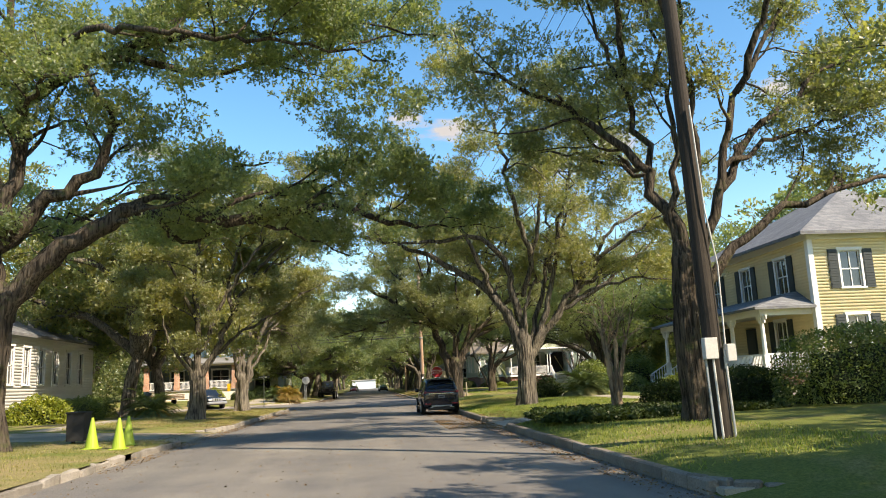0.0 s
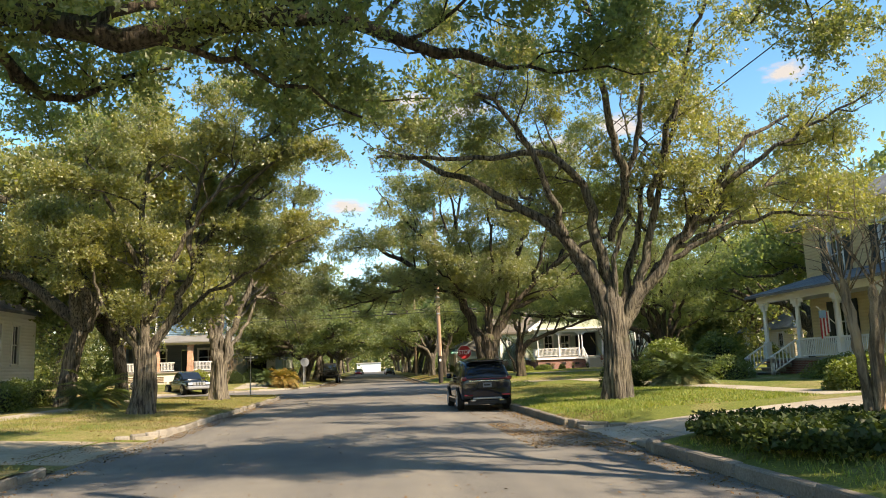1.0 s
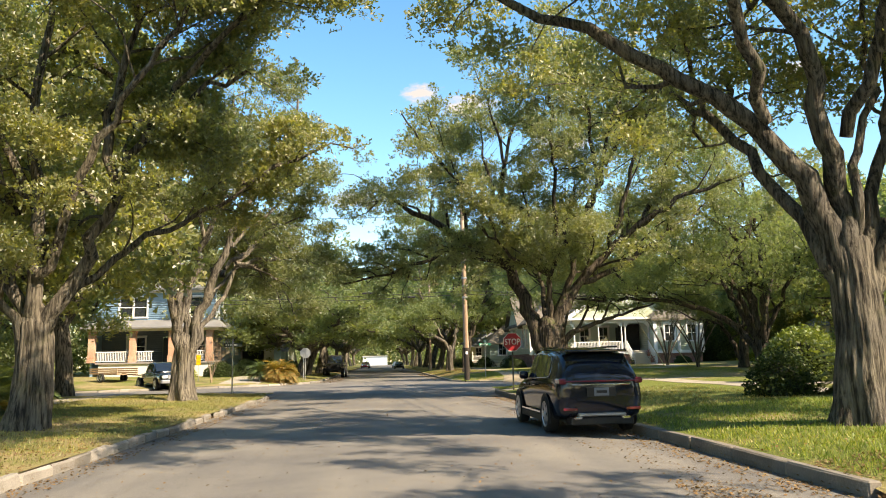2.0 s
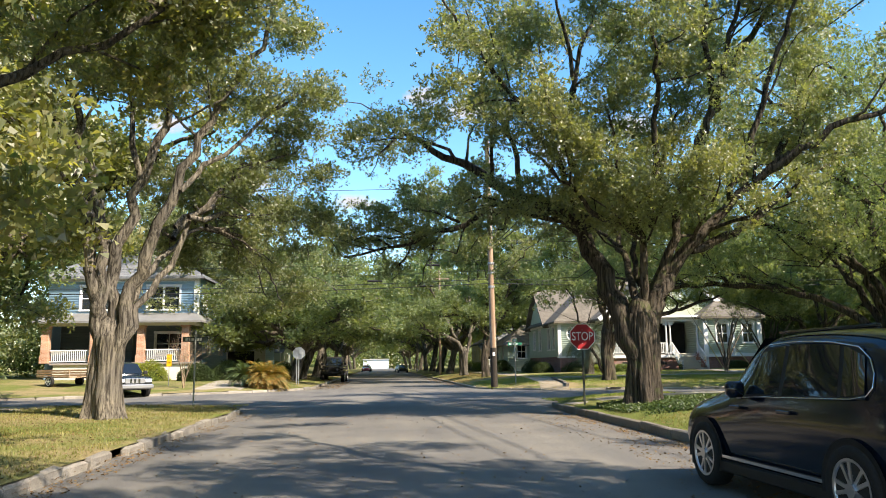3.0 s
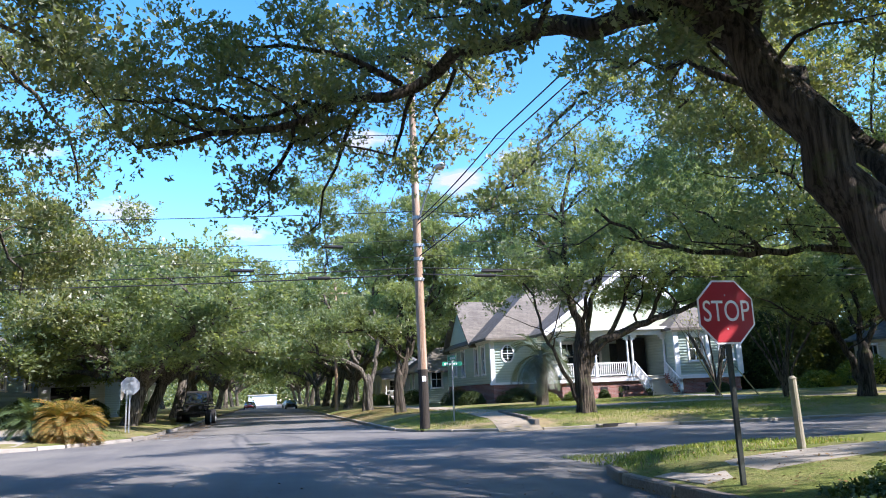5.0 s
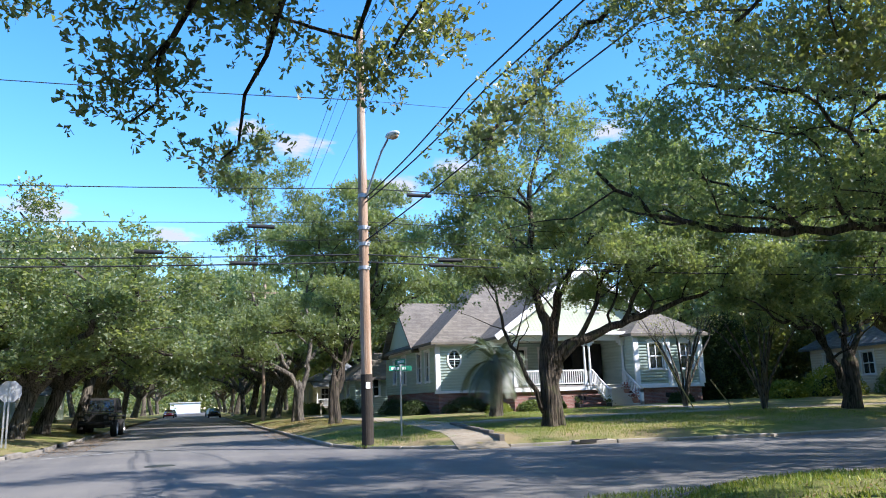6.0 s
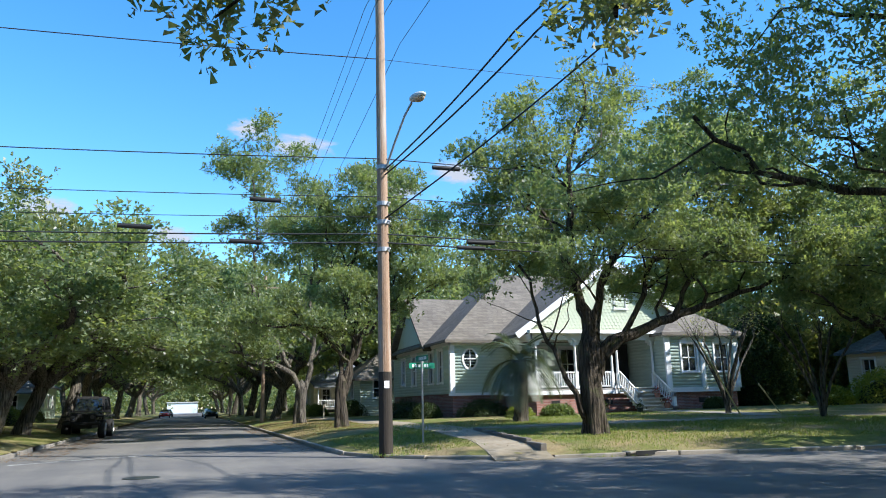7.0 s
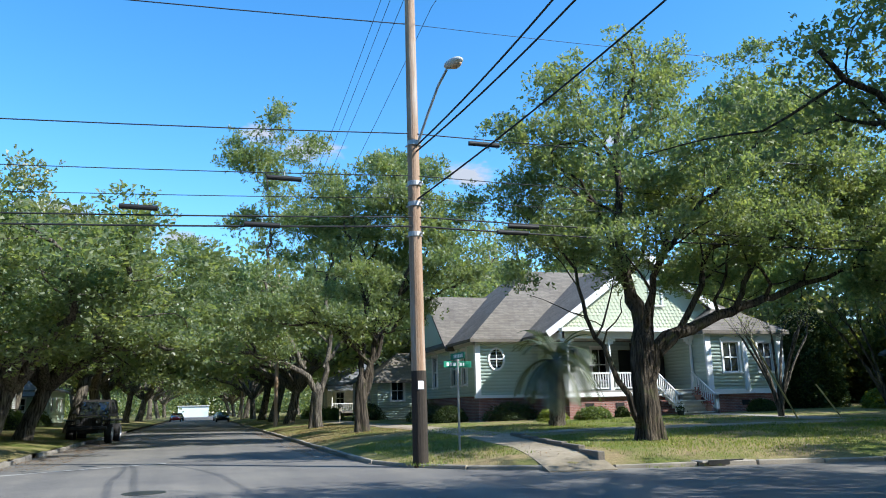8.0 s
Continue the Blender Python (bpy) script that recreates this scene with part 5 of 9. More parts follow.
def window_part(thing, m, s, z, w, h, trim=None, shutters=None, mullion=0, cross=True, pediment=False):
    """A sash window set in an opening of the wall at m: trim, sill, meeting rail, panes, and shutters where given."""
    trim = trim or WHITE
    t = 0.11
    bm = boxes((s - w / 2 - t, s - w / 2, -0.06, 0.05, z - t, z + h + t), (s + w / 2, s + w / 2 + t, -0.06, 0.05, z - t, z + h + t), (s - w / 2 - t - 0.03, s + w / 2 + t + 0.03, -0.08, 0.05, z + h, z + h + t + 0.03), bevel=0.008)
    win = part("window", bm, trim, thing)
    win.matrix_local = m
    part("sill", boxes((s - w / 2 - t - 0.04, s + w / 2 + t + 0.04, -0.11, 0.05, z - 0.07, z), bevel=0.01), trim, win)
    bars = [(s - w / 2, s + w / 2, 0.03, 0.07, z + h / 2 - 0.03, z + h / 2 + 0.03), (s - w / 2, s - w / 2 + 0.05, 0.03, 0.07, z, z + h), (s + w / 2 - 0.05, s + w / 2, 0.03, 0.07, z, z + h), (s - w / 2, s + w / 2, 0.03, 0.07, z, z + 0.06), (s - w / 2, s + w / 2, 0.03, 0.07, z + h - 0.05, z + h)]
    if cross:
        bars.append((s - 0.02, s + 0.02, 0.03, 0.065, z, z + h))
    for i in range(mullion):
        x = s - w / 2 + (i + 1) * w / (mullion + 1)
        bars.append((x - 0.06, x + 0.06, -0.03, 0.08, z, z + h))
    part("sash", boxes(*bars), trim, win)
    part("pane", boxes((s - w / 2, s + w / 2, 0.075, 0.085, z, z + h)), GLASS, win, "dark reflecting window glass")
    # a dark sheet in place of the unlit room
    part("room_shade", boxes((s - w / 2, s + w / 2, 0.12, 0.14, z, z + h)), SHADE_FILL, win, "dark sheet standing for the dim room behind the glass")
    if pediment:
        bm = bmesh.new()
        prism(bm, [(s - w / 2 - 0.22, z + h + 0.13), (s + w / 2 + 0.22, z + h + 0.13), (s, z + h + 0.42)], 0.1, Matrix.Rotation(radians(90), 4, "X"))
        part("pediment", bm, trim, win)
    if shutters:
        for k in (-1, 1):
            x = s + k * (w / 2 + t + w * 0.24 + 0.02)
            leaf = part("shutter", boxes((x - w * 0.24, x + w * 0.24, -0.07, -0.03, z - 0.05, z + h + 0.05)), shutters, thing, "dark louvred shutter")
            leaf.matrix_local = m
            for i in range(14):
                zz = z + (i + 0.5) * h / 14
                part("slat", boxes((x - w * 0.2, x + w * 0.2, -0.085, -0.06, zz - h / 40, zz + h / 40)), shutters, leaf)
    return win


def slab_roof(thing, quads, material, thick=0.16, name="roof", label=""):
    """Roof planes given by their corner places, each with thickness."""
    bm = bmesh.new()
    for q in quads:
        q = [Vector(c) for c in q]
        n = (q[1] - q[0]).cross(q[2] - q[0]).normalized()
        if n.z < 0:
            q.reverse()
        up = [bm.verts.new(c) for c in q]
        dn = [bm.verts.new(c - Vector((0, 0, thick))) for c in q]
        bm.faces.new(up)
        bm.faces.new(dn[::-1])
        for i in range(len(q)):
            j = (i + 1) % len(q)
            bm.faces.new((up[i], dn[i], dn[j], up[j]))
    return part(name, bm, material, thing, label)


def hip_roof(thing, x0, x1, y0, y1, z, top, material, over=0.5, name="roof"):
    """A hipped roof over a rectangle, its ridge along the longer side."""
    x0, x1, y0, y1 = x0 - over, x1 + over, y0 - over, y1 + over
    if x1 - x0 >= y1 - y0:
        h = (y1 - y0) / 2
        a, b = (x0 + h * 0.9, (y0 + y1) / 2, top), (x1 - h * 0.9, (y0 + y1) / 2, top)
        qs = [[(x0, y0, z), (x1, y0, z), b, a], [(x1, y1, z), (x0, y1, z), a, b], [(x0, y1, z), (x0, y0, z), a], [(x1, y0, z), (x1, y1, z), b]]
    else:
        h = (x1 - x0) / 2
        a, b = ((x0 + x1) / 2, y0 + h * 0.9, top), ((x0 + x1) / 2, y1 - h * 0.9, top)
        qs = [[(x0, y0, z), (x1, y0, z), a], [(x1, y1, z), (x0, y1, z), b], [(x0, y1, z), (x0, y0, z), a, b], [(x1, y0, z), (x1, y1, z), b, a]]
    return slab_roof(thing, qs, material, name=name)


BALUSTER = {}


def rail(thing, a, b, material, gap=0.13, height=0.85, name="railing"):
    """A railing from a to b (feet on the floor): top and bottom rail and single balusters."""
    a, b = Vector(a), Vector(b)
    d = b - a
    flat = Vector((d.x, d.y, 0))
    L = flat.length
    ang = math.degrees(math.atan2(d.y, d.x))
    rise = d.z / L
    shear = Matrix.Identity(4)
    shear[2][0] = rise

    def bar(label, lo, hi, w, under):
        bm = bmesh.new()
        bmesh.ops.create_cube(bm, size=1.0)
        bmesh.ops.transform(bm, matrix=shear @ Matrix.Translation((L / 2, 0, (lo + hi) / 2)) @ Matrix.Diagonal((L, w, hi - lo, 1)), verts=bm.verts)
        return part(label, bm, material, under)

    r = bar(name, height - 0.07, height, 0.06, thing)
    r.matrix_local = pose(*a, 0, 0, ang)
    bar("bottom_rail", 0.08, 0.14, 0.04, r)
    key = (material.name, height)
    if key not in BALUSTER:
        q = boxes((-0.02, 0.02, -0.02, 0.02, 0.1, height - 0.05))
        me = bpy.data.meshes.new("baluster")
        q.to_mesh(me)
        q.free()
        me.materials.append(material)
        BALUSTER[key] = me
    n = max(2, int(L / gap))
    for i in range(1, n):
        ob = put(new("baluster", BALUSTER[key]), r)
        ob.location = (L * i / n, 0, rise * L * i / n)
    return r


def column(thing, x, y, z0, z1, w, material, name="post", turned=True):
    bm = boxes((x - w / 2, x + w / 2, y - w / 2, y + w / 2, z0, z0 + (z1 - z0) * 0.3), (x - w / 2, x + w / 2, y - w / 2, y + w / 2, z1 - 0.3, z1), (x - w * 0.7, x + w * 0.7, y - w * 0.7, y + w * 0.7, z1 - 0.09, z1), (x - w * 0.7, x + w * 0.7, y - w * 0.7, y + w * 0.7, z0, z0 + 0.1), bevel=0.01)
    if turned:
        rod(bm, (x, y, z0 + (z1 - z0) * 0.3), (x, y, z1 - 0.3), w * 0.42, w * 0.34, 12)
    else:
        box(bm, x - w / 2, x + w / 2, y - w / 2, y + w / 2, z0, z1)
    return part(name, bm, material, thing)


def stairs(thing, m, width, n, rise, run, material, side=None):
    """Open steps climbing along local +y from the origin."""
    for i in range(n):
        st = part("step", boxes((-width / 2, width / 2, i * run, (i + 1) * run + 0.03, (i + 1) * rise - 0.045, (i + 1) * rise), (-width / 2, width / 2, (i + 1) * run, (i + 1) * run + 0.02, i * rise, (i + 1) * rise - 0.045), bevel=0.006), material, thing)
        st.matrix_local = m


def round_window(thing, x, y, z, rx, rz):
    """An oval window with a white moulded ring and crossed bars."""
    ring = bmesh.new()
    n = 28
    rows = []
    for i in range(n):
        a = 2 * math.pi * i / n
        rows.append([ring.verts.new((x + math.cos(a) * (rx + d), y + dy, z + math.sin(a) * (rz + d))) for d, dy in ((0.0, -0.02), (0.0, -0.06), (0.1, -0.06), (0.1, -0.02))])
    for p, q in zip(rows, rows[1:] + rows[:1]):
        for j in range(3):
            ring.faces.new((p[j], q[j], q[j + 1], p[j + 1]))
    w = part("window", ring, WHITE, thing, "oval window with a white ring")
    pane = bmesh.new()
    pane.faces.new([pane.verts.new((x + math.cos(2 * math.pi * i / n) * rx, y - 0.025, z + math.sin(2 * math.pi * i / n) * rz)) for i in range(n)][::-1])
    part("pane", pane, GLASS, w)
    for b in ((x - rx, x + rx, y - 0.05, y - 0.03, z - 0.02, z + 0.02), (x - 0.02, x + 0.02, y - 0.05, y - 0.03, z - rz, z + rz)):
        part("bar", boxes(b), WHITE, w)


def green_house():
    h = tagged(empty("house"), "sage-green clapboard cottage with a white porch on brick", "house")
    g, fl, ev = 0.7, 1.97, 4.72
    # left wing: front wall, side wall
    m = pose(13.9, 90.7, 0)
    wall_part(h, m, 3.4, fl - 0.1, ev, [], SAGE)
    round_window(h, 14.95, 90.7, 3.72, 0.36, 0.5)
    m = pose(13.9, 103.0, 0, 0, 0, -90)
    ops = [(2.2, 3.0, 2.6, 4.2), (4.6, 5.5, 2.5, 4.3), (8.2, 9.1, 2.5, 4.3), (10.0, 10.8, 2.5, 4.3)]
    wall_part(h, m, 12.3, fl - 0.1, ev, ops, SAGE)
    for a, b, lo, hi in ops:
        window_part(h, m, (a + b) / 2, lo, b - a, hi - lo)
    # corner boards and frieze
    for b in ((13.9, 14.05, 90.6, 90.72, fl - 0.1, ev), (13.78, 13.9, 90.6, 90.85, fl - 0.1, ev), (13.8, 17.3, 90.58, 90.7, ev - 0.25, ev), (13.78, 13.9, 90.6, 103.0, ev - 0.25, ev), (13.7, 17.3, 90.6, 90.72, fl - 0.2, fl - 0.05)):
        part("trim_board", boxes(b), WHITE, h)
    for b in ((13.95, 16.95, 90.75, 91.0, g - 0.6, fl - 0.1), (13.95, 14.2, 91.0, 103.0, g - 0.6, fl - 0.1), (16.95, 23.9, 86.75, 86.95, g - 0.6, fl - 0.25), (16.95, 17.2, 86.95, 91.0, g - 0.6, fl - 0.25), (23.95, 28.2, 85.8, 86.0, g - 0.6, fl - 0.2), (28.0, 28.2, 86.0, 98.0, g - 0.6, fl - 0.2)):
        part("foundation", boxes(b), BRICK, h, "red brick foundation")
    vents = [(18.0, 86.74), (19.6, 86.74), (21.0, 86.74), (26.0, 85.78)]
    for x, y in vents:
        # a near-black block paints the dark of the vent hole
        part("vent", boxes((x - 0.22, x + 0.22, y - 0.02, y + 0.05, 1.15, 1.4)), SHADE_FILL, h, "dark crawl-space vent")
    # main hipped roof and the side gable
    slab_roof(h, [[(13.4, 90.2, ev), (24.0, 90.2, ev), (24.5, 95.2, 9.2), (18.9, 95.2, 9.2)], [(13.4, 103.4, ev), (13.4, 90.2, ev), (18.9, 95.2, 9.2), (18.9, 98.0, 9.2)],
                  [(24.5, 95.2, 9.2), (28.6, 90.0, ev), (28.6, 103.4, ev), (24.5, 98.0, 9.2)], [(18.9, 95.2, 9.2), (24.5, 95.2, 9.2), (24.5, 98.0, 9.2), (18.9, 98.0, 9.2)],
                  [(28.6, 103.4, ev), (13.4, 103.4, ev), (18.9, 98.0, 9.2), (24.5, 98.0, 9.2)]], ROOF_BROWN)
    bm = bmesh.new()
    prism(bm, [(0, 0), (7.0, 0), (3.5, 3.0)], 0.15, pose(13.85, 101.5, ev, 90, 0, -90))
    gb = part("gable", bm, SAGE, h)
    window_part(h, pose(13.85, 101.5, ev, 0, 0, -90), 3.5, 0.45, 0.7, 1.3)
    slab_roof(h, [[(13.3, 102.0, ev - 0.2), (13.3, 98.0, ev + 3.25), (18.5, 98.0, ev + 3.25), (18.5, 102.0, ev - 0.2)], [(13.3, 94.0, ev - 0.2), (13.3, 98.0, ev + 3.25), (18.5, 98.0, ev + 3.25), (18.5, 94.0, ev - 0.2)]], ROOF_BROWN)
    # front gable over the porch, with scalloped shingles and an attic window
    gx0, gx1, gy, peak = 16.7, 27.2, 87.6, 8.6
    bm = bmesh.new()
    prism(bm, [(0, 0), (gx1 - gx0, 0), ((gx1 - gx0) / 2, peak - 4.95)], 0.15, pose(gx0, gy + 0.15, 4.95, 90, 0, 0))
    gable = part("gable", bm, SAGE_SHINGLE, h, "gable faced with pale green shingles")
    V, F = [], []
    row = 0
    z = 0.0
    while z < peak - 5.2:
        half = (gx1 - gx0) / 2 * (1 - z / (peak - 4.95)) - 0.1
        n = int(half * 2 / 0.22)
        for i in range(n):
            x = (gx1 - gx0) / 2 - half + (i + 0.5 * (row % 2)) * 0.22
            k = len(V)
            V += [(gx0 + x, gy - 0.03, 4.95 + z + 0.04), (gx0 + x + 0.11, gy - 0.035, 4.95 + z), (gx0 + x + 0.21, gy - 0.03, 4.95 + z + 0.04), (gx0 + x + 0.105, gy - 0.004, 4.95 + z + 0.24)]
            F.append((k, k + 1, k + 2, k + 3))
        z += 0.17
        row += 1
    put(new("shingles", mesh_from("shingles", V, F, (SAGE_SHINGLE,))), gable)
    window_part(h, pose(gx0, gy - 0.02, 0), (gx1 - gx0) / 2 + 0.6, 6.2, 0.62, 1.1, pediment=True)
    mid = (gx0 + gx1) / 2
    slab_roof(h, [[(gx0 - 0.5, gy - 0.45, 4.75), (mid, gy - 0.45, peak + 0.2), (mid, 96.0, peak + 0.2), (gx0 - 0.5, 96.0, 4.75)], [(gx1 + 0.5, gy - 0.45, 4.75), (mid, gy - 0.45, peak + 0.2), (mid, 96.0, peak + 0.2), (gx1 + 0.5, 96.0, 4.75)]], ROOF_BROWN)
    bm = bmesh.new()
    for x in (gx0 - 0.5, gx1 + 0.5):
        a, b = Vector((x, gy - 0.47, 4.66)), Vector((mid, gy - 0.47, peak + 0.12))
        d = b - a
        box(bm, 0, d.length, -0.03, 0.05, -0.16, 0.16, m=Matrix.Translation(a) @ d.to_track_quat("X", "Z").to_matrix().to_4x4())
    part("rake_board", bm, WHITE, h)
    # porch
    part("porch_floor", boxes((16.9, 24.0, 86.6, 90.7, fl - 0.08, fl), bevel=0.01), WOODFLOOR, h)
    part("fascia", boxes((16.85, 23.95, 86.58, 86.72, fl - 0.28, fl - 0.085), (16.8, 16.93, 86.6, 90.7, fl - 0.28, fl - 0.085), (23.88, 28.3, 85.65, 85.8, fl - 0.28, fl - 0.05)), WHITE, h)
    part("porch_ceiling", boxes((16.9, 24.0, 86.75, 90.7, 4.6, 4.7)), CREAM, h)
    for b in ((16.8, 24.0, 86.55, 86.8, 4.42, 4.75), (16.8, 17.05, 86.6, 90.7, 4.42, 4.75), (16.5, 24.2, 86.2, 86.55, 4.72, 4.88)):
        part("beam", boxes(b), WHITE, h)
    for x in (17.0, 19.2, 21.3, 21.62, 23.75):
        column(h, x, 86.72, fl, 4.42, 0.16, WHITE)
        part("bracket", boxes((x - 0.35, x + 0.35, 86.69, 86.75, 4.28, 4.44), (x - 0.22, x + 0.22, 86.69, 86.75, 4.16, 4.28)), WHITE, h)
    rail(h, (17.05, 86.72, fl), (21.3, 86.72, fl), WHITE)
    rail(h, (17.0, 90.6, fl), (17.0, 86.8, fl), WHITE)
    m = pose(17.0, 90.7, 0)
    ops = [(1.6, 2.5, 2.55, 4.25), (3.4, 4.3, 2.55, 4.25), (5.0, 6.1, fl, 4.2)]
    wall_part(h, m, 7.0, fl - 0.1, ev, ops, SAGE)
    window_part(h, m, 2.05, 2.55, 0.9, 1.7)
    window_part(h, m, 3.85, 2.55, 0.9, 1.7)
    part("door", boxes((22.05, 23.05, 90.72, 90.78, fl, 4.15), (22.15, 22.55, 90.69, 90.74, 2.2, 3.0), (22.6, 22.95, 90.69, 90.74, 2.2, 3.0), (22.15, 22.95, 90.69, 90.74, 3.15, 4.0)), SHUTTER, h, "dark panelled front door")
    # dark sheet across the porch, painting the shade of the entrance
    part("entrance_shade", boxes((21.75, 23.7, 89.0, 89.06, fl, 4.4)), SHADE_FILL, h, "dark sheet standing for the shaded entrance")
    # steps and their rails
    stairs(h, pose(22.7, 85.0, 0.72), 1.9, 7, (fl - 0.72) / 7, 0.24, CREAM)
    for x in (21.72, 23.68):
        column(h, x, 84.95, 0.7, 1.75, 0.15, WHITE, turned=False)
        rail(h, (x, 85.0, 0.85), (x, 86.7, fl + 0.02), WHITE, gap=0.15)
    # bay
    m = pose(23.9, 85.7, 0)
    ops = [(0.95, 1.85, 2.72, 4.18), (3.0, 3.85, 2.72, 4.18)]
    wall_part(h, m, 4.35, fl - 0.1, ev, ops, SAGE)
    for a, b, lo, hi in ops:
        window_part(h, m, (a + b) / 2, lo, b - a, hi - lo, pediment=True)
    wall_part(h, pose(28.25, 85.7, 0, 0, 0, 90), 12.0, fl - 0.1, ev, [(1.5, 2.4, 2.7, 4.2)], SAGE)
    window_part(h, pose(28.25, 85.7, 0, 0, 0, 90), 1.95, 2.7, 0.9, 1.5)
    wall_part(h, pose(23.9, 90.6, 0, 0, 0, -90), 4.9, fl - 0.1, ev, [], SAGE)
    part("corner_board", boxes((23.82, 24.12, 85.6, 85.72, fl - 0.1, ev)), WHITE, h)
    part("corner_board", boxes((25.95, 26.2, 85.6, 85.7, fl - 0.1, ev)), WHITE, h)
    part("corner_board", boxes((28.02, 28.35, 85.6, 85.72, fl - 0.1, ev)), WHITE, h)
    part("corner_board", boxes((28.25, 28.37, 85.6, 85.95, fl - 0.1, ev)), WHITE, h)
    part("frieze_board", boxes((23.7, 28.5, 85.5, 85.7, ev - 0.22, ev)), WHITE, h)
    hip_roof(h, 23.9, 28.3, 85.7, 92.0, ev, 6.4, ROOF_BROWN, 0.35)


def blue_house():
    h = tagged(empty("house"), "blue two-storey house with a deep porch on brick piers", "house")
    g, fl = 0.6, 1.8
    yf, yw = 81.2, 83.1
    part("porch_floor", boxes((-21.8, -12.7, yf - 0.15, 85.0, fl - 0.12, fl), bevel=0.01), WOODFLOOR, h)
    part("foundation", boxes((-21.6, -12.9, yf, 85.0, g - 0.5, fl - 0.12)), CREAM, h, "pale rendered porch base")
    for x in (-22.2, -19.15, -16.2, -13.35):
        part("pier", boxes((x - 0.23, x + 0.23, yf - 0.02, yf + 0.44, fl, 4.18), (x - 0.27, x + 0.27, yf - 0.06, yf + 0.48, fl, fl + 0.5), (x - 0.27, x + 0.27, yf - 0.06, yf + 0.48, 4.08, 4.2), bevel=0.01), BRICK_WARM, h, "orange-brown brick porch pier")
    for a, b in ((-21.9, -19.45), (-15.9, -13.65), (-18.85, -17.6)):
        rail(h, (a, yf + 0.2, fl), (b, yf + 0.2, fl), WHITE, gap=0.12)
    for b in ((-22.6, -12.6, yf - 0.1, yf + 0.5, 4.2, 4.4), (-12.95, -12.6, yf + 0.5, 85.0, 4.2, 4.4)):
        part("beam", boxes(b), CREAM, h)
    slab_roof(h, [[(-22.9, yf - 0.55, 4.48), (-12.2, yf - 0.55, 4.48), (-13.1, yw, 5.15), (-22.9, yw, 5.15)], [(-12.2, yf - 0.55, 4.48), (-12.2, 86.0, 4.48), (-13.1, 86.0, 5.1), (-13.1, yw, 5.15)]], ROOF_TAN, 0.12, "porch_roof", "pale metal porch roof")
    m = pose(-22.9, 85.0, 0)
    ops = [(2.2, 3.6, 2.35, 3.85), (5.0, 5.9, fl, 3.85), (6.6, 8.4, 2.35, 3.85)]
    wall_part(h, m, 9.8, fl - 0.1, 4.4, ops, PORCH_WALL_DARK)
    for a, b, lo, hi in (ops[0], ops[2]):
        window_part(h, m, (a + b) / 2, lo, b - a, hi - lo)
    part("door", boxes((-17.85, -17.05, 85.02, 85.08, fl, 3.8), (-17.7, -17.2, 84.98, 85.03, 2.6, 3.6)), SHUTTER, h, "dark front door")
    # upper storey
    m = pose(-22.9, yw, 0)
    ops = [(2.1, 4.2, 5.35, 6.95), (6.5, 8.6, 5.35, 6.95)]
    wall_part(h, m, 9.8, 4.9, 7.6, ops, BLUE)
    for a, b, lo, hi in ops:
        window_part(h, m, (a + b) / 2, lo, b - a, hi - lo, mullion=1, cross=False)
    m = pose(-13.1, yw, 0, 0, 0, 90)
    ops = [(1.8, 2.7, 5.3, 6.8), (5.0, 5.9, 5.3, 6.8)]
    wall_part(h, m, 10.5, 4.9, 7.6, ops, BLUE)
    for a, b, lo, hi in ops:
        window_part(h, m, (a + b) / 2, lo, b - a, hi - lo)
    m = pose(-13.1, 85.0, 0, 0, 0, 90)
    ops = [(1.6, 2.5, 2.4, 4.0), (5.6, 6.6, 2.4, 4.2)]
    wall_part(h, m, 8.6, 0.4, 4.9, ops, BLUE)
    for a, b, lo, hi in ops:
        window_part(h, m, (a + b) / 2, lo, b - a, hi - lo)
    part("corner_board", boxes((-13.3, -13.0, yw - 0.12, yw, 4.9, 7.6)), WHITE, h)
    part("corner_board", boxes((-13.1, -12.97, yw - 0.12, yw + 0.2, 4.9, 7.6)), WHITE, h)
    part("corner_board", boxes((-13.12, -12.98, 93.4, 93.62, 0.5, 7.6)), WHITE, h)
    part("frieze_board", boxes((-23.0, -13.0, yw - 0.1, yw, 7.3, 7.6)), WHITE, h)
    hip_roof(h, -22.9, -13.1, yw, 93.6, 7.6, 10.8, ROOF_GREY, 0.6)
    wall_part(h, pose(-22.9, 93.6, 0, 0, 0, -90), 10.5, 0.4, 7.6, [], BLUE)


def garage():
    h = tagged(empty("garage"), "small grey outbuilding with a dark opening", "garage")
    m = pose(-16.5, 104.0, 0)
    wall_part(h, m, 5.0, 0.4, 3.4, [(1.2, 4.0, 0.5, 2.9)], WHITE)
    wall_part(h, pose(-11.5, 104.0, 0, 0, 0, 90), 6.0, 0.4, 3.4, [], BLUE)
    # dark sheet behind the opening, painting the unlit inside
    part("opening", boxes((-15.2, -12.6, 104.3, 104.35, 0.5, 2.9)), SHADE_FILL, h, "dark sheet standing for the shade inside the garage")
    hip_roof(h, -16.5, -11.5, 104.0, 110.0, 3.4, 5.4, ROOF_GREY, 0.4)


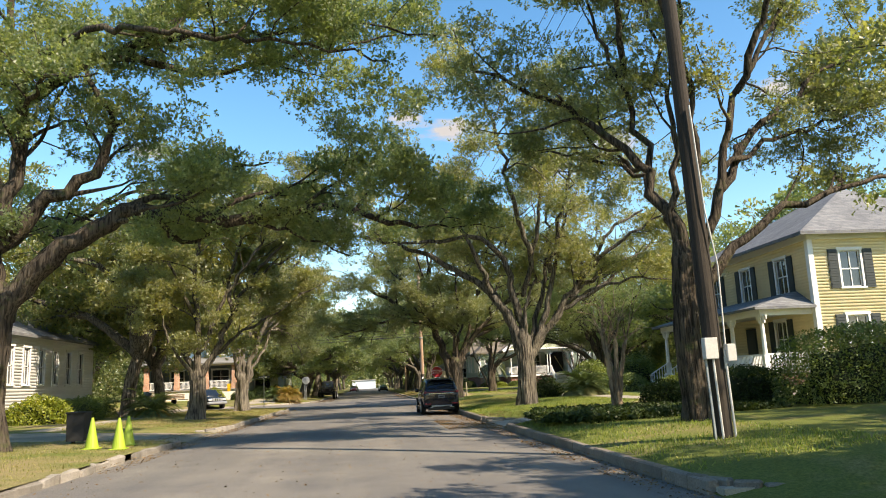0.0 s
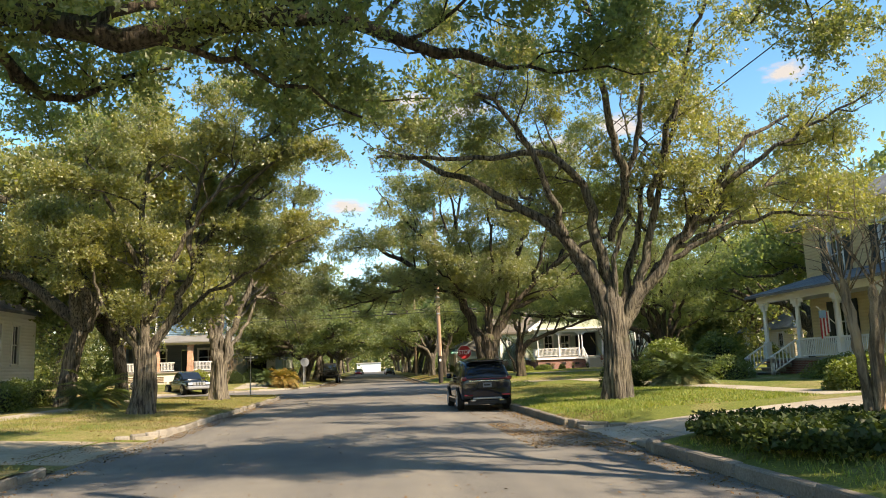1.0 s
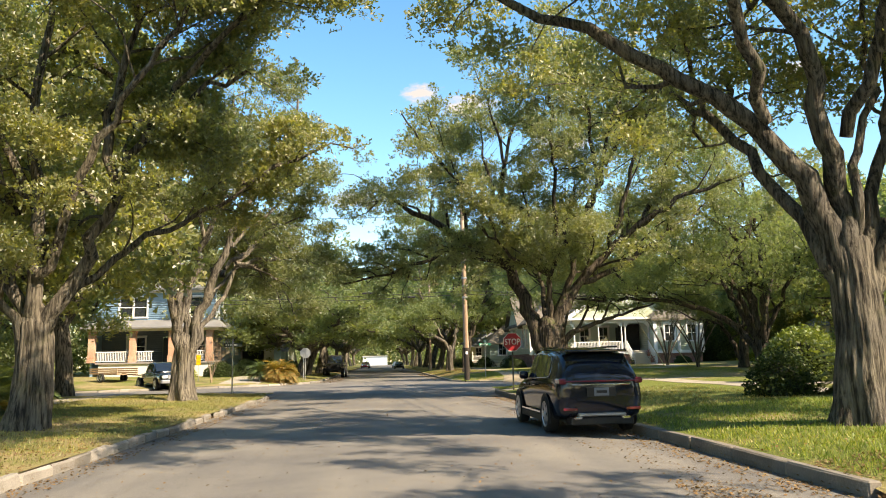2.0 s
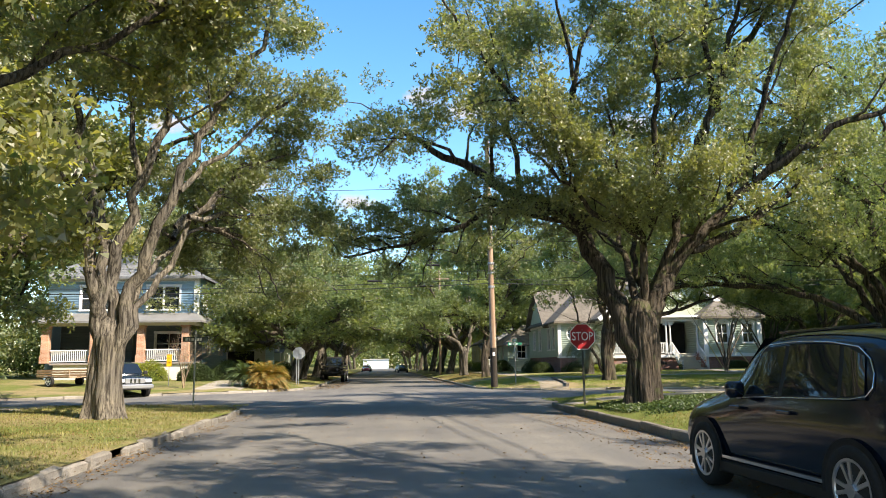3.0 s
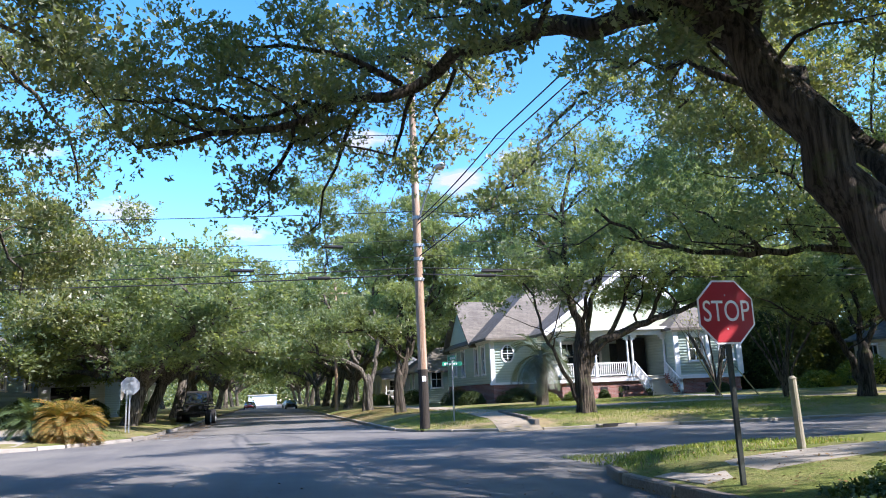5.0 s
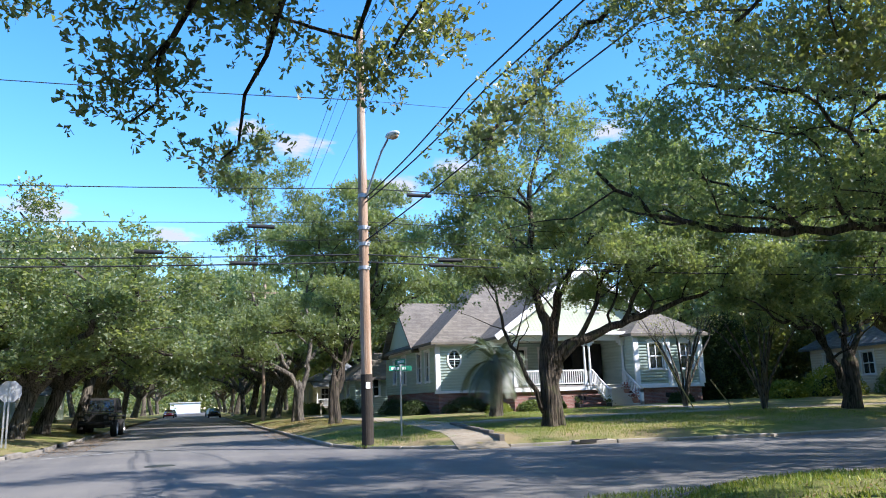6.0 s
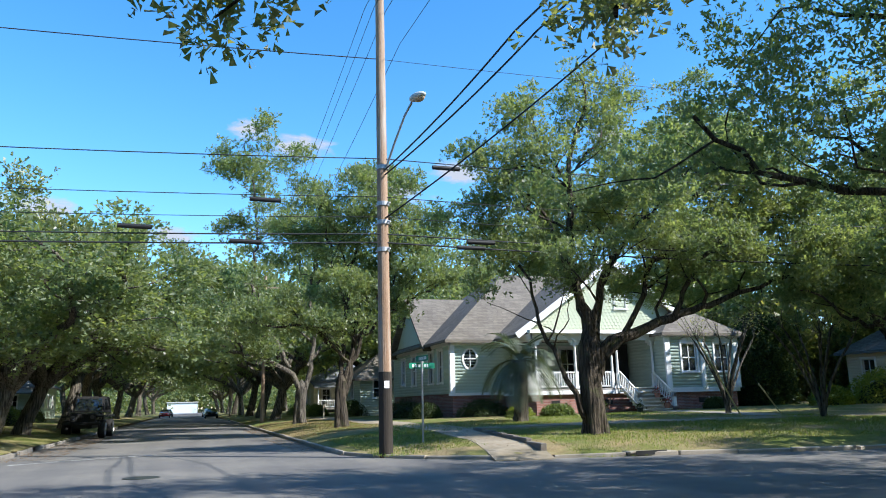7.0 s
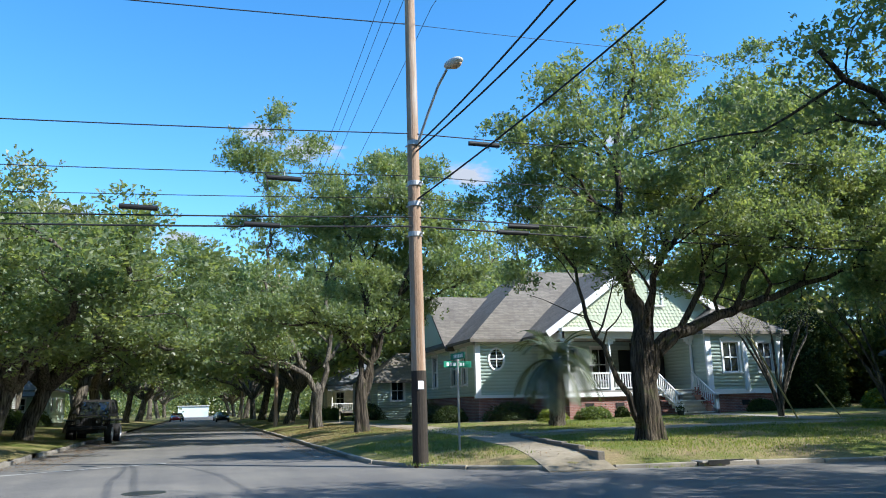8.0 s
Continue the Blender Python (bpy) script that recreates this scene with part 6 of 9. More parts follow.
def yellow_house():
    h = tagged(empty("house"), "pale yellow two-storey house with dark shutters and a white porch", "house")
    g, fl, ev = 0.5, 1.25, 7.6
    xw, yn, yf = 21.4, 33.0, 45.2
    m = pose(xw, yf, 0, 0, 0, -90)
    up = [(2.0, 3.0, 5.0, 6.75), (5.6, 6.6, 5.0, 6.75), (9.2, 10.2, 5.0, 6.75)]
    low = [(2.0, 3.0, 1.9, 3.7), (5.4, 6.6, fl, 3.6), (8.6, 9.6, 1.9, 3.7)]
    wall_part(h, m, yf - yn, g, ev, up + low, YELLOW, board=0.15)
    for a, b, lo, hi in up + [low[0], low[2]]:
        window_part(h, m, (a + b) / 2, lo, b - a, hi - lo, shutters=SHUTTER)
    part("door", boxes((xw + 0.03, xw + 0.09, yf - 6.6, yf - 5.4, fl, 3.55), (xw - 0.01, xw + 0.04, yf - 6.4, yf - 5.6, 2.3, 3.4)), SHUTTER, h, "dark front door")
    m = pose(xw, yn, 0)
    ops = [(1.5, 2.5, 5.0, 6.75), (4.8, 5.8, 5.0, 6.75), (1.5, 2.5, 1.9, 3.7), (4.8, 5.8, 1.9, 3.7)]
    wall_part(h, m, 10.5, g, ev, ops, YELLOW, board=0.15)
    for a, b, lo, hi in ops:
        window_part(h, m, (a + b) / 2, lo, b - a, hi - lo, shutters=SHUTTER)
    part("corner_board", boxes((xw - 0.05, xw + 0.2, yn - 0.06, yn, g, ev)), WHITE, h)
    part("corner_board", boxes((xw - 0.06, xw, yn - 0.05, yn + 0.2, g, ev)), WHITE, h)
    part("corner_board", boxes((xw - 0.1, xw + 10.6, yn - 0.12, yn, ev - 0.3, ev)), WHITE, h)
    part("frieze_board", boxes((xw - 0.12, xw, yn, yf, ev - 0.3, ev)), WHITE, h)
    wall_part(h, pose(xw + 10.5, yf, 0, 0, 0, 180), 10.5, g, ev, [], YELLOW, board=0)
    wall_part(h, pose(xw + 10.5, yn, 0, 0, 0, 90), yf - yn, g, ev, [], YELLOW, board=0)
    hip_roof(h, xw, xw + 10.5, yn, yf, ev, 10.9, ROOF_GREY, 0.7)
    # porch
    px = 18.9
    part("porch_floor", boxes((px - 0.1, xw, yn + 0.3, yf + 0.2, fl - 0.1, fl), bevel=0.01), WOODFLOOR, h)
    for b in ((px, px + 0.2, yn + 0.6, yf, g - 0.4, fl - 0.1), (px, xw, yn + 0.4, yn + 0.6, g - 0.4, fl - 0.1)):
        part("foundation", boxes(b), BRICK, h)
    for b in ((px - 0.1, px + 0.2, yn + 0.3, yf + 0.2, 3.85, 4.2), (px + 0.2, xw, yn + 0.3, yn + 0.55, 3.85, 4.2)):
        part("beam", boxes(b), WHITE, h)
    part("porch_ceiling", boxes((px + 0.2, xw, yn + 0.55, yf + 0.2, 4.0, 4.1)), WHITE, h)
    slab_roof(h, [[(px - 0.5, yf + 0.6, 4.22), (px - 0.5, yn - 0.1, 4.22), (xw, yn + 1.4, 5.05), (xw, yf - 0.4, 5.05)], [(px - 0.5, yn - 0.1, 4.22), (xw, yn - 0.1, 4.22), (xw, yn + 1.4, 5.05)], [(px - 0.5, yf + 0.6, 4.22), (xw, yf + 0.6, 4.22), (xw, yf - 0.4, 5.05)]], ROOF_GREY, 0.12, "porch_roof", "dark shingled porch roof")
    for y in (yn + 0.45, yn + 3.4, yn + 6.3, yf - 3.0, yf - 0.2):
        column(h, px + 0.05, y, fl, 3.85, 0.26, WHITE)
        part("bracket", boxes((px + 0.02, px + 0.08, y - 0.45, y + 0.45, 3.66, 3.86), (px + 0.02, px + 0.08, y - 0.28, y + 0.28, 3.5, 3.66)), WHITE, h)
    for a, b in ((yf - 3.0, yn + 6.3), (yn + 6.3, yn + 3.4), (yn + 3.4, yn + 0.45)):
        rail(h, (px + 0.05, a - 0.12, fl), (px + 0.05, b + 0.12, fl), WHITE)
    rail(h, (px + 0.1, yn + 0.45, fl), (xw, yn + 0.45, fl), WHITE)
    stairs(h, pose(px - 1.15, yf - 1.6, 0.5, 0, 0, -90), 2.1, 4, (fl - 0.5) / 4, 0.29, WOODFLOOR)
    for y in (yf - 0.5, yf - 2.75):
        column(h, px - 1.2, y, 0.45, 1.35, 0.13, WHITE, turned=False)
        rail(h, (px - 1.2, y, 0.55), (px, y, fl), WHITE, gap=0.15)
    # a folded striped flag on the porch
    f = tagged(empty("flag", pose(px - 0.15, yn + 6.3, 2.2)), "limp striped red, white and blue flag on a short pole", "flag")
    rd = bmesh.new()
    rod(rd, (0, 0, 0.4), (-0.7, 0, 1.1), 0.02)
    part("pole", rd, WHITE, f)
    for i in range(6):
        q = boxes((-0.62 + 0.07 * i, -0.56 + 0.07 * i, -0.03 + 0.02 * (i % 2), -0.01 + 0.02 * (i % 2), -0.2 + 0.05 * i, 0.95 + 0.05 * i - 0.3))
        part("stripe", q, FLAG_RED if i % 2 == 0 else WHITE, f)
    part("canton", boxes((-0.62, -0.34, -0.04, 0.02, 0.62, 0.92)), BLUE, f)


FLAG_RED = paint("flag_red", (0.45, 0.05, 0.05))


def white_house():
    h = tagged(empty("house"), "white single-storey house with a row of tall dark windows", "house")
    x, y0, y1 = -17.9, 40.5, 53.6
    m = pose(x, y0, 0, 0, 0, 90)
    ops = [(0.7 + 1.95 * i, 1.45 + 1.95 * i, 2.3, 4.3) for i in range(7) if 1.45 + 1.95 * i < y1 - y0]
    wall_part(h, m, y1 - y0, 0.4, 5.0, ops, WHITE)
    for a, b, lo, hi in ops:
        window_part(h, m, (a + b) / 2, lo, b - a, hi - lo, shutters=None)
    wall_part(h, pose(x, y1, 0, 0, 0, 180), 9.0, 0.4, 5.0, [], WHITE)
    wall_part(h, pose(x - 9.0, y1, 0, 0, 0, -90), y1 - y0, 0.4, 5.0, [], WHITE, board=0)
    wall_part(h, pose(x - 9.0, y0, 0), 9.0, 0.4, 5.0, [(2, 3, 2.3, 4.2), (6, 7, 2.3, 4.2)], WHITE)
    hip_roof(h, x - 9.0, x, y0, y1, 5.0, 7.6, ROOF_GREY, 0.45)
    part("fascia", boxes((x, x + 0.12, y0 - 0.3, y1 + 0.3, 4.72, 5.0)), WHITE, h)


def plain_house(x0, x1, y0, y1, g, ev, top, wall, roof, label, porch=False):
    h = tagged(empty("house"), label, "house")
    m = pose(x0, y0, 0)
    n = int((x1 - x0) / 2.4)
    ops = [(1.0 + 2.4 * i, 1.9 + 2.4 * i, g + 1.2, g + 2.6) for i in range(n)]
    wall_part(h, m, x1 - x0, g - 0.5, ev, ops, wall)
    for a, b, lo, hi in ops:
        window_part(h, m, (a + b) / 2, lo, b - a, hi - lo)
    for xx, rz, yy in ((x0, -90, y1), (x1, 90, y0)):
        m = pose(xx, yy, 0, 0, 0, rz)
        k = int((y1 - y0) / 3)
        ops = [(1.2 + 3 * i, 2.1 + 3 * i, g + 1.2, g + 2.6) for i in range(k) if 2.1 + 3 * i < y1 - y0]
        wall_part(h, m, y1 - y0, g - 0.5, ev, ops, wall)
        for a, b, lo, hi in ops:
            window_part(h, m, (a + b) / 2, lo, b - a, hi - lo)
    hip_roof(h, x0, x1, y0, y1, ev, top, roof, 0.5)
    if porch:
        part("porch_floor", boxes((x0, x1, y0 - 2.2, y0, g + 0.3, g + 0.5)), WOODFLOOR, h)
        slab_roof(h, [[(x0 - 0.3, y0 - 2.5, ev - 0.7), (x1 + 0.3, y0 - 2.5, ev - 0.7), (x1 + 0.3, y0, ev - 0.1), (x0 - 0.3, y0, ev - 0.1)]], roof, 0.12, "porch_roof")
        for i in range(4):
            column(h, x0 + 0.2 + i * (x1 - x0 - 0.4) / 3, y0 - 2.1, g + 0.5, ev - 0.75, 0.16, WHITE)
        rail(h, (x0 + 0.2, y0 - 2.1, g + 0.5), (x1 - 0.2, y0 - 2.1, g + 0.5), WHITE, gap=0.2)


def houses():
    green_house()
    blue_house()
    garage()
    yellow_house()
    white_house()
    plain_house(13.5, 20.5, 114.0, 122.0, 0.7, 3.7, 6.2, WHITE, ROOF_GREY, "small white house with a front porch", True)
    plain_house(12.5, 18.0, 107.5, 112.0, 0.7, 3.3, 5.4, SAGE, ROOF_BROWN, "low green garage with white trim")
    plain_house(40.8, 50.8, 80.5, 90.5, 0.9, 4.0, 7.6, CREAM, ROOF_BLUE, "cream house with a blue-grey roof among trees")
    plain_house(40.0, 48.0, 62.0, 68.0, 0.8, 3.8, 6.0, WHITE, ROOF_BLUE, "white house with a blue-grey roof behind the oaks")
    plain_house(-24.0, -14.5, 118.0, 128.0, 0.8, 4.2, 6.8, WHITE, ROOF_GREY, "white house seen between avenue trees", True)
    plain_house(-36.0, -26.5, 58.0, 68.0, 0.6, 4.2, 6.8, CREAM, ROOF_GREY, "cream house behind the side street trees")
    plain_house(14.0, 24.0, 140.0, 150.0, 0.7, 4.2, 6.8, CREAM, ROOF_GREY, "cream house along the avenue", True)
    plain_house(-24.0, -15.0, 146.0, 156.0, 0.7, 4.2, 6.8, SAGE, ROOF_GREY, "pale green house along the avenue", True)

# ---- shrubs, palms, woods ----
# near-black colour of the solid cores, painting the shade within shrubs
SHRUB_SHADE = surface("shrub_shade", (0.012, 0.016, 0.008), (0.035, 0.045, 0.018), 6, 40, 0.95, 0.9, dist=0.05)
HEDGE_DARK = leaf_material("hedge_dark", [(0.02, 0.035, 0.012), (0.035, 0.055, 0.018), (0.06, 0.085, 0.025)], gloss=0.02, through_light=0.25)
HEDGE_GREEN = leaf_material("hedge_green", [(0.065, 0.1, 0.026), (0.115, 0.16, 0.04), (0.165, 0.21, 0.052)], through_light=0.35)
SHRUB_LIME = leaf_material("shrub_lime", [(0.12, 0.16, 0.02), (0.2, 0.24, 0.03), (0.3, 0.3, 0.04)], through_light=0.4)
SAGO_LEAF = leaf_material("sago_leaf", [(0.05, 0.08, 0.025), (0.09, 0.135, 0.04), (0.15, 0.2, 0.06)], gloss=0.1, through_light=0.25)
SAGO_DRY = leaf_material("sago_dry", [(0.1, 0.11, 0.03), (0.22, 0.18, 0.05), (0.34, 0.2, 0.06), (0.3, 0.13, 0.05)], through_light=0.35)
PALM_LEAF = leaf_material("palm_leaf", [(0.045, 0.065, 0.036), (0.075, 0.1, 0.056), (0.115, 0.14, 0.08)], gloss=0.08, through_light=0.25)
WOODS_LEAF = leaf_material("woods_leaf", [(0.07, 0.1, 0.042), (0.11, 0.145, 0.058), (0.15, 0.185, 0.07), (0.2, 0.215, 0.085)], through_light=0.48)
IVY_LEAF = leaf_material("ivy_leaf", [(0.03, 0.055, 0.016), (0.055, 0.09, 0.024), (0.09, 0.125, 0.035)], through_light=0.3)
SAGO_MIX = leaf_material("sago_mix", [(0.1, 0.12, 0.035), (0.2, 0.17, 0.045), (0.32, 0.2, 0.055), (0.4, 0.2, 0.07)], through_light=0.35)
SAGO_OLD = leaf_material("sago_old", [(0.12, 0.13, 0.06), (0.2, 0.19, 0.1), (0.28, 0.25, 0.15)], through_light=0.25)
LITTER = leaf_material("litter_leaf", [(0.09, 0.055, 0.032), (0.15, 0.09, 0.05), (0.2, 0.125, 0.065), (0.26, 0.18, 0.1)], gloss=0.02, through_light=0.1)
GRASS = leaf_material("grass_blade", [(0.08, 0.13, 0.025), (0.14, 0.2, 0.035), (0.21, 0.26, 0.055), (0.3, 0.28, 0.11)], gloss=0.03, through_light=0.35)
GRASS_DRY = leaf_material("grass_blade_dry", [(0.12, 0.13, 0.035), (0.2, 0.19, 0.065), (0.3, 0.26, 0.12), (0.16, 0.19, 0.05)], gloss=0.03, through_light=0.3)


def bush(x, y, rx, ry, h, mat, seed, label, leaf=0.07, n=5000, name="bush", square=0.0, z=None, lumps=9):
    """A shrub: bare stems and a near-black core for the shade inside, leaves massed in uneven lumps; square 1 makes a
    clipped hedge.
    """
    rng = np.random.default_rng(seed)
    zz = ground_z(x, y) if z is None else z
    thing = tagged(empty(name, pose(x, y, zz - 0.04)), label, "hedge" if square else "bush")
    bm = bmesh.new()
    for i in range(7):
        a, b = rng.uniform(0, 6.28), rng.uniform(0.1, 0.6)
        rod(bm, (rx * 0.3 * b * math.cos(a), ry * 0.3 * b * math.sin(a), -0.05), (rx * b * math.cos(a), ry * b * math.sin(a), h * 0.72), 0.025, 0.008, 5)
    part("stem", bm, BARK, thing)
    u = rng.normal(0, 1, (n, 3))
    u[:, 2] = np.abs(u[:, 2])
    u /= np.linalg.norm(u, axis=1)[:, None]
    if square:
        k = np.abs(u).max(1)[:, None]
        u = u * (1 - square) + square * u / k
    ph = rng.uniform(0, 6.28, (lumps, 3))
    fr = rng.uniform(1.5, 5.0, (lumps, 3))
    lump = sum(np.sin(u @ fr[i] * 1.6 + ph[i, 0]) for i in range(lumps)) / lumps
    r = (1 + (0.28 if not square else 0.1) * lump) * (1 - np.abs(rng.normal(0, 0.16, n)))
    c = u * r[:, None] * np.array([rx, ry, h])
    # solid dark core: shade between the leaves, put in as colour
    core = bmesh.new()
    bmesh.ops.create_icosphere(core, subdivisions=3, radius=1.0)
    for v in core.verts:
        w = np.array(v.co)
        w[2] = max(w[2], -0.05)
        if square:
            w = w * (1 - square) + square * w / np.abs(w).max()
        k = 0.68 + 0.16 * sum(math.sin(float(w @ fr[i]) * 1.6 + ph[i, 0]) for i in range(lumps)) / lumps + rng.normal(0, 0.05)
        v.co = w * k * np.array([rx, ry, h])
    part("inner_mass", core, SHRUB_SHADE, thing)
    put(new("foliage", leaf_cloud("foliage", c, 1, leaf * 1.1, 0.03, 1.0, mat, rng, 0.7, three=True)), thing)
    return thing


def frond(rng, az, el, length, leaflet, droop, V, F, pairs=26, vee=0.5, rachis=None):
    """One feather frond: an arching stalk with paired narrow leaflets."""
    p = np.zeros(3)
    d = np.array([math.cos(az) * math.cos(el), math.sin(az) * math.cos(el), math.sin(el)])
    pts = [p.copy()]
    for i in range(pairs):
        d = d + np.array([0, 0, -droop / pairs])
        d /= np.linalg.norm(d)
        p = p + d * length / pairs
        pts.append(p.copy())
        f = (i + 1) / pairs
        if f < 0.12:
            continue
        s = np.cross(d, [0, 0, 1.0])
        s /= np.linalg.norm(s) + 1e-6
        up = np.cross(s, d)
        L = leaflet * math.sin(math.pi * min(0.96, 0.15 + 0.8 * f)) ** 0.6 * rng.uniform(0.85, 1.1)
        for k in (-1, 1):
            t = d * 0.55 + s * k * 0.8 + up * vee
            t /= np.linalg.norm(t)
            w = d * length / pairs * 0.36
            tip = p + t * L + np.array([0, 0, -0.12 * L])
            b = len(V)
            V += [p - w, p + w, tip + w * 0.25, tip - w * 0.25]
            F.append((b, b + 1, b + 2, b + 3))
    return np.array(pts)


def whole_frond(thing, V, F, pts, at, r, material):
    """One frond as one part: its stalk and leaflets."""
    v, f = tube_rows(pts + at, np.linspace(r, 0.004, len(pts)), 4)
    put(new("frond", mesh_from("frond", np.concatenate([np.array(V) + at, v]), np.concatenate([np.array(F), f + len(V)]), (material,))), thing)


def sago(x, y, r, seed, mat, label, n=46, dry=None, trunk=0.35, name="sago_palm", z=None):
    rng = np.random.default_rng(seed)
    zz = ground_z(x, y) if z is None else z
    thing = tagged(empty(name, pose(x, y, zz)), label, "palm")
    bm = bmesh.new()
    for i in range(5):
        rod(bm, (0, 0, -0.1 + i * trunk / 5), (0, 0, -0.1 + (i + 1.2) * trunk / 5), 0.24 - 0.01 * i, 0.2, 12)
    part("trunk", bm, BARK, thing)
    for layer, (m, count) in enumerate(((mat, n), (dry, n // 2 if dry else 0))):
        if not count:
            continue
        for i in range(count):
            V, F = [], []
            az = i * 2.39996 + rng.uniform(-0.2, 0.2)
            el = rng.uniform(-0.1, 1.2) if layer == 0 else rng.uniform(-0.75, 0.15)
            pts = frond(rng, az, el, r * rng.uniform(0.8, 1.1), 0.3 * r / 1.4, 1.45 if layer == 0 else 0.9, V, F, pairs=30, vee=0.35)
            whole_frond(thing, V, F, pts, np.array([0, 0, trunk]), 0.012, m)
    return thing


def pindo_palm(x, y):
    rng = np.random.default_rng(404)
    thing = tagged(empty("palm_tree", pose(x, y, ground_z(x, y))), "stout grey-green palm with drooping feather fronds", "palm")
    hs = np.linspace(-0.2, 2.5, 26)
    rad = 0.27 + 0.035 * (np.arange(26) % 2) + 0.05 * np.exp(-hs * 3)
    v, f = tube_rows(np.stack([0.05 * np.sin(hs), 0 * hs, hs], 1), rad, 16, 0.06, rng)
    put(new("trunk", join_tubes("trunk", [(v, f)], (BARK,))), thing)
    top = np.array([0.04, 0, 2.45])
    for i in range(40):
        V, F = [], []
        pts = frond(rng, i * 2.39996, rng.uniform(-0.45, 1.3), rng.uniform(1.9, 2.6), 0.5, 2.3, V, F, pairs=30, vee=0.05)
        whole_frond(thing, V, F, pts, top, 0.022, PALM_LEAF)


def crepe_myrtle(x, y, seed, stems, height, r, shoots, label, spread=0.35, cut=None, bark=None, leaves=0, z=None, name="crepe_myrtle"):
    """Several smooth stems from one foot, thin bare shoots at their ends."""
    rng = np.random.default_rng(seed)
    thing = tagged(empty(name, pose(x, y, (ground_z(x, y) if z is None else z) - 0.04)), label, "tree")
    tips = []
    for i in range(stems):
        a = 6.28 * i / stems + rng.uniform(-0.3, 0.3)
        n = 14
        f = np.linspace(0, 1, n)
        reach = spread * rng.uniform(0.6, 1.2)
        pts = np.stack([math.cos(a) * (r * 0.8 + reach * f ** 1.6) + rng.normal(0, 0.012, n), math.sin(a) * (r * 0.8 + reach * f ** 1.6) + rng.normal(0, 0.012, n), height * f * rng.uniform(0.92, 1.05)], 1)
        rad = r * (1 - 0.35 * f) * rng.uniform(0.85, 1.1)
        rad[-2:] *= 1.25
        rad[-1] *= 0.4
        v, fc = tube_rows(pts, rad, 12, 0.05, rng)
        tubes = [(v, fc)]
        for _ in range(shoots):
            at = pts[-1] if cut else pts[rng.integers(n // 2, n)]
            out = []
            d = np.array([math.cos(a), math.sin(a), 0]) * rng.uniform(-0.2, 0.7) + np.array([*rng.normal(0, 0.35, 2), 1.0])
            grow(at - np.array([0, 0, 0.05]), d, rng.uniform(0.8, 1.7) * (cut or height * 0.3), r * 0.16, 2, rng, out, tips, bend=0.1, wiggle=0.1, depth=3, kids=0.5)
            put(new("shoot", join_tubes("shoot", [tube_rows(q, rr, 4) for _, q, rr in out], (bark or BARK_PALE,))), thing)
        put(new("stem", join_tubes("stem", tubes, (bark or BARK_PALE,))), thing)
    if leaves:
        put(new("crown", leaf_cloud("crown", np.array(tips), max(1, leaves // len(tips)), 0.09, 0.2, 1.0, OAK_LEAF_YELLOW, rng)), thing)
    return thing


def woods(name, rows, count, leaf, seed, label, hmax=13.0):
    """A belt of far trees as massed leaves: rows of (x0, x1, y0, y1)."""
    rng = np.random.default_rng(seed)
    area = [(x1 - x0) * (y1 - y0) for x0, x1, y0, y1 in rows]
    C = []
    for (x0, x1, y0, y1), a in zip(rows, area):
        n = int(0.2 * count * a / sum(area))
        heads = max(4, int(a / 16))
        hx, hy = rng.uniform(x0, x1, heads), rng.uniform(y0, y1, heads)
        hh = hmax * rng.uniform(0.6, 1.05, heads)
        k = rng.integers(0, heads, n)
        u = rng.normal(0, 1, (n, 3))
        u /= np.linalg.norm(u, axis=1)[:, None]
        r = rng.uniform(0.55, 1.0, n)[:, None]
        size = np.stack([hh[k] * 0.34, hh[k] * 0.34, hh[k] * 0.5], 1)
        C.append(np.stack([hx[k], hy[k], hh[k] * 0.5], 1) + u * r * size)
    C = np.concatenate(C)
    C[:, 2] = np.maximum(C[:, 2], 0.1)
    ob = new(name, crown_mesh(name, C, count, leaf, leaf * 2.2, 0.8, WOODS_LEAF, rng, 4, 0.6))
    return tagged(ob, label, "woods", kind="stuff")


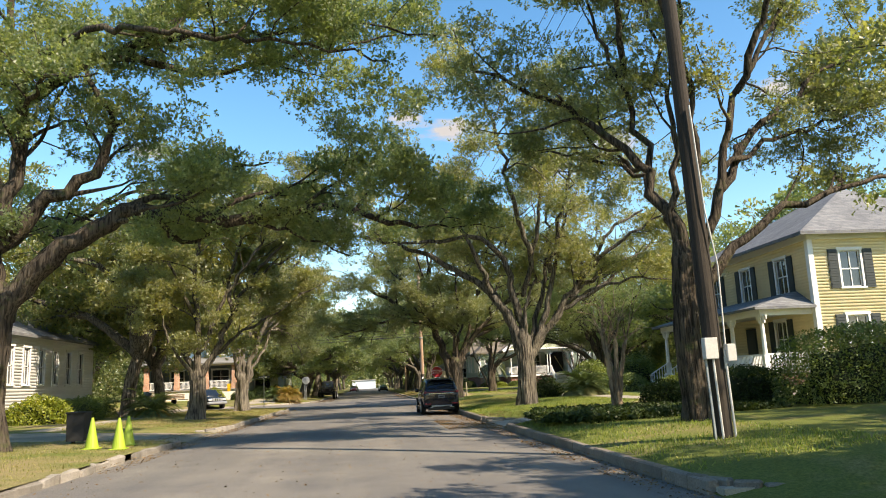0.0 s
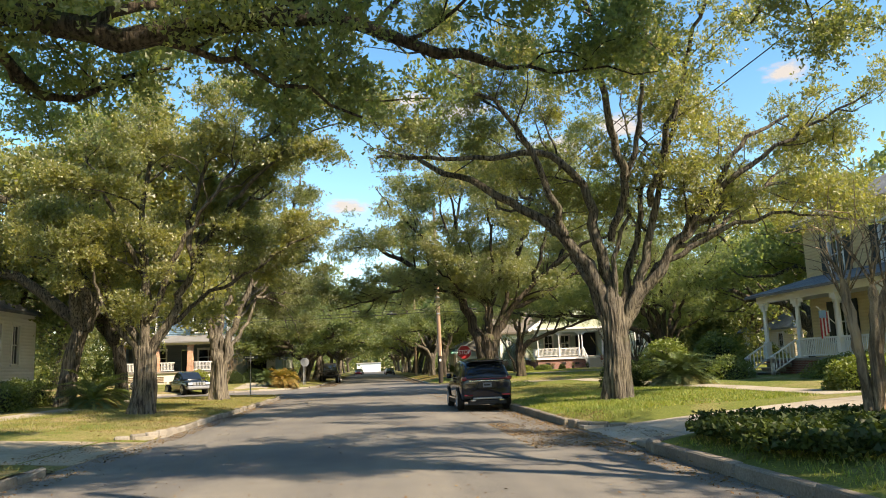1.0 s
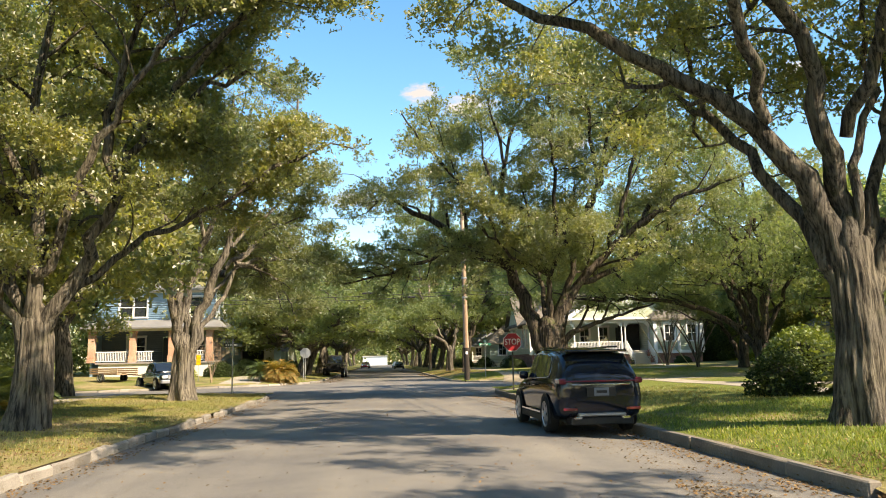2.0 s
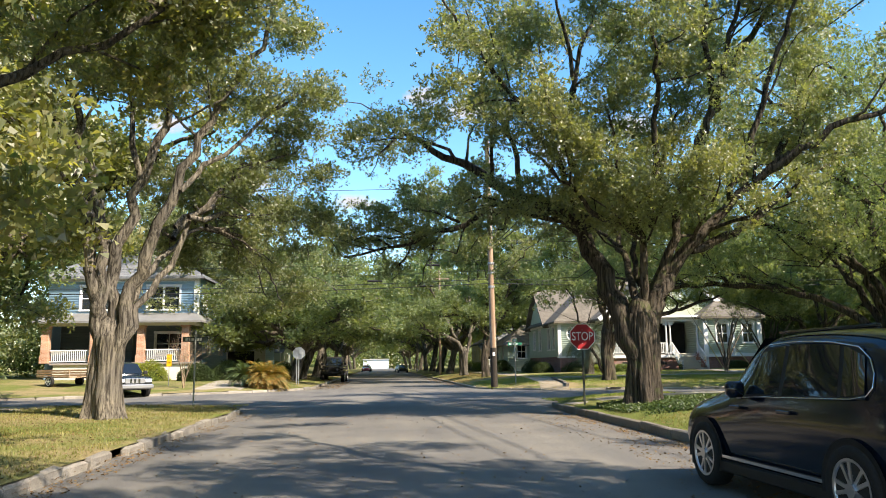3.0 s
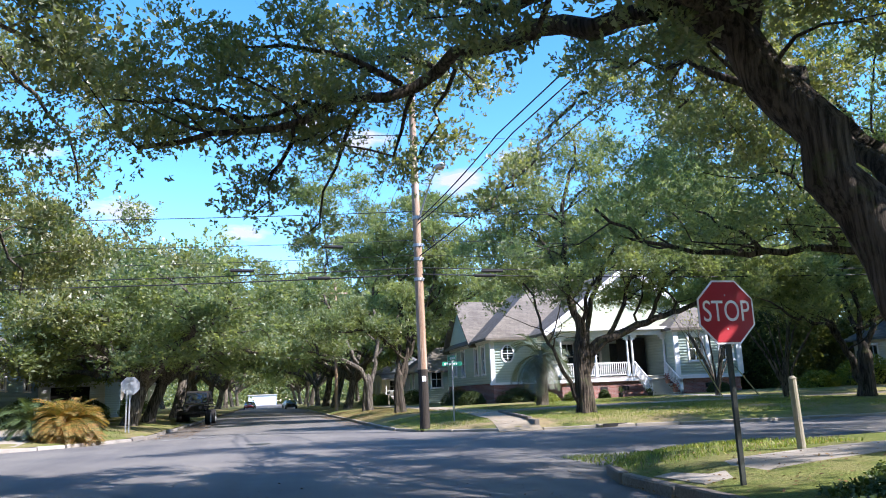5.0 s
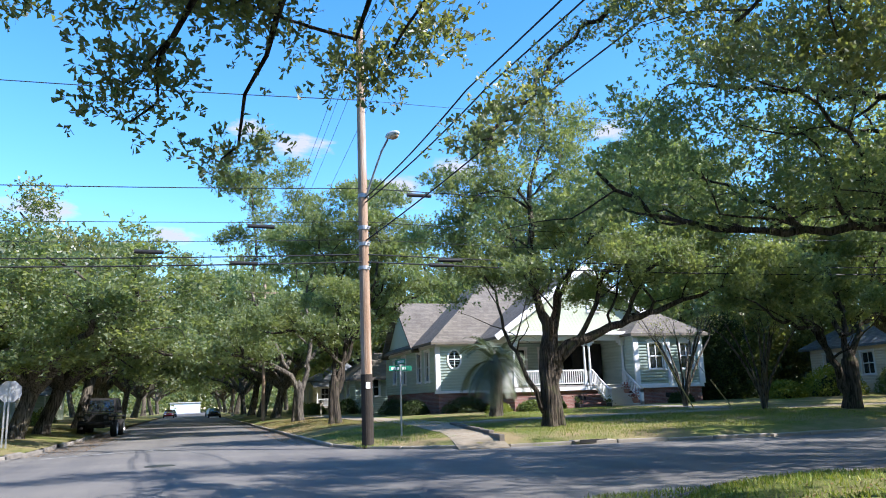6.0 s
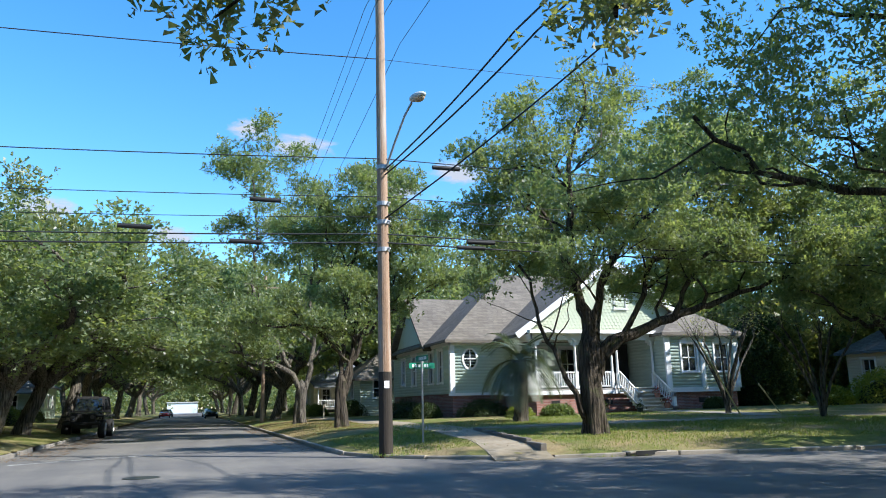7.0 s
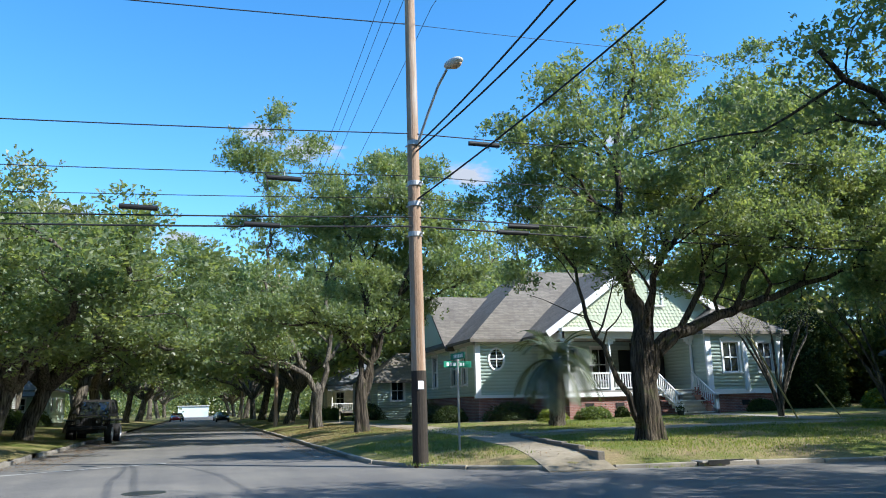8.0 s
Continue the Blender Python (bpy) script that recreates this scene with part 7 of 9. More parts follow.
def scatter_ground(name, rects, count, seed, size, mat, label, lift=0.012, flat=True, blade=0.0):
    """Fallen leaves lying flat, or standing blades, over rectangles (x0, x1, y0, y1) of the ground."""
    rng = np.random.default_rng(seed)
    area = np.array([(a[1] - a[0]) * (a[3] - a[2]) * (a[4] if len(a) > 4 else 1) for a in rects])
    pts = []
    for a, ar in zip(rects, area):
        n = int(count * ar / area.sum())
        x, y = rng.uniform(a[0], a[1], n), rng.uniform(a[2], a[3], n)
        keep = np.array([noise.noise((p * 0.6, q * 0.6, seed)) for p, q in zip(x, y)]) + rng.normal(0, 0.25, n) > -0.25
        pts += [(p, q, ground_z(p, q) if not KERB_L + 0.1 < p < KERB_R - 0.1 else 0.045 * (1 - (p / 5) ** 2) - 0.045) for p, q in zip(x[keep], y[keep])]
    c = np.array(pts)
    n = len(c)
    a = rng.uniform(0, 6.28, n)
    if blade:
        h = blade * rng.uniform(0.5, 1.3, n)[:, None]
        s = np.stack([np.cos(a), np.sin(a), 0 * a], 1) * size * 0.5
        lean = np.stack([rng.normal(0, 0.4, n), rng.normal(0, 0.4, n), np.ones(n)], 1)
        V = np.stack([c - s, c + s, c + s * 0.15 + lean * h, c - s * 0.15 + lean * h], 1).reshape(-1, 3)
    else:
        L = size * rng.uniform(0.6, 1.4, n)[:, None]
        d = np.stack([np.cos(a), np.sin(a), rng.normal(0, 0.25, n)], 1) * L * 0.5
        s = np.stack([-np.sin(a), np.cos(a), rng.normal(0, 0.3, n)], 1) * L * 0.28
        c = c + np.array([0, 0, lift])
        V = np.stack([c - d, c + s, c + d, c - s], 1).reshape(-1, 3)
    F = np.arange(4 * n).reshape(-1, 4)
    return tagged(new(name, mesh_from(name, V, F, (mat,))), label, "leaves" if not blade else "grass", kind="stuff")


def plants():
    # by the yellow house and the drive
    bush(14.2, 19.4, 2.6, 1.6, 2.15, HEDGE_GREEN, 1, "tall rounded clipped green hedge on the lawn", n=24000, name="hedge", square=0.4, leaf=0.06)
    bush(11.6, 21.2, 1.15, 0.9, 1.15, HEDGE_DARK, 2, "low dark clipped hedge beside the lawn", n=9000, name="hedge", square=0.55, leaf=0.055)
    bush(9.6, 22.2, 0.8, 0.7, 0.85, HEDGE_DARK, 3, "low dark clipped shrub beside the drive", n=6000, name="hedge", square=0.4, leaf=0.055)
    bush(13.6, 29.6, 1.5, 0.8, 0.95, HEDGE_GREEN, 4, "bright green rounded shrub beside the drive", n=9000, leaf=0.07, name="hedge", square=0.3)
    bush(16.2, 29.8, 1.3, 0.8, 0.95, HEDGE_GREEN, 5, "bright green rounded shrub beside the drive", n=8000, leaf=0.07, name="hedge", square=0.3)
    bush(17.2, 36.0, 0.9, 3.0, 0.9, HEDGE_GREEN, 6, "leafy shrubs in front of the white porch", n=9000)
    bush(8.5, 20.9, 3.3, 2.3, 0.22, HEDGE_DARK, 10, "low bed of dark clumped ground cover along the drive", n=30000, leaf=0.085, name="border_hedge", square=0.75)
    # around the tall oak opposite
    bush(30.4, 86.5, 1.8, 1.6, 5.2, HEDGE_DARK, 71, "tall dense dark evergreen shrub beside the house", n=26000, leaf=0.12)
    sago(11.7, 38.3, 1.6, 21, SAGO_LEAF, "large dark green sago palm with pale old fronds below", n=84, dry=SAGO_OLD)
    bush(10.0, 39.6, 0.9, 0.9, 1.2, HEDGE_DARK, 22, "dark rounded evergreen bush", n=4500)
    bush(14.3, 46.0, 1.4, 1.6, 2.0, HEDGE_GREEN, 23, "dense leafy evergreen shrub beside the lawn", n=6000, leaf=0.1)
    bush(18.0, 48.0, 1.6, 1.6, 2.2, HEDGE_GREEN, 24, "dense leafy evergreen shrub beside the house", n=6000, leaf=0.1)
    bush(15.2, 41.2, 1.0, 1.0, 1.0, HEDGE_GREEN, 25, "small rounded shrub by the steps", n=3500)
    # left gardens
    bush(-14.7, 37.8, 1.7, 1.2, 1.35, SHRUB_LIME, 30, "bright yellow-green leafy shrub before the white house", n=7000, leaf=0.1)
    bush(-14.4, 41.6, 1.2, 1.7, 1.25, HEDGE_GREEN, 31, "rounded green hedge before the white house", n=6000, name="hedge", square=0.4)
    bush(-15.0, 45.6, 1.1, 1.9, 1.3, HEDGE_GREEN, 32, "rounded green hedge before the white house", n=6000, name="hedge", square=0.4)
    sago(-11.8, 45.6, 1.8, 33, SAGO_LEAF, "broad dark sago palm on the verge", n=56, dry=SAGO_DRY)
    sago(-10.9, 42.6, 1.4, 34, SAGO_LEAF, "dark sago palm with brown lower fronds", n=44, dry=SAGO_DRY)
    # blue house
    sago(-7.15, 75.2, 1.45, 41, SAGO_MIX, "bushy sago palm with green and yellowing fronds", n=120, dry=SAGO_DRY, trunk=0.6)
    sago(-8.4, 75.6, 1.3, 42, SAGO_LEAF, "green sago palm at the corner", n=70, trunk=0.6)
    bush(-15.4, 80.0, 1.5, 0.8, 1.25, SHRUB_LIME, 43, "bright green low shrub at the porch", n=9000)
    bush(-12.2, 80.0, 1.3, 1.0, 1.1, HEDGE_DARK, 44, "dark rounded foundation shrub", n=9000)
    bush(-10.6, 82.0, 1.4, 1.3, 1.25, HEDGE_DARK, 45, "dark rounded foundation shrub", n=9000)
    bush(-11.3, 86.0, 1.2, 2.2, 1.3, HEDGE_DARK, 46, "dark hedge along the blue house", n=5500)
    bush(-10.5, 92.0, 1.0, 2.5, 1.4, HEDGE_DARK, 47, "dark hedge along the drive", n=5000)
    # green house
    for i, (x, y, rx, ry, h, m) in enumerate([(12.8, 96.0, 0.9, 3.5, 1.15, HEDGE_DARK), (12.7, 91.6, 0.9, 1.2, 0.9, HEDGE_DARK), (15.2, 89.6, 1.5, 0.8, 0.95, HEDGE_DARK), (15.6, 85.8, 0.7, 0.6, 0.6, SHRUB_LIME), (17.0, 84.6, 0.9, 0.6, 0.6, HEDGE_GREEN), (25.9, 84.6, 0.8, 0.5, 0.6, HEDGE_DARK), (19.2, 85.9, 0.35, 0.35, 0.5, HEDGE_DARK)]):
        bush(x, y, rx, ry, h, m, 60 + i, "foundation shrub beside the green cottage", n=3600)
    for i, (x, y, rx, ry, h, m) in enumerate([(30.6, 82.0, 1.1, 0.9, 1.0, SHRUB_LIME), (33.6, 81.6, 1.9, 1.3, 1.7, SHRUB_LIME), (37.2, 80.0, 2.1, 1.4, 1.9, HEDGE_GREEN), (36.6, 77.0, 1.6, 1.2, 1.2, HEDGE_DARK), (30.4, 89.0, 1.5, 2.0, 4.2, HEDGE_DARK), (30.6, 93.0, 1.6, 1.8, 4.6, HEDGE_DARK)]):
        bush(x, y, rx, ry, h, m, 80 + i, "garden shrub beside the cottage", n=5000, leaf=0.1)
    # avenue gardens
    for i, (x, y, rx, ry, h) in enumerate([(12.0, 108.0, 1.2, 1.2, 1.2), (11.0, 118.0, 1.0, 1.6, 1.1), (-11.5, 100.0, 1.2, 2.2, 1.3), (-11.5, 112.0, 1.3, 3.0, 1.4), (-12.0, 124.0, 1.2, 2.0, 1.2), (11.5, 132.0, 1.4, 3.0, 1.2)]):
        bush(x, y, rx, ry, h, HEDGE_GREEN if i % 2 else HEDGE_DARK, 100 + i, "garden shrub along the avenue", n=3500, leaf=0.1)
    pindo_palm(13.7, 81.4)
    crepe_myrtle(7.84, 21.5, 7, 4, 2.15, 0.085, 9, "pollarded crepe myrtle with smooth tan stems", 0.3, cut=1.1)
    crepe_myrtle(22.6, 79.6, 8, 8, 3.3, 0.065, 5, "bare many-stemmed crepe myrtle", 1.3, cut=0.9, bark=BARK, leaves=700)
    crepe_myrtle(23.0, 74.8, 9, 8, 3.2, 0.06, 5, "bare many-stemmed crepe myrtle", 1.2, cut=0.9, bark=BARK, leaves=700)
    crepe_myrtle(-11.65, 74.4, 12, 6, 1.5, 0.032, 9, "leafless young tree with thin pinkish-grey stems", 0.4, cut=1.0, bark=BARK_PALE, name="sapling")
    # ivy round the oak by the stop sign
    rng = np.random.default_rng(77)
    n = 26000
    x, y = rng.uniform(5.3, 8.6, n), rng.uniform(47.2, 52.4, n)
    keep = np.array([noise.noise((p * 0.7, q * 0.7, 3.0)) for p, q in zip(x, y)]) + rng.normal(0, 0.12, n) + 0.5 - 0.18 * np.abs(x - 6.3) - 0.1 * np.abs(y - 50) > 0.0
    keep &= y < 51.4 + 0.3 * np.sin(3 * x)
    c = np.array([(p, q, ground_z(p, q) + r) for p, q, r in zip(x[keep], y[keep], rng.uniform(0.02, 0.1, n)[keep])])
    tagged(new("ivy", leaf_cloud("ivy", c, 1, 0.055, 0.02, 1.0, IVY_LEAF, rng, 0.8)), "low green ivy covering the ground round the oak", "ivy", kind="stuff")
    # far belts
    woods("woods", [(58, 75, -20, 300), (-75, -42, -20, 300), (20, 48, 165, 300), (-42, -22, 165, 300), (-42, -24, 108, 116), (-42, -26, 118, 165)], 90000, 0.6, 5, "distant belt of leafy trees behind the gardens")
    woods("woods", [(51, 58, 70, 130), (27, 51, 104, 128)], 90000, 0.3, 15, "leafy trees massed behind the cottage gardens", hmax=12.0)
    woods("woods", [(-60, -9, 300, 340), (8, 60, 300, 340), (-60, -14, 270, 300), (12, 60, 270, 300)], 26000, 0.8, 6, "distant trees closing the avenue")
    woods("woods", [(-60, 60, 350, 372)], 22000, 1.2, 8, "distant trees behind the pale slab", hmax=11.0)
    woods("thicket", [(37, 48, 92.5, 99)], 45000, 0.22, 17, "dense leafy thicket behind the cream house", hmax=9.0)
    woods("thicket", [(29, 36, 93, 104), (-31, -25, 70, 82), (-34, -24, 88, 100), (30, 40, 66, 71), (24, 32, 100, 106), (-30, -19, 60, 66), (-44, -30, 36, 60), (38, 47, 26, 60)], 90000, 0.2, 7, "leafy thicket between the gardens", hmax=7.5)


def litter():
    scatter_ground("fallen_leaves", [(4.3, 4.9, 8, 58, 6.0), (3.3, 4.6, 26, 58, 1.6), (3.2, 6.0, 24, 30, 11.0), (-4.9, -4.3, 16, 58, 5.0), (-6.4, -4.9, 24, 38, 3.0), (-4.9, 4.9, 8, 58, 0.16), (5.0, 9.0, 26, 56, 0.8), (-10, -5, 30, 57, 1.6), (5, 14, 71, 86, 0.9), (3.9, 4.9, 72, 110, 2.5), (-4.9, -3.2, 78, 104, 2.5), (5.0, 9.5, 84, 108, 4.0), (-9.5, -5, 92, 106, 2.0)], 85000, 3, 0.045, LITTER, "brown fallen oak leaves on road and verge")
    scatter_ground("grass", [(5.1, 11.2, 28.2, 38, 1.6), (5.1, 8.5, 10, 22.5, 0.8), (5.2, 9, 54.5, 57.6, 1.4), (5.4, 8.5, 71.8, 80, 0.9), (10.0, 24, 69, 76.5, 0.9), (8.4, 22, 78, 84.5, 0.5)], 90000, 4, 0.018, GRASS, "short green lawn grass with straw blades", blade=0.055)
    scatter_ground("grass", [(5.1, 10.5, 38, 47, 1.3), (-11.5, -5.05, 30.5, 57.0, 1.4), (-10, -5.1, 10, 24, 0.8), (-12, -5.6, 75.5, 84, 0.7), (5.1, 9, 84, 104, 0.7)], 60000, 8, 0.018, GRASS_DRY, "dry straw-coloured verge grass", blade=0.05)

# ---- vehicles ----
CAR_DARK = plain("car_paint_dark", (0.006, 0.01, 0.019), 0.12, 0.0, 0.3, 0.3)
CAR_BLACK = plain("car_paint_black", (0.01, 0.01, 0.012), 0.2, 0.0, 0.5, 0.8)
CAR_NAVY = plain("car_paint_navy", (0.009, 0.013, 0.016), 0.2, 0.0, 0.5, 1.0)
CAR_RED = plain("car_paint_red", (0.25, 0.02, 0.02), 0.2, 0.0, 0.5, 1.0)
CAR_WHITE = plain("car_paint_white", (0.75, 0.76, 0.78), 0.25, 0.0, 0.5, 1.0)
CAR_GLASS = plain("car_glass", (0.01, 0.013, 0.016), 0.03, 0.0, 1.0)
CHROME = plain("chrome", (0.75, 0.75, 0.76), 0.12, 1.0)
ALLOY = plain("alloy", (0.6, 0.6, 0.62), 0.35, 1.0)
TRIM_BLACK = surface("black_plastic", (0.012, 0.012, 0.012), (0.022, 0.022, 0.022), 6, 60, 0.55, 0.1)
RUBBER = surface("rubber", (0.012, 0.012, 0.012), (0.025, 0.024, 0.023), 8, 60, 0.85, 0.2)
TAIL_RED = plain("tail_lamp_red", (0.13, 0.012, 0.022), 0.2, 0.0, 0.5, 1.0)
LAMP_CLEAR = plain("lamp_clear", (0.6, 0.62, 0.65), 0.08, 0.2, 0.8)
SILVER = plain("silver_plastic", (0.38, 0.39, 0.4), 0.35, 0.6)
GREY_GLASS = plain("grey_glass", (0.1, 0.1, 0.11), 0.25)
PLATE = plain("plate", (0.12, 0.14, 0.17), 0.5)


def ring_at(st, n=9):
    """Half a body section: (x, z) from the sill up the side and over the top; st = (sill width, mid width, belt width, top width, sill z, mid z, belt z, top z)."""
    ws, wm, wb, wt, zs, zm, zb, zt = st
    return [(ws - 0.06, zs), (ws, zs + 0.05), (wm, zm), (wb, zb), (wt + (wb - wt) * 0.3, zb + (zt - zb) * 0.66), (wt, zt - 0.05), (wt * 0.82, zt - 0.012), (wt * 0.4, zt + 0.008), (0.0, zt + 0.012)]


def loft_body(thing, stations, material, name="body"):
    """A smooth body through sections set along y."""
    V, F = [], []
    k = None
    for y, st in stations:
        half = ring_at(st)
        row = [(x, y, z) for x, z in half] + [(-x, y, z) for x, z in half[-2::-1]]
        k = len(row)
        V += row
    for i in range(len(stations) - 1):
        for j in range(k - 1):
            a = i * k + j
            F.append((a, a + k, a + k + 1, a + 1))
        F.append((i * k + k - 1, i * k + 2 * k - 1, i * k + k, i * k))
    bm = bmesh.new()
    vs = [bm.verts.new(v) for v in V]
    for f in F:
        bm.faces.new([vs[i] for i in f])
    bm.faces.new(vs[:k])
    bm.faces.new(vs[-k:][::-1])
    bmesh.ops.recalc_face_normals(bm, faces=bm.faces)
    ob = part(name, bm, material, thing, smooth=True)
    sub = ob.modifiers.new("round", "SUBSURF")
    sub.levels = sub.render_levels = 2
    return ob


def side_point(stations, y, f, side):
    """A place on the greenhouse's side at length y, f from belt to roof edge."""
    for (ya, a), (yb, b) in zip(stations, stations[1:]):
        if ya <= y <= yb:
            t = (y - ya) / (yb - ya)
            s = [p + (q - p) * t for p, q in zip(a, b)]
            wb, wt, zb, zt = s[2], s[3], s[6], s[7]
            xm = wt + (wb - wt) * 0.3
            if f < 0.66:
                x, z = wb + (xm - wb) * f / 0.66, zb + (zt - zb) * f
            else:
                x, z = xm + (wt - xm) * (f - 0.66) / 0.34, zb + (zt - zb) * f
            return Vector((side * (x + 0.004), y, z))
    return None


def side_glass(thing, stations, corners, side, material, name, off=0.004, label=""):
    """A pane laid on the side between four (y, f) corners."""
    n, bm = 5, bmesh.new()
    g = []
    for i in range(n):
        row = []
        for j in range(n):
            u, v = i / (n - 1), j / (n - 1)
            y = (corners[0][0] * (1 - u) + corners[1][0] * u) * (1 - v) + (corners[3][0] * (1 - u) + corners[2][0] * u) * v
            f = (corners[0][1] * (1 - u) + corners[1][1] * u) * (1 - v) + (corners[3][1] * (1 - u) + corners[2][1] * u) * v
            p = side_point(stations, y, f, side)
            p.x += side * off
            row.append(bm.verts.new(p))
        g.append(row)
    for i in range(n - 1):
        for j in range(n - 1):
            bm.faces.new((g[i][j], g[i + 1][j], g[i + 1][j + 1], g[i][j + 1]))
    return part(name, bm, material, thing, label, smooth=True)


def side_strip(thing, stations, pts, side, half, material, name, off=0.008):
    """A narrow moulding along a line of (y, f) places on the side."""
    P = []
    for (a, fa), (b, fb) in zip(pts, pts[1:]):
        for i in range(6):
            P.append(side_point(stations, a + (b - a) * i / 6, fa + (fb - fa) * i / 6, side))
    bm = bmesh.new()
    rows = []
    for i, p in enumerate(P):
        t = (P[min(i + 1, len(P) - 1)] - P[max(i - 1, 0)]).normalized()
        n = Vector((0, -t.z, t.y)) * half
        o = Vector((side * off, 0, 0))
        rows.append((bm.verts.new(p + n + o * 0.3), bm.verts.new(p + n * 0.5 + o), bm.verts.new(p - n * 0.5 + o), bm.verts.new(p - n + o * 0.3)))
    for a, b in zip(rows, rows[1:]):
        for i in range(3):
            bm.faces.new((a[i], b[i], b[i + 1], a[i + 1]))
    return part(name, bm, material, thing, smooth=True)


def wheel(thing, x, y, r, w, side, spokes=10):
    wh = put(empty("wheel"), thing)
    wh.location = (x, y, r)
    bm = bmesh.new()
    prof = [(r * 0.66, -w / 2), (r * 0.93, -w / 2), (r, -w * 0.36), (r, w * 0.36), (r * 0.93, w / 2), (r * 0.66, w / 2)]
    n = 36
    rows = [[bm.verts.new((px, pr * math.cos(6.2832 * i / n), pr * math.sin(6.2832 * i / n))) for i in range(n)] for pr, px in prof]
    for a, b in zip(rows, rows[1:] + rows[:1]):
        for i in range(n):
            bm.faces.new((a[i], a[(i + 1) % n], b[(i + 1) % n], b[i]))
    bmesh.ops.recalc_face_normals(bm, faces=bm.faces)
    part("tyre", bm, RUBBER, wh, smooth=True)
    bm = bmesh.new()
    bmesh.ops.create_cone(bm, cap_ends=True, segments=36, radius1=r * 0.64, radius2=r * 0.64, depth=w * 0.5, matrix=pose(side * w * 0.175, 0, 0, 0, 90, 0))
    part("hub_back", bm, TRIM_BLACK, wh)
    bm = bmesh.new()
    rim = [[bm.verts.new((side * w * xx, rr * math.cos(6.2832 * i / n), rr * math.sin(6.2832 * i / n))) for i in range(n)] for rr, xx in ((r * 0.7, 0.44), (r * 0.7, 0.515), (r * 0.64, 0.51), (r * 0.62, 0.44))]
    for a, b in zip(rim, rim[1:]):
        for i in range(n):
            bm.faces.new((a[i], a[(i + 1) % n], b[(i + 1) % n], b[i]))
    for i in range(spokes):
        a = 360 * (i + (0.14 if i % 2 else -0.14)) / spokes
        box(bm, side * w * 0.45 - 0.008, side * w * 0.45 + 0.012, -0.017, 0.017, r * 0.1, r * 0.63, m=pose(0, 0, 0, a, 0, 0))
    bmesh.ops.create_cone(bm, cap_ends=True, segments=20, radius1=r * 0.16, radius2=r * 0.13, depth=0.05, matrix=pose(side * w * 0.46, 0, 0, 0, 90, 0))
    part("rim", bm, ALLOY, wh, "silver ten-spoke alloy rim")
    return wh


def arch(thing, x, y, r, side, material):
    """A dark lip round a wheel opening, and a flat black sheet painting the shadowed well."""
    bm = bmesh.new()
    n = 20
    for i in range(n):
        a, b = math.pi * i / n - 0.12, math.pi * (i + 1) / n + 0.0
        pa = [bm.verts.new((x + side * dx, y + rr * math.cos(t), r + rr * math.sin(t) - 0.02)) for t in (a, b) for rr, dx in ((r * 1.06, 0.0), (r * 1.2, 0.012))]
        bm.faces.new((pa[0], pa[1], pa[3], pa[2]))
    part("wheel_arch", bm, material, thing)
    # black sheet on the body side, in place of the well's shade
    bm = bmesh.new()
    c = [bm.verts.new((x + side * 0.006, y + r * 1.07 * math.cos(math.pi * i / n), r + r * 1.07 * math.sin(math.pi * i / n) - 0.02)) for i in range(n + 1)]
    lo = [bm.verts.new((x + side * 0.006, y - r * 1.07, 0.2)), bm.verts.new((x + side * 0.006, y + r * 1.07, 0.2))]
    bm.faces.new(c + [lo[0], lo[1]])
    part("well_shade", bm, TRIM_BLACK, thing)


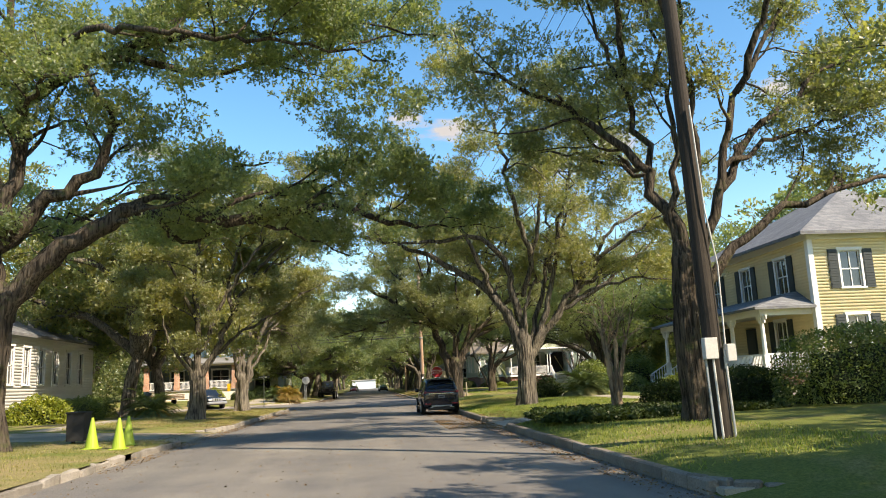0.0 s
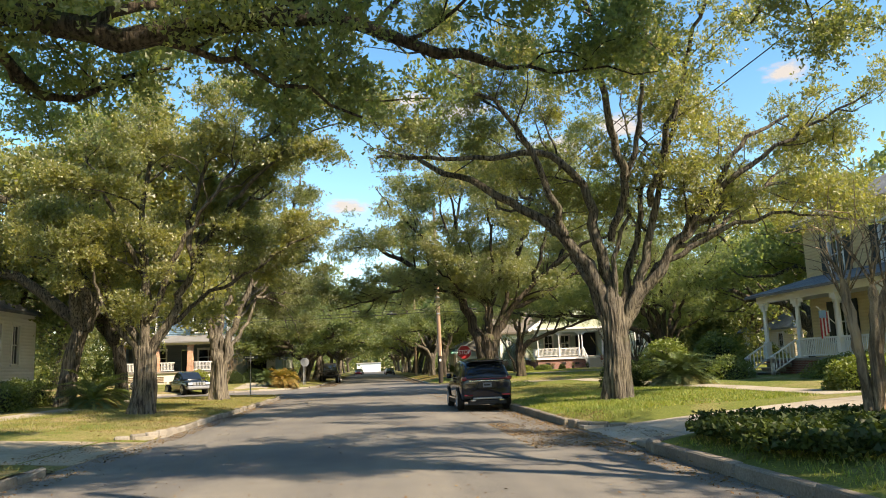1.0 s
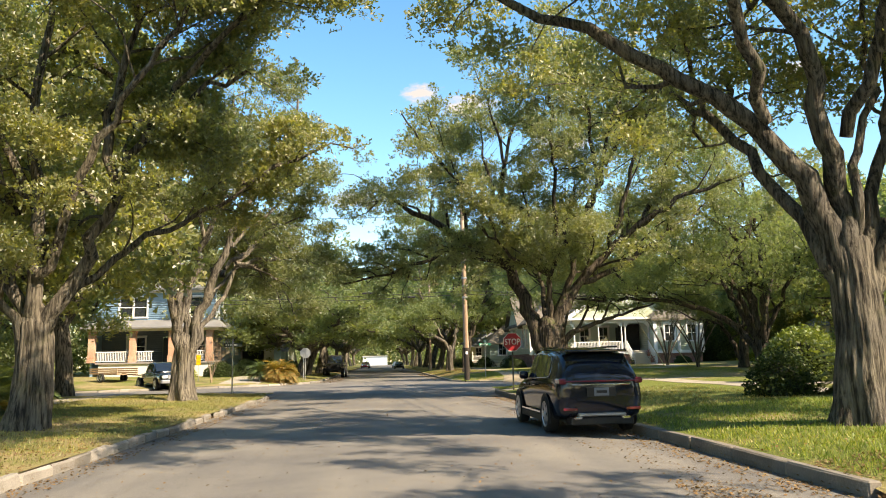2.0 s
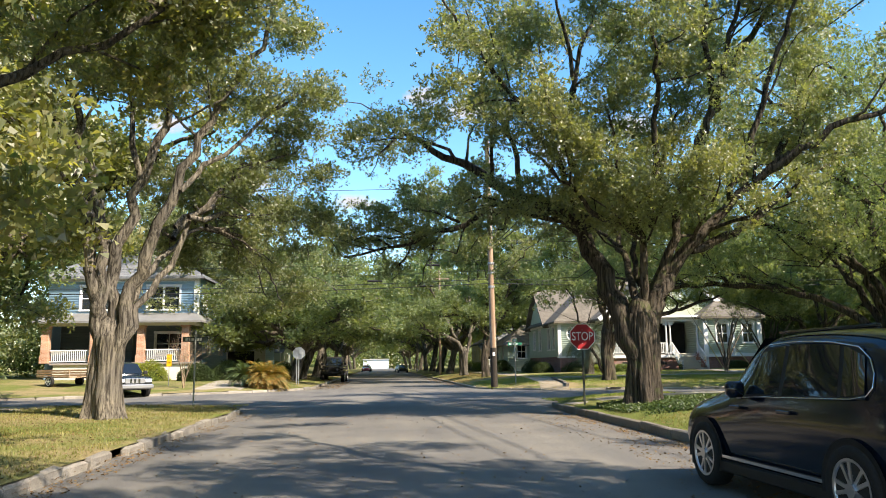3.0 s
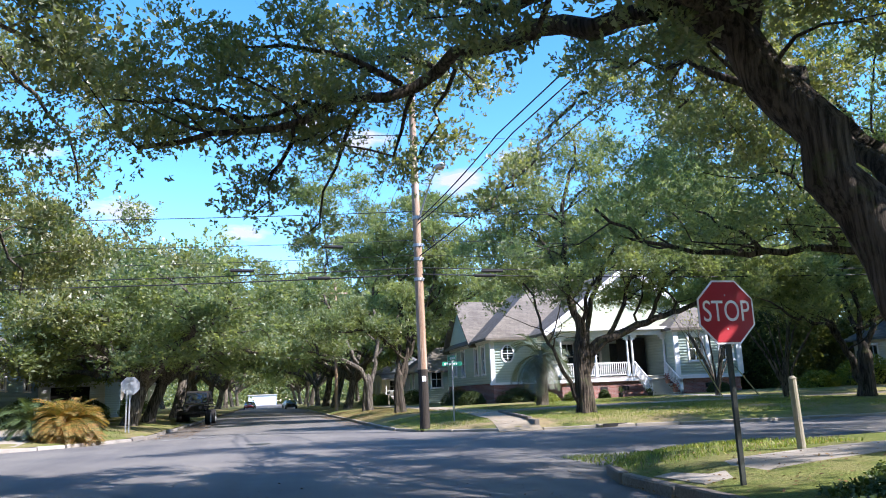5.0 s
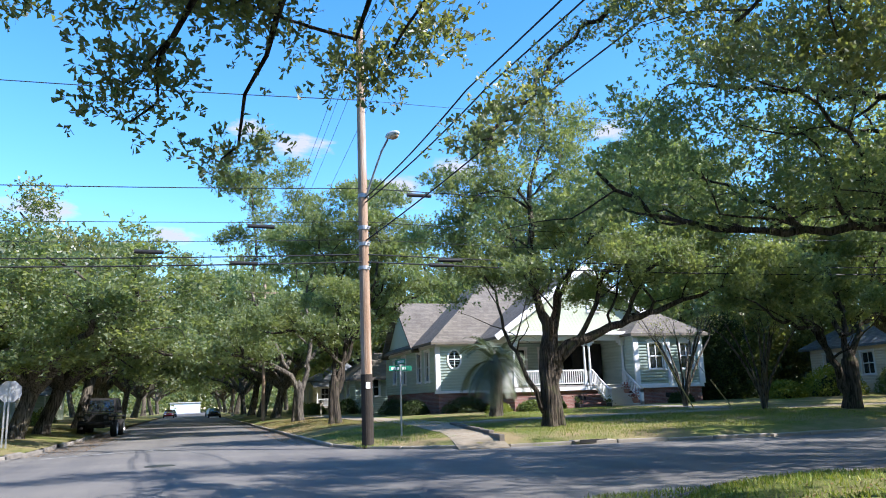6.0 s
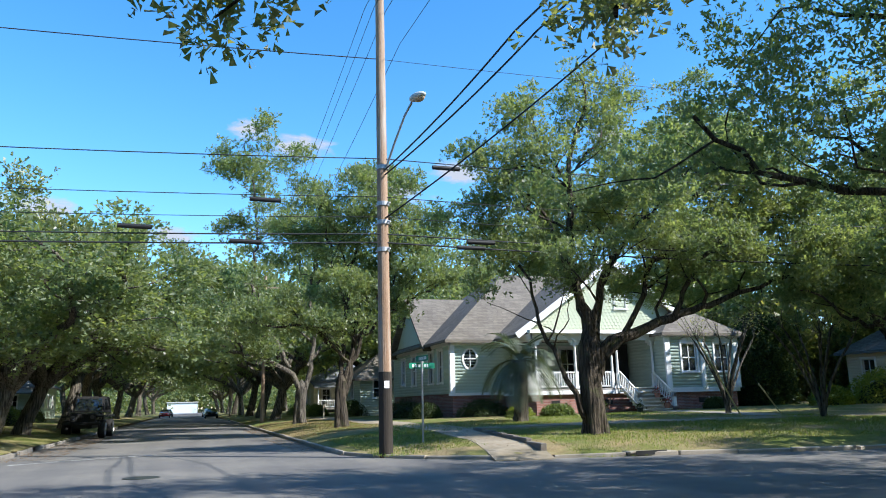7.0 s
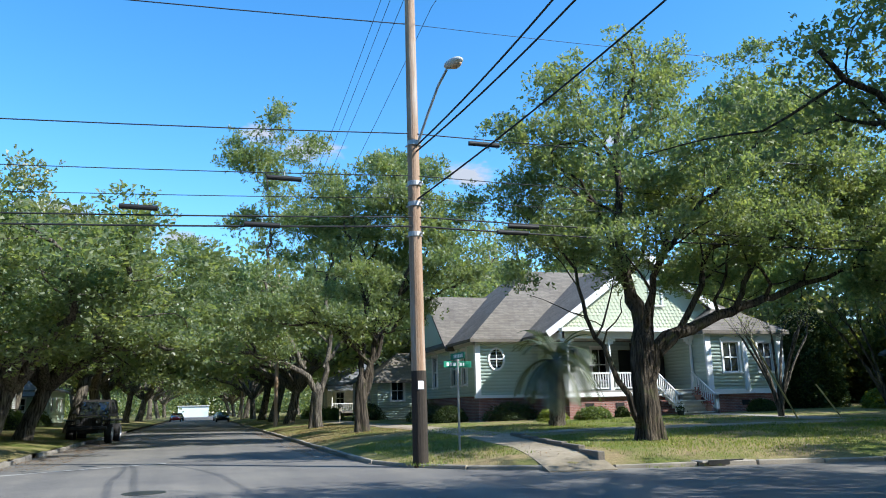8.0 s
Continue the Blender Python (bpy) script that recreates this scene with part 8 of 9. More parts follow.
def suv():
    """The dark SUV at the kerb, its rear towards -y; local origin on the ground under the rear bumper."""
    car = tagged(empty("suv_car", pose(4.04, 35.26, 0.0, 0, 0, 0.8)), "dark green-black SUV with chrome trim parked at the kerb", "car")
    car.scale = (0.93, 1, 1)
    S = [
        (0.00, (0.78, 0.84, 0.80, 0.70, 0.42, 0.62, 0.92, 1.06)),
        (0.10, (0.84, 0.90, 0.87, 0.74, 0.34, 0.66, 1.02, 1.22)),
        (0.42, (0.87, 0.93, 0.90, 0.69, 0.26, 0.68, 1.06, 1.56)),
        (0.95, (0.88, 0.932, 0.91, 0.72, 0.22, 0.68, 1.05, 1.645)),
        (1.70, (0.88, 0.93, 0.91, 0.73, 0.22, 0.68, 1.03, 1.68)),
        (2.45, (0.88, 0.93, 0.91, 0.72, 0.22, 0.67, 1.01, 1.665)),
        (2.78, (0.88, 0.93, 0.90, 0.71, 0.22, 0.66, 0.99, 1.54)),
        (3.28, (0.88, 0.93, 0.89, 0.72, 0.22, 0.65, 0.96, 1.10)),
        (4.05, (0.87, 0.92, 0.86, 0.68, 0.24, 0.62, 0.88, 1.00)),
        (4.42, (0.80, 0.84, 0.78, 0.60, 0.28, 0.55, 0.76, 0.88)),
        (4.56, (0.66, 0.70, 0.64, 0.50, 0.34, 0.52, 0.66, 0.74)),
    ]
    loft_body(car, S, CAR_DARK)
    for k in (-1, 1):
        side_glass(car, S, [(2.05, 0.07), (2.84, 0.10), (2.46, 0.72), (2.05, 0.80)], k, CAR_GLASS, "front_window")
        side_glass(car, S, [(1.12, 0.07), (1.98, 0.07), (1.98, 0.80), (1.2, 0.78)], k, CAR_GLASS, "rear_window")
        side_glass(car, S, [(0.78, 0.12), (1.07, 0.07), (1.14, 0.77), (0.86, 0.64)], k, CAR_GLASS, "quarter_window")
        side_glass(car, S, [(0.76, 0.05), (2.84, 0.06), (2.46, 0.8), (0.9, 0.76)], k, TRIM_BLACK, "window_surround", 0.001)
        side_strip(car, S, [(2.88, 0.05), (2.0, 0.04), (0.95, 0.045), (0.76, 0.09), (0.7, 0.22), (0.72, 0.42), (0.8, 0.62), (0.95, 0.76), (1.3, 0.82), (2.0, 0.84), (2.35, 0.83), (2.5, 0.74), (2.88, 0.05)], k, 0.006, CHROME, "window_trim")
        part("side_trim", boxes((k * 0.945 - 0.012, k * 0.945 + 0.012, 1.35, 3.2, 0.36, 0.39)), CHROME, car)
        part("sill_cladding", boxes((k * 0.905 - 0.03, k * 0.905 + 0.03, 1.2, 3.35, 0.2, 0.33), bevel=0.02), TRIM_BLACK, car)
        for y in (1.9, 2.85):
            part("door_handle", boxes((k * 0.95 - 0.012, k * 0.95 + 0.016, y - 0.11, y + 0.11, 0.9, 0.935), bevel=0.008), CAR_DARK, car)
        mir = part("mirror", boxes((k * 1.0 - 0.1, k * 1.0 + 0.1, 2.66, 2.79, 1.02, 1.19), bevel=0.035), CAR_DARK, car, smooth=True)
        for y in (0.95, 3.64):
            arch(car, k * 0.935, y, 0.36, k, TRIM_BLACK)
            wheel(car, k * 0.845, y, 0.36, 0.235, k)
        part("roof_rail", boxes((k * 0.66 - 0.02, k * 0.66 + 0.02, 0.8, 2.3, 1.655, 1.69), bevel=0.01), CAR_DARK, car)
        part("reflector", boxes((k * 0.66 - 0.15, k * 0.66 + 0.15, -0.022, 0.1, 0.47, 0.52), bevel=0.008), TAIL_RED, car)
        part("exhaust", boxes((k * 0.5 - 0.09, k * 0.5 + 0.09, -0.03, 0.15, 0.3, 0.36), bevel=0.02), CHROME, car)
        lamp = bmesh.new()
        box(lamp, k * 0.56 - 0.16, k * 0.56 + 0.16, 4.36, 4.5, 0.66, 0.76, bevel=0.02)
        part("headlight", lamp, LAMP_CLEAR, car)
        wrap = bmesh.new()
        box(wrap, k * 0.80 - 0.075, k * 0.80 + 0.085, 0.0, 0.3, 0.965, 1.075, bevel=0.02)
        part("tail_light", wrap, TAIL_RED, car, "red tail lamp wrapped round the corner")
    part("light_bar", boxes((-0.78, 0.78, -0.012, 0.1, 1.0, 1.03), bevel=0.01), TAIL_RED, car, "red lamp bar across the tailgate")
    part("tailgate_trim", boxes((-0.62, 0.62, -0.024, 0.06, 0.935, 0.965), bevel=0.006), CHROME, car)
    glass = bmesh.new()
    vs = [glass.verts.new(c) for c in ((-0.7, 0.085, 1.13), (0.7, 0.085, 1.13), (0.64, 0.36, 1.53), (-0.64, 0.36, 1.53))]
    glass.faces.new(vs)
    part("rear_glass", glass, CAR_GLASS, car)
    part("spoiler", boxes((-0.66, 0.66, 0.2, 0.6, 1.565, 1.61), bevel=0.015), CAR_DARK, car)
    part("plate_recess", boxes((-0.3, 0.3, -0.02, 0.05, 0.72, 0.9)), TRIM_BLACK, car)
    pl = part("number_plate", boxes((-0.155, 0.155, -0.03, -0.018, 0.74, 0.89), bevel=0.004), PLATE, car)
    part("plate_bar", boxes((-0.11, 0.11, -0.034, -0.029, 0.79, 0.84)), TRIM_BLACK, pl)
    part("bumper_insert", boxes((-0.5, 0.5, -0.026, 0.2, 0.36, 0.42), bevel=0.02), SILVER, car, "silver lower bumper insert")
    part("diffuser", boxes((-0.66, 0.66, -0.005, 0.3, 0.2, 0.34), bevel=0.02), TRIM_BLACK, car)
    scr = bmesh.new()
    vs = [scr.verts.new(c) for c in ((-0.72, 3.26, 1.11), (0.72, 3.26, 1.11), (0.68, 2.58, 1.625), (-0.68, 2.58, 1.625))]
    scr.faces.new(vs)
    part("windscreen", scr, CAR_GLASS, car)


def pickup(x, y, rz, paint_mat, label, z=0.0, L=5.3, W=1.86, H=1.75):
    """A pickup with its front towards local -y."""
    car = tagged(empty("pickup_truck", pose(x, y, z, 0, 0, rz)), label, "truck")
    w = W / 2
    hood = 1.02
    S = [(0.0, (w * 0.86, w * 0.9, w * 0.86, w * 0.72, 0.42, 0.6, 0.85, 0.95)), (0.16, (w * 0.95, w, w * 0.95, w * 0.8, 0.34, 0.66, 0.95, hood)), (1.0, (w * 0.96, w, w * 0.97, w * 0.82, 0.32, 0.7, 1.0, hood + 0.05)), (1.4, (w * 0.96, w, w * 0.97, w * 0.82, 0.32, 0.7, 1.04, hood + 0.08)), (L, (w * 0.95, w * 0.99, w * 0.97, w * 0.9, 0.38, 0.7, 1.0, hood + 0.02))]
    loft_body(car, S, paint_mat)
    roof_end = L * 0.62
    C = [(1.25, (w * 0.9, w * 0.92, w * 0.92, w * 0.84, 0.95, 1.0, 1.06, 1.12)), (1.95, (w * 0.92, w * 0.94, w * 0.93, w * 0.72, 0.95, 1.0, 1.08, H - 0.05)), (2.5, (w * 0.92, w * 0.94, w * 0.93, w * 0.72, 0.95, 1.0, 1.08, H)), (roof_end - 0.25, (w * 0.92, w * 0.94, w * 0.93, w * 0.72, 0.95, 1.0, 1.08, H - 0.02)), (roof_end, (w * 0.92, w * 0.94, w * 0.93, w * 0.76, 0.95, 1.0, 1.06, H - 0.3))]
    loft_body(car, C, paint_mat, "cab")
    scr = bmesh.new()
    vs = [scr.verts.new(c) for c in ((-w * 0.8, 1.3, 1.16), (w * 0.8, 1.3, 1.16), (w * 0.68, 1.86, H - 0.1), (-w * 0.68, 1.86, H - 0.1))]
    scr.faces.new(vs)
    part("windscreen", scr, CAR_GLASS, car)
    for k in (-1, 1):
        side_glass(car, C, [(1.75, 0.1), (2.55, 0.1), (2.55, 0.8), (2.0, 0.8)], k, CAR_GLASS, "front_window")
        side_glass(car, C, [(2.65, 0.1), (roof_end - 0.4, 0.1), (roof_end - 0.4, 0.8), (2.65, 0.8)], k, CAR_GLASS, "rear_window")
        part("headlight", boxes((k * w * 0.7 - 0.17, k * w * 0.7 + 0.17, -0.03, 0.15, 0.72, 0.9), bevel=0.03), LAMP_CLEAR, car, "clear headlamp")
        part("mirror", boxes((k * (w + 0.1) - 0.1, k * (w + 0.1) + 0.1, 1.7, 1.82, 1.1, 1.28), bevel=0.03), TRIM_BLACK, car)
        for yy in (0.92, L - 1.15):
            arch(car, k * (w - 0.0), yy, 0.38, k, TRIM_BLACK)
            wheel(car, k * (w - 0.1), yy, 0.38, 0.26, k, 6)
        part("fog_lamp", boxes((k * 0.6 - 0.07, k * 0.6 + 0.07, -0.06, 0.05, 0.48, 0.56), bevel=0.02), LAMP_CLEAR, car)
    part("grille", boxes((-w * 0.5, w * 0.5, -0.035, 0.1, 0.68, 0.94), bevel=0.02), SILVER, car)
    for xx in (-0.2, 0.0, 0.2):
        part("grille_bar", boxes((xx - 0.05, xx + 0.05, -0.05, 0.0, 0.7, 0.92), bevel=0.01), CHROME, car)
    part("bumper", boxes((-w * 0.95, w * 0.95, -0.12, 0.2, 0.42, 0.64), bevel=0.05), SILVER, car)
    return car


def off_roader(x, y, rz, label):
    """A tall soft-topped off-road car, its front towards local -y."""
    car = tagged(empty("off_road_car", pose(x, y, -0.03, 0, 0, rz)), label, "car")
    part("tub", boxes((-0.78, 0.78, 1.3, 4.2, 0.72, 1.32), bevel=0.06), CAR_BLACK, car)
    part("bonnet", boxes((-0.62, 0.62, 0.12, 1.45, 0.8, 1.3), bevel=0.07), CAR_BLACK, car)
    part("grille", boxes((-0.6, 0.6, 0.06, 0.14, 0.84, 1.24), bevel=0.02), TRIM_BLACK, car)
    for i in range(7):
        part("grille_slot", boxes((-0.3 + 0.1 * i - 0.03, -0.3 + 0.1 * i + 0.03, 0.045, 0.065, 0.92, 1.18), bevel=0.008), RUBBER, car)
    top = bmesh.new()
    lo = [(-0.76, 1.5), (0.76, 1.5), (0.76, 4.15), (-0.76, 4.15)]
    hi = [(-0.66, 1.85), (0.66, 1.85), (0.66, 4.05), (-0.66, 4.05)]
    a = [top.verts.new((u, v, 1.3)) for u, v in lo]
    b = [top.verts.new((u, v, 2.12)) for u, v in hi]
    for i in range(4):
        top.faces.new((a[i], a[(i + 1) % 4], b[(i + 1) % 4], b[i]))
    top.faces.new(b)
    bmesh.ops.bevel(top, geom=list(top.edges), offset=0.05, segments=2, affect="EDGES")
    part("soft_top", top, RUBBER, car, "black soft top")
    glass = bmesh.new()
    glass.faces.new([glass.verts.new(c) for c in ((-0.66, 1.485, 1.38), (0.66, 1.485, 1.38), (0.6, 1.78, 2.0), (-0.6, 1.78, 2.0))])
    part("windscreen", glass, CAR_GLASS, car)
    for k in (-1, 1):
        side = bmesh.new()
        side.faces.new([side.verts.new(c) for c in ((k * 0.768, 1.9, 1.42), (k * 0.768, 2.85, 1.42), (k * 0.69, 2.85, 1.98), (k * 0.69, 2.02, 1.98))])
        part("side_window", side, CAR_GLASS, car)
        part("front_wing", boxes((k * 0.8 - 0.2, k * 0.8 + 0.2, 0.1, 1.35, 1.06, 1.16), bevel=0.04), TRIM_BLACK, car)
        part("rear_wing", boxes((k * 0.86 - 0.13, k * 0.86 + 0.13, 2.85, 4.05, 1.06, 1.15), bevel=0.04), TRIM_BLACK, car)
        part("mirror", boxes((k * 0.95 - 0.1, k * 0.95 + 0.1, 1.55, 1.66, 1.42, 1.62), bevel=0.03), TRIM_BLACK, car)
        lamp = bmesh.new()
        rod(lamp, (k * 0.45, 0.0, 1.06), (k * 0.45, 0.1, 1.06), 0.1, sides=16)
        part("headlight", lamp, GREY_GLASS, car, "dull round headlamp")
        for v in (0.72, 3.4):
            wheel(car, k * 0.84, v, 0.46, 0.31, k, 6)
    part("bumper", boxes((-0.85, 0.85, -0.22, 0.0, 0.66, 0.84), bevel=0.04), TRIM_BLACK, car)
    part("chassis", boxes((-0.45, 0.45, 0.0, 4.1, 0.5, 0.74), bevel=0.02), TRIM_BLACK, car)
    return car


def sedan(x, y, rz, paint_mat, label, z=0.0, van=False):
    """A far car or van, its front towards local -y."""
    car = tagged(empty("van" if van else "sedan_car", pose(x, y, z, 0, 0, rz)), label, "van" if van else "car")
    H, w = (2.1, 0.98) if van else (1.46, 0.9)
    if van:
        S = [(0, (w * 0.85, w * 0.9, w * 0.85, w * 0.7, 0.35, 0.6, 0.9, 1.0)), (0.5, (w, w, w * 0.96, w * 0.85, 0.3, 0.7, 1.05, 1.2)), (1.4, (w, w, w * 0.97, w * 0.85, 0.3, 0.7, 1.1, H - 0.1)), (4.6, (w, w, w * 0.97, w * 0.85, 0.3, 0.7, 1.1, H)), (5.0, (w * 0.97, w * 0.97, w * 0.95, w * 0.8, 0.35, 0.7, 1.1, H - 0.2))]
    else:
        S = [(0, (w * 0.8, w * 0.85, w * 0.8, w * 0.6, 0.35, 0.5, 0.65, 0.72)), (0.5, (w * 0.95, w, w * 0.94, w * 0.75, 0.25, 0.6, 0.85, 0.92)), (1.4, (w * 0.95, w, w * 0.95, w * 0.75, 0.22, 0.62, 0.92, 1.02)), (2.1, (w * 0.95, w, w * 0.95, w * 0.62, 0.22, 0.62, 0.94, H - 0.04)), (3.1, (w * 0.95, w, w * 0.95, w * 0.62, 0.22, 0.62, 0.95, H)), (4.0, (w * 0.95, w, w * 0.95, w * 0.72, 0.24, 0.62, 0.95, 1.08)), (4.6, (w * 0.8, w * 0.85, w * 0.8, w * 0.6, 0.35, 0.55, 0.85, 0.95))]
    loft_body(car, S, paint_mat)
    scr = bmesh.new()
    a, b, lo, hi = (0.62, 1.34, 1.22, H - 0.18) if van else (1.42, 2.06, 1.03, H - 0.06)
    vs = [scr.verts.new(c) for c in ((-w * 0.72, a, lo), (w * 0.72, a, lo), (w * 0.6, b, hi), (-w * 0.6, b, hi))]
    scr.faces.new(vs)
    part("windscreen", scr, CAR_GLASS, car)
    for k in (-1, 1):
        part("headlight", boxes((k * w * 0.66 - 0.12, k * w * 0.66 + 0.12, 0.0, 0.15, 0.6, 0.72), bevel=0.02), LAMP_CLEAR, car)
        for yy in (0.85, 3.6):
            wheel(car, k * (w - 0.08), yy, 0.32, 0.22, k, 6)
    return car


def trailer():
    t = tagged(empty("utility_trailer", pose(-17.6, 75.6, ground_z(-17.6, 75.6), 0, 0, 62)), "low wooden utility trailer parked on the grass", "trailer")
    part("deck", boxes((-0.9, 0.9, 0, 2.6, 0.5, 0.56)), WOOD_TAN, t)
    for i in range(3):
        part("side_board", boxes((-0.92, -0.88, 0, 2.6, 0.58 + 0.14 * i, 0.69 + 0.14 * i)), WOOD_TAN, t)
        part("side_board", boxes((0.88, 0.92, 0, 2.6, 0.58 + 0.14 * i, 0.69 + 0.14 * i)), WOOD_TAN, t)
    bm = bmesh.new()
    rod(bm, (0, 0, 0.5), (0, -1.2, 0.45), 0.04)
    part("drawbar", bm, TRIM_BLACK, t)
    for k in (-1, 1):
        wheel(t, k * 1.02, 1.4, 0.3, 0.18, k, 5)


WOOD_TAN = surface("tan_wood", (0.22, 0.14, 0.08), (0.4, 0.28, 0.17), 2, 30, 0.8, 0.3, stretch=(1, 6, 6), vary=0.1)


def vehicles():
    suv()
    pickup(-12.6, 68.9, 34, CAR_NAVY, "dark blue-grey pickup truck with a silver front", z=ground_z(-12.6, 69.5) * 0.6)
    off_roader(-4.75, 97.0, -2.5, "black soft-topped off-road car parked against the traffic").scale = (1.06, 1.06, 1.06)
    trailer()
    sedan(-3.4, 190.0, 2, CAR_RED, "red car parked along the avenue")
    sedan(-3.3, 205.0, 2, CAR_BLACK, "black car parked along the avenue")
    sedan(3.6, 172.0, 180, CAR_BLACK, "dark car parked along the avenue")
    sedan(3.6, 196.0, 180, CAR_WHITE, "white car parked along the avenue")

# ---- signs, poles, wires, paths ----
SIGN_RED = plain("sign_red", (0.32, 0.012, 0.02), 0.45)
SIGN_WHITE = plain("sign_white", (0.78, 0.78, 0.78), 0.45)
SIGN_GREEN = plain("sign_green", (0.01, 0.2, 0.12), 0.45)
SIGN_YELLOW = plain("sign_yellow", (0.75, 0.42, 0.01), 0.5)
SIGN_BACK = surface("sign_back", (0.36, 0.37, 0.38), (0.5, 0.5, 0.5), 4, 30, 0.45, 0.05, metal=0.6)
GALV = surface("galvanised", (0.3, 0.31, 0.31), (0.45, 0.46, 0.46), 5, 40, 0.5, 0.1, metal=0.7)
POST_DARK = surface("dark_post", (0.03, 0.035, 0.03), (0.06, 0.065, 0.055), 4, 40, 0.6, 0.2, metal=0.3)
POLE_WOOD = surface("pole_wood", (0.2, 0.12, 0.07), (0.4, 0.28, 0.19), 1.2, 26, 0.9, 0.5, stretch=(6, 6, 0.4), stain=(0.42, 0.36, 0.3))
POLE_DARK = surface("pole_dark", (0.02, 0.017, 0.014), (0.055, 0.045, 0.036), 1.2, 26, 0.9, 0.5, stretch=(6, 6, 0.4))
POST_WOOD = surface("post_wood", (0.22, 0.19, 0.13), (0.36, 0.32, 0.24), 2, 30, 0.9, 0.5, stretch=(6, 6, 0.6), stain=(0.16, 0.17, 0.1))
WIRE = plain("wire_black", (0.012, 0.012, 0.012), 0.6)
LINE_PAINT = surface("line_paint", (0.3, 0.3, 0.29), (0.55, 0.54, 0.51), 3, 30, 0.8, 0.2)
# near-black in place of the green, for blades seen from behind
BLADE_DARK = plain("blade_dark", (0.02, 0.035, 0.03), 0.5)
CONE_LIME = plain("cone_lime", (0.27, 0.37, 0.03), 0.5)
LAMP_GREY = surface("lamp_grey", (0.42, 0.42, 0.4), (0.55, 0.55, 0.52), 6, 40, 0.45, 0.05)
AMBER = plain("lamp_lens", (0.5, 0.34, 0.22), 0.2)
TERRACOTTA = surface("terracotta", (0.3, 0.13, 0.08), (0.42, 0.2, 0.13), 5, 40, 0.85, 0.2)


def octagon(bm, r, y, depth, cz):
    pts = [(r * math.cos(radians(22.5 + 45 * i)), r * math.sin(radians(22.5 + 45 * i))) for i in range(8)]
    prism(bm, pts, depth, pose(0, y, cz, 90, 0, 0))


def words(text, size, parent, x, y, z, material, rz=0, name="lettering"):
    cu = bpy.data.curves.new(name, "FONT")
    cu.body = text
    cu.size = size
    cu.extrude = 0.002
    cu.align_x, cu.align_y = "CENTER", "CENTER"
    cu.materials.append(material)
    ob = new(name, cu)
    ob.parent = parent
    ob.matrix_local = pose(x, y, z, 90, 0, rz)
    return ob


def stop_sign(x, y, rz, label, zc=1.98, lettered=True, post=None, two=False):
    g = ground_z(x, y)
    s = tagged(empty("stop_sign", pose(x, y, g, 0, 0, rz)), label, "sign")
    bm = bmesh.new()
    box(bm, -0.028, 0.028, -0.02, 0.02, -0.3, zc + 0.3)
    part("post", bm, post or POST_DARK, s)
    if two:
        part("post", boxes((0.1, 0.156, -0.02, 0.02, -0.3, zc - 0.1)), GALV, s)
    R = 0.381 / math.cos(radians(22.5))
    bm = bmesh.new()
    octagon(bm, R, -0.024, 0.004, zc)
    plate = part("plate", bm, SIGN_BACK, s, "bare metal back")
    bm = bmesh.new()
    octagon(bm, R * 0.995, -0.0285, 0.002, zc)
    part("border", bm, SIGN_WHITE, plate)
    bm = bmesh.new()
    octagon(bm, R * 0.94, -0.031, 0.002, zc)
    part("face", bm, SIGN_RED, plate, "red sign face")
    if lettered:
        w = words("STOP", 0.33, plate, 0, -0.0345, zc, SIGN_WHITE)
        w.scale = (0.82, 1.08, 1)
    for zz in (zc - 0.2, zc + 0.2):
        bm = bmesh.new()
        rod(bm, (0, -0.034, zz), (0, 0.03, zz), 0.012, sides=6)
        part("bolt", bm, GALV, s)
    return s


def street_name_sign(x, y, z_low, label, dark=False, h=2.35):
    s = tagged(empty("street_name_sign", pose(x, y, ground_z(x, y))), label, "sign")
    bm = bmesh.new()
    rod(bm, (0, 0, -0.3), (0, 0, h), 0.03, sides=10)
    part("post", bm, GALV, s)
    for k, (rz, zz) in enumerate(((0, h - 0.1), (90, h + 0.12))):
        b = part("blade", boxes((-0.42, 0.42, -0.006, 0.006, -0.085, 0.085), bevel=0.003), BLADE_DARK if dark else SIGN_GREEN, s, "" if dark else "green street name blade")
        b.matrix_local = pose(0.0, 0, zz, 0, 0, rz + 8)
        for side in (-1, 1):
            x0 = -0.33
            for i, wd in enumerate((0.09, 0.08, 0.1, 0.07, 0.09, 0.06)):
                part("letter_bar", boxes((x0, x0 + wd - 0.02, side * 0.009 - 0.002, side * 0.009 + 0.002, -0.045, 0.045)), LAMP_GREY if dark else SIGN_WHITE, b)
                x0 += wd + 0.012
    part("bracket", boxes((-0.05, 0.05, -0.02, 0.02, h - 0.02, h + 0.05)), GALV, s)


def wire_part(parent, pts, r=0.012, sag=0.0, name="wire", n=18):
    """A wire through the given ends, sagging between them."""
    P = []
    for a, b in zip(pts, pts[1:]):
        a, b = np.array(a, dtype=float), np.array(b, dtype=float)
        for t in np.linspace(0, 1, n):
            P.append(a + (b - a) * t - np.array([0, 0, sag * 4 * t * (1 - t)]))
    v, f = tube_rows(np.array(P), np.full(len(P), r), 5)
    return put(new(name, join_tubes(name, [(v, f)], (WIRE,))), parent)


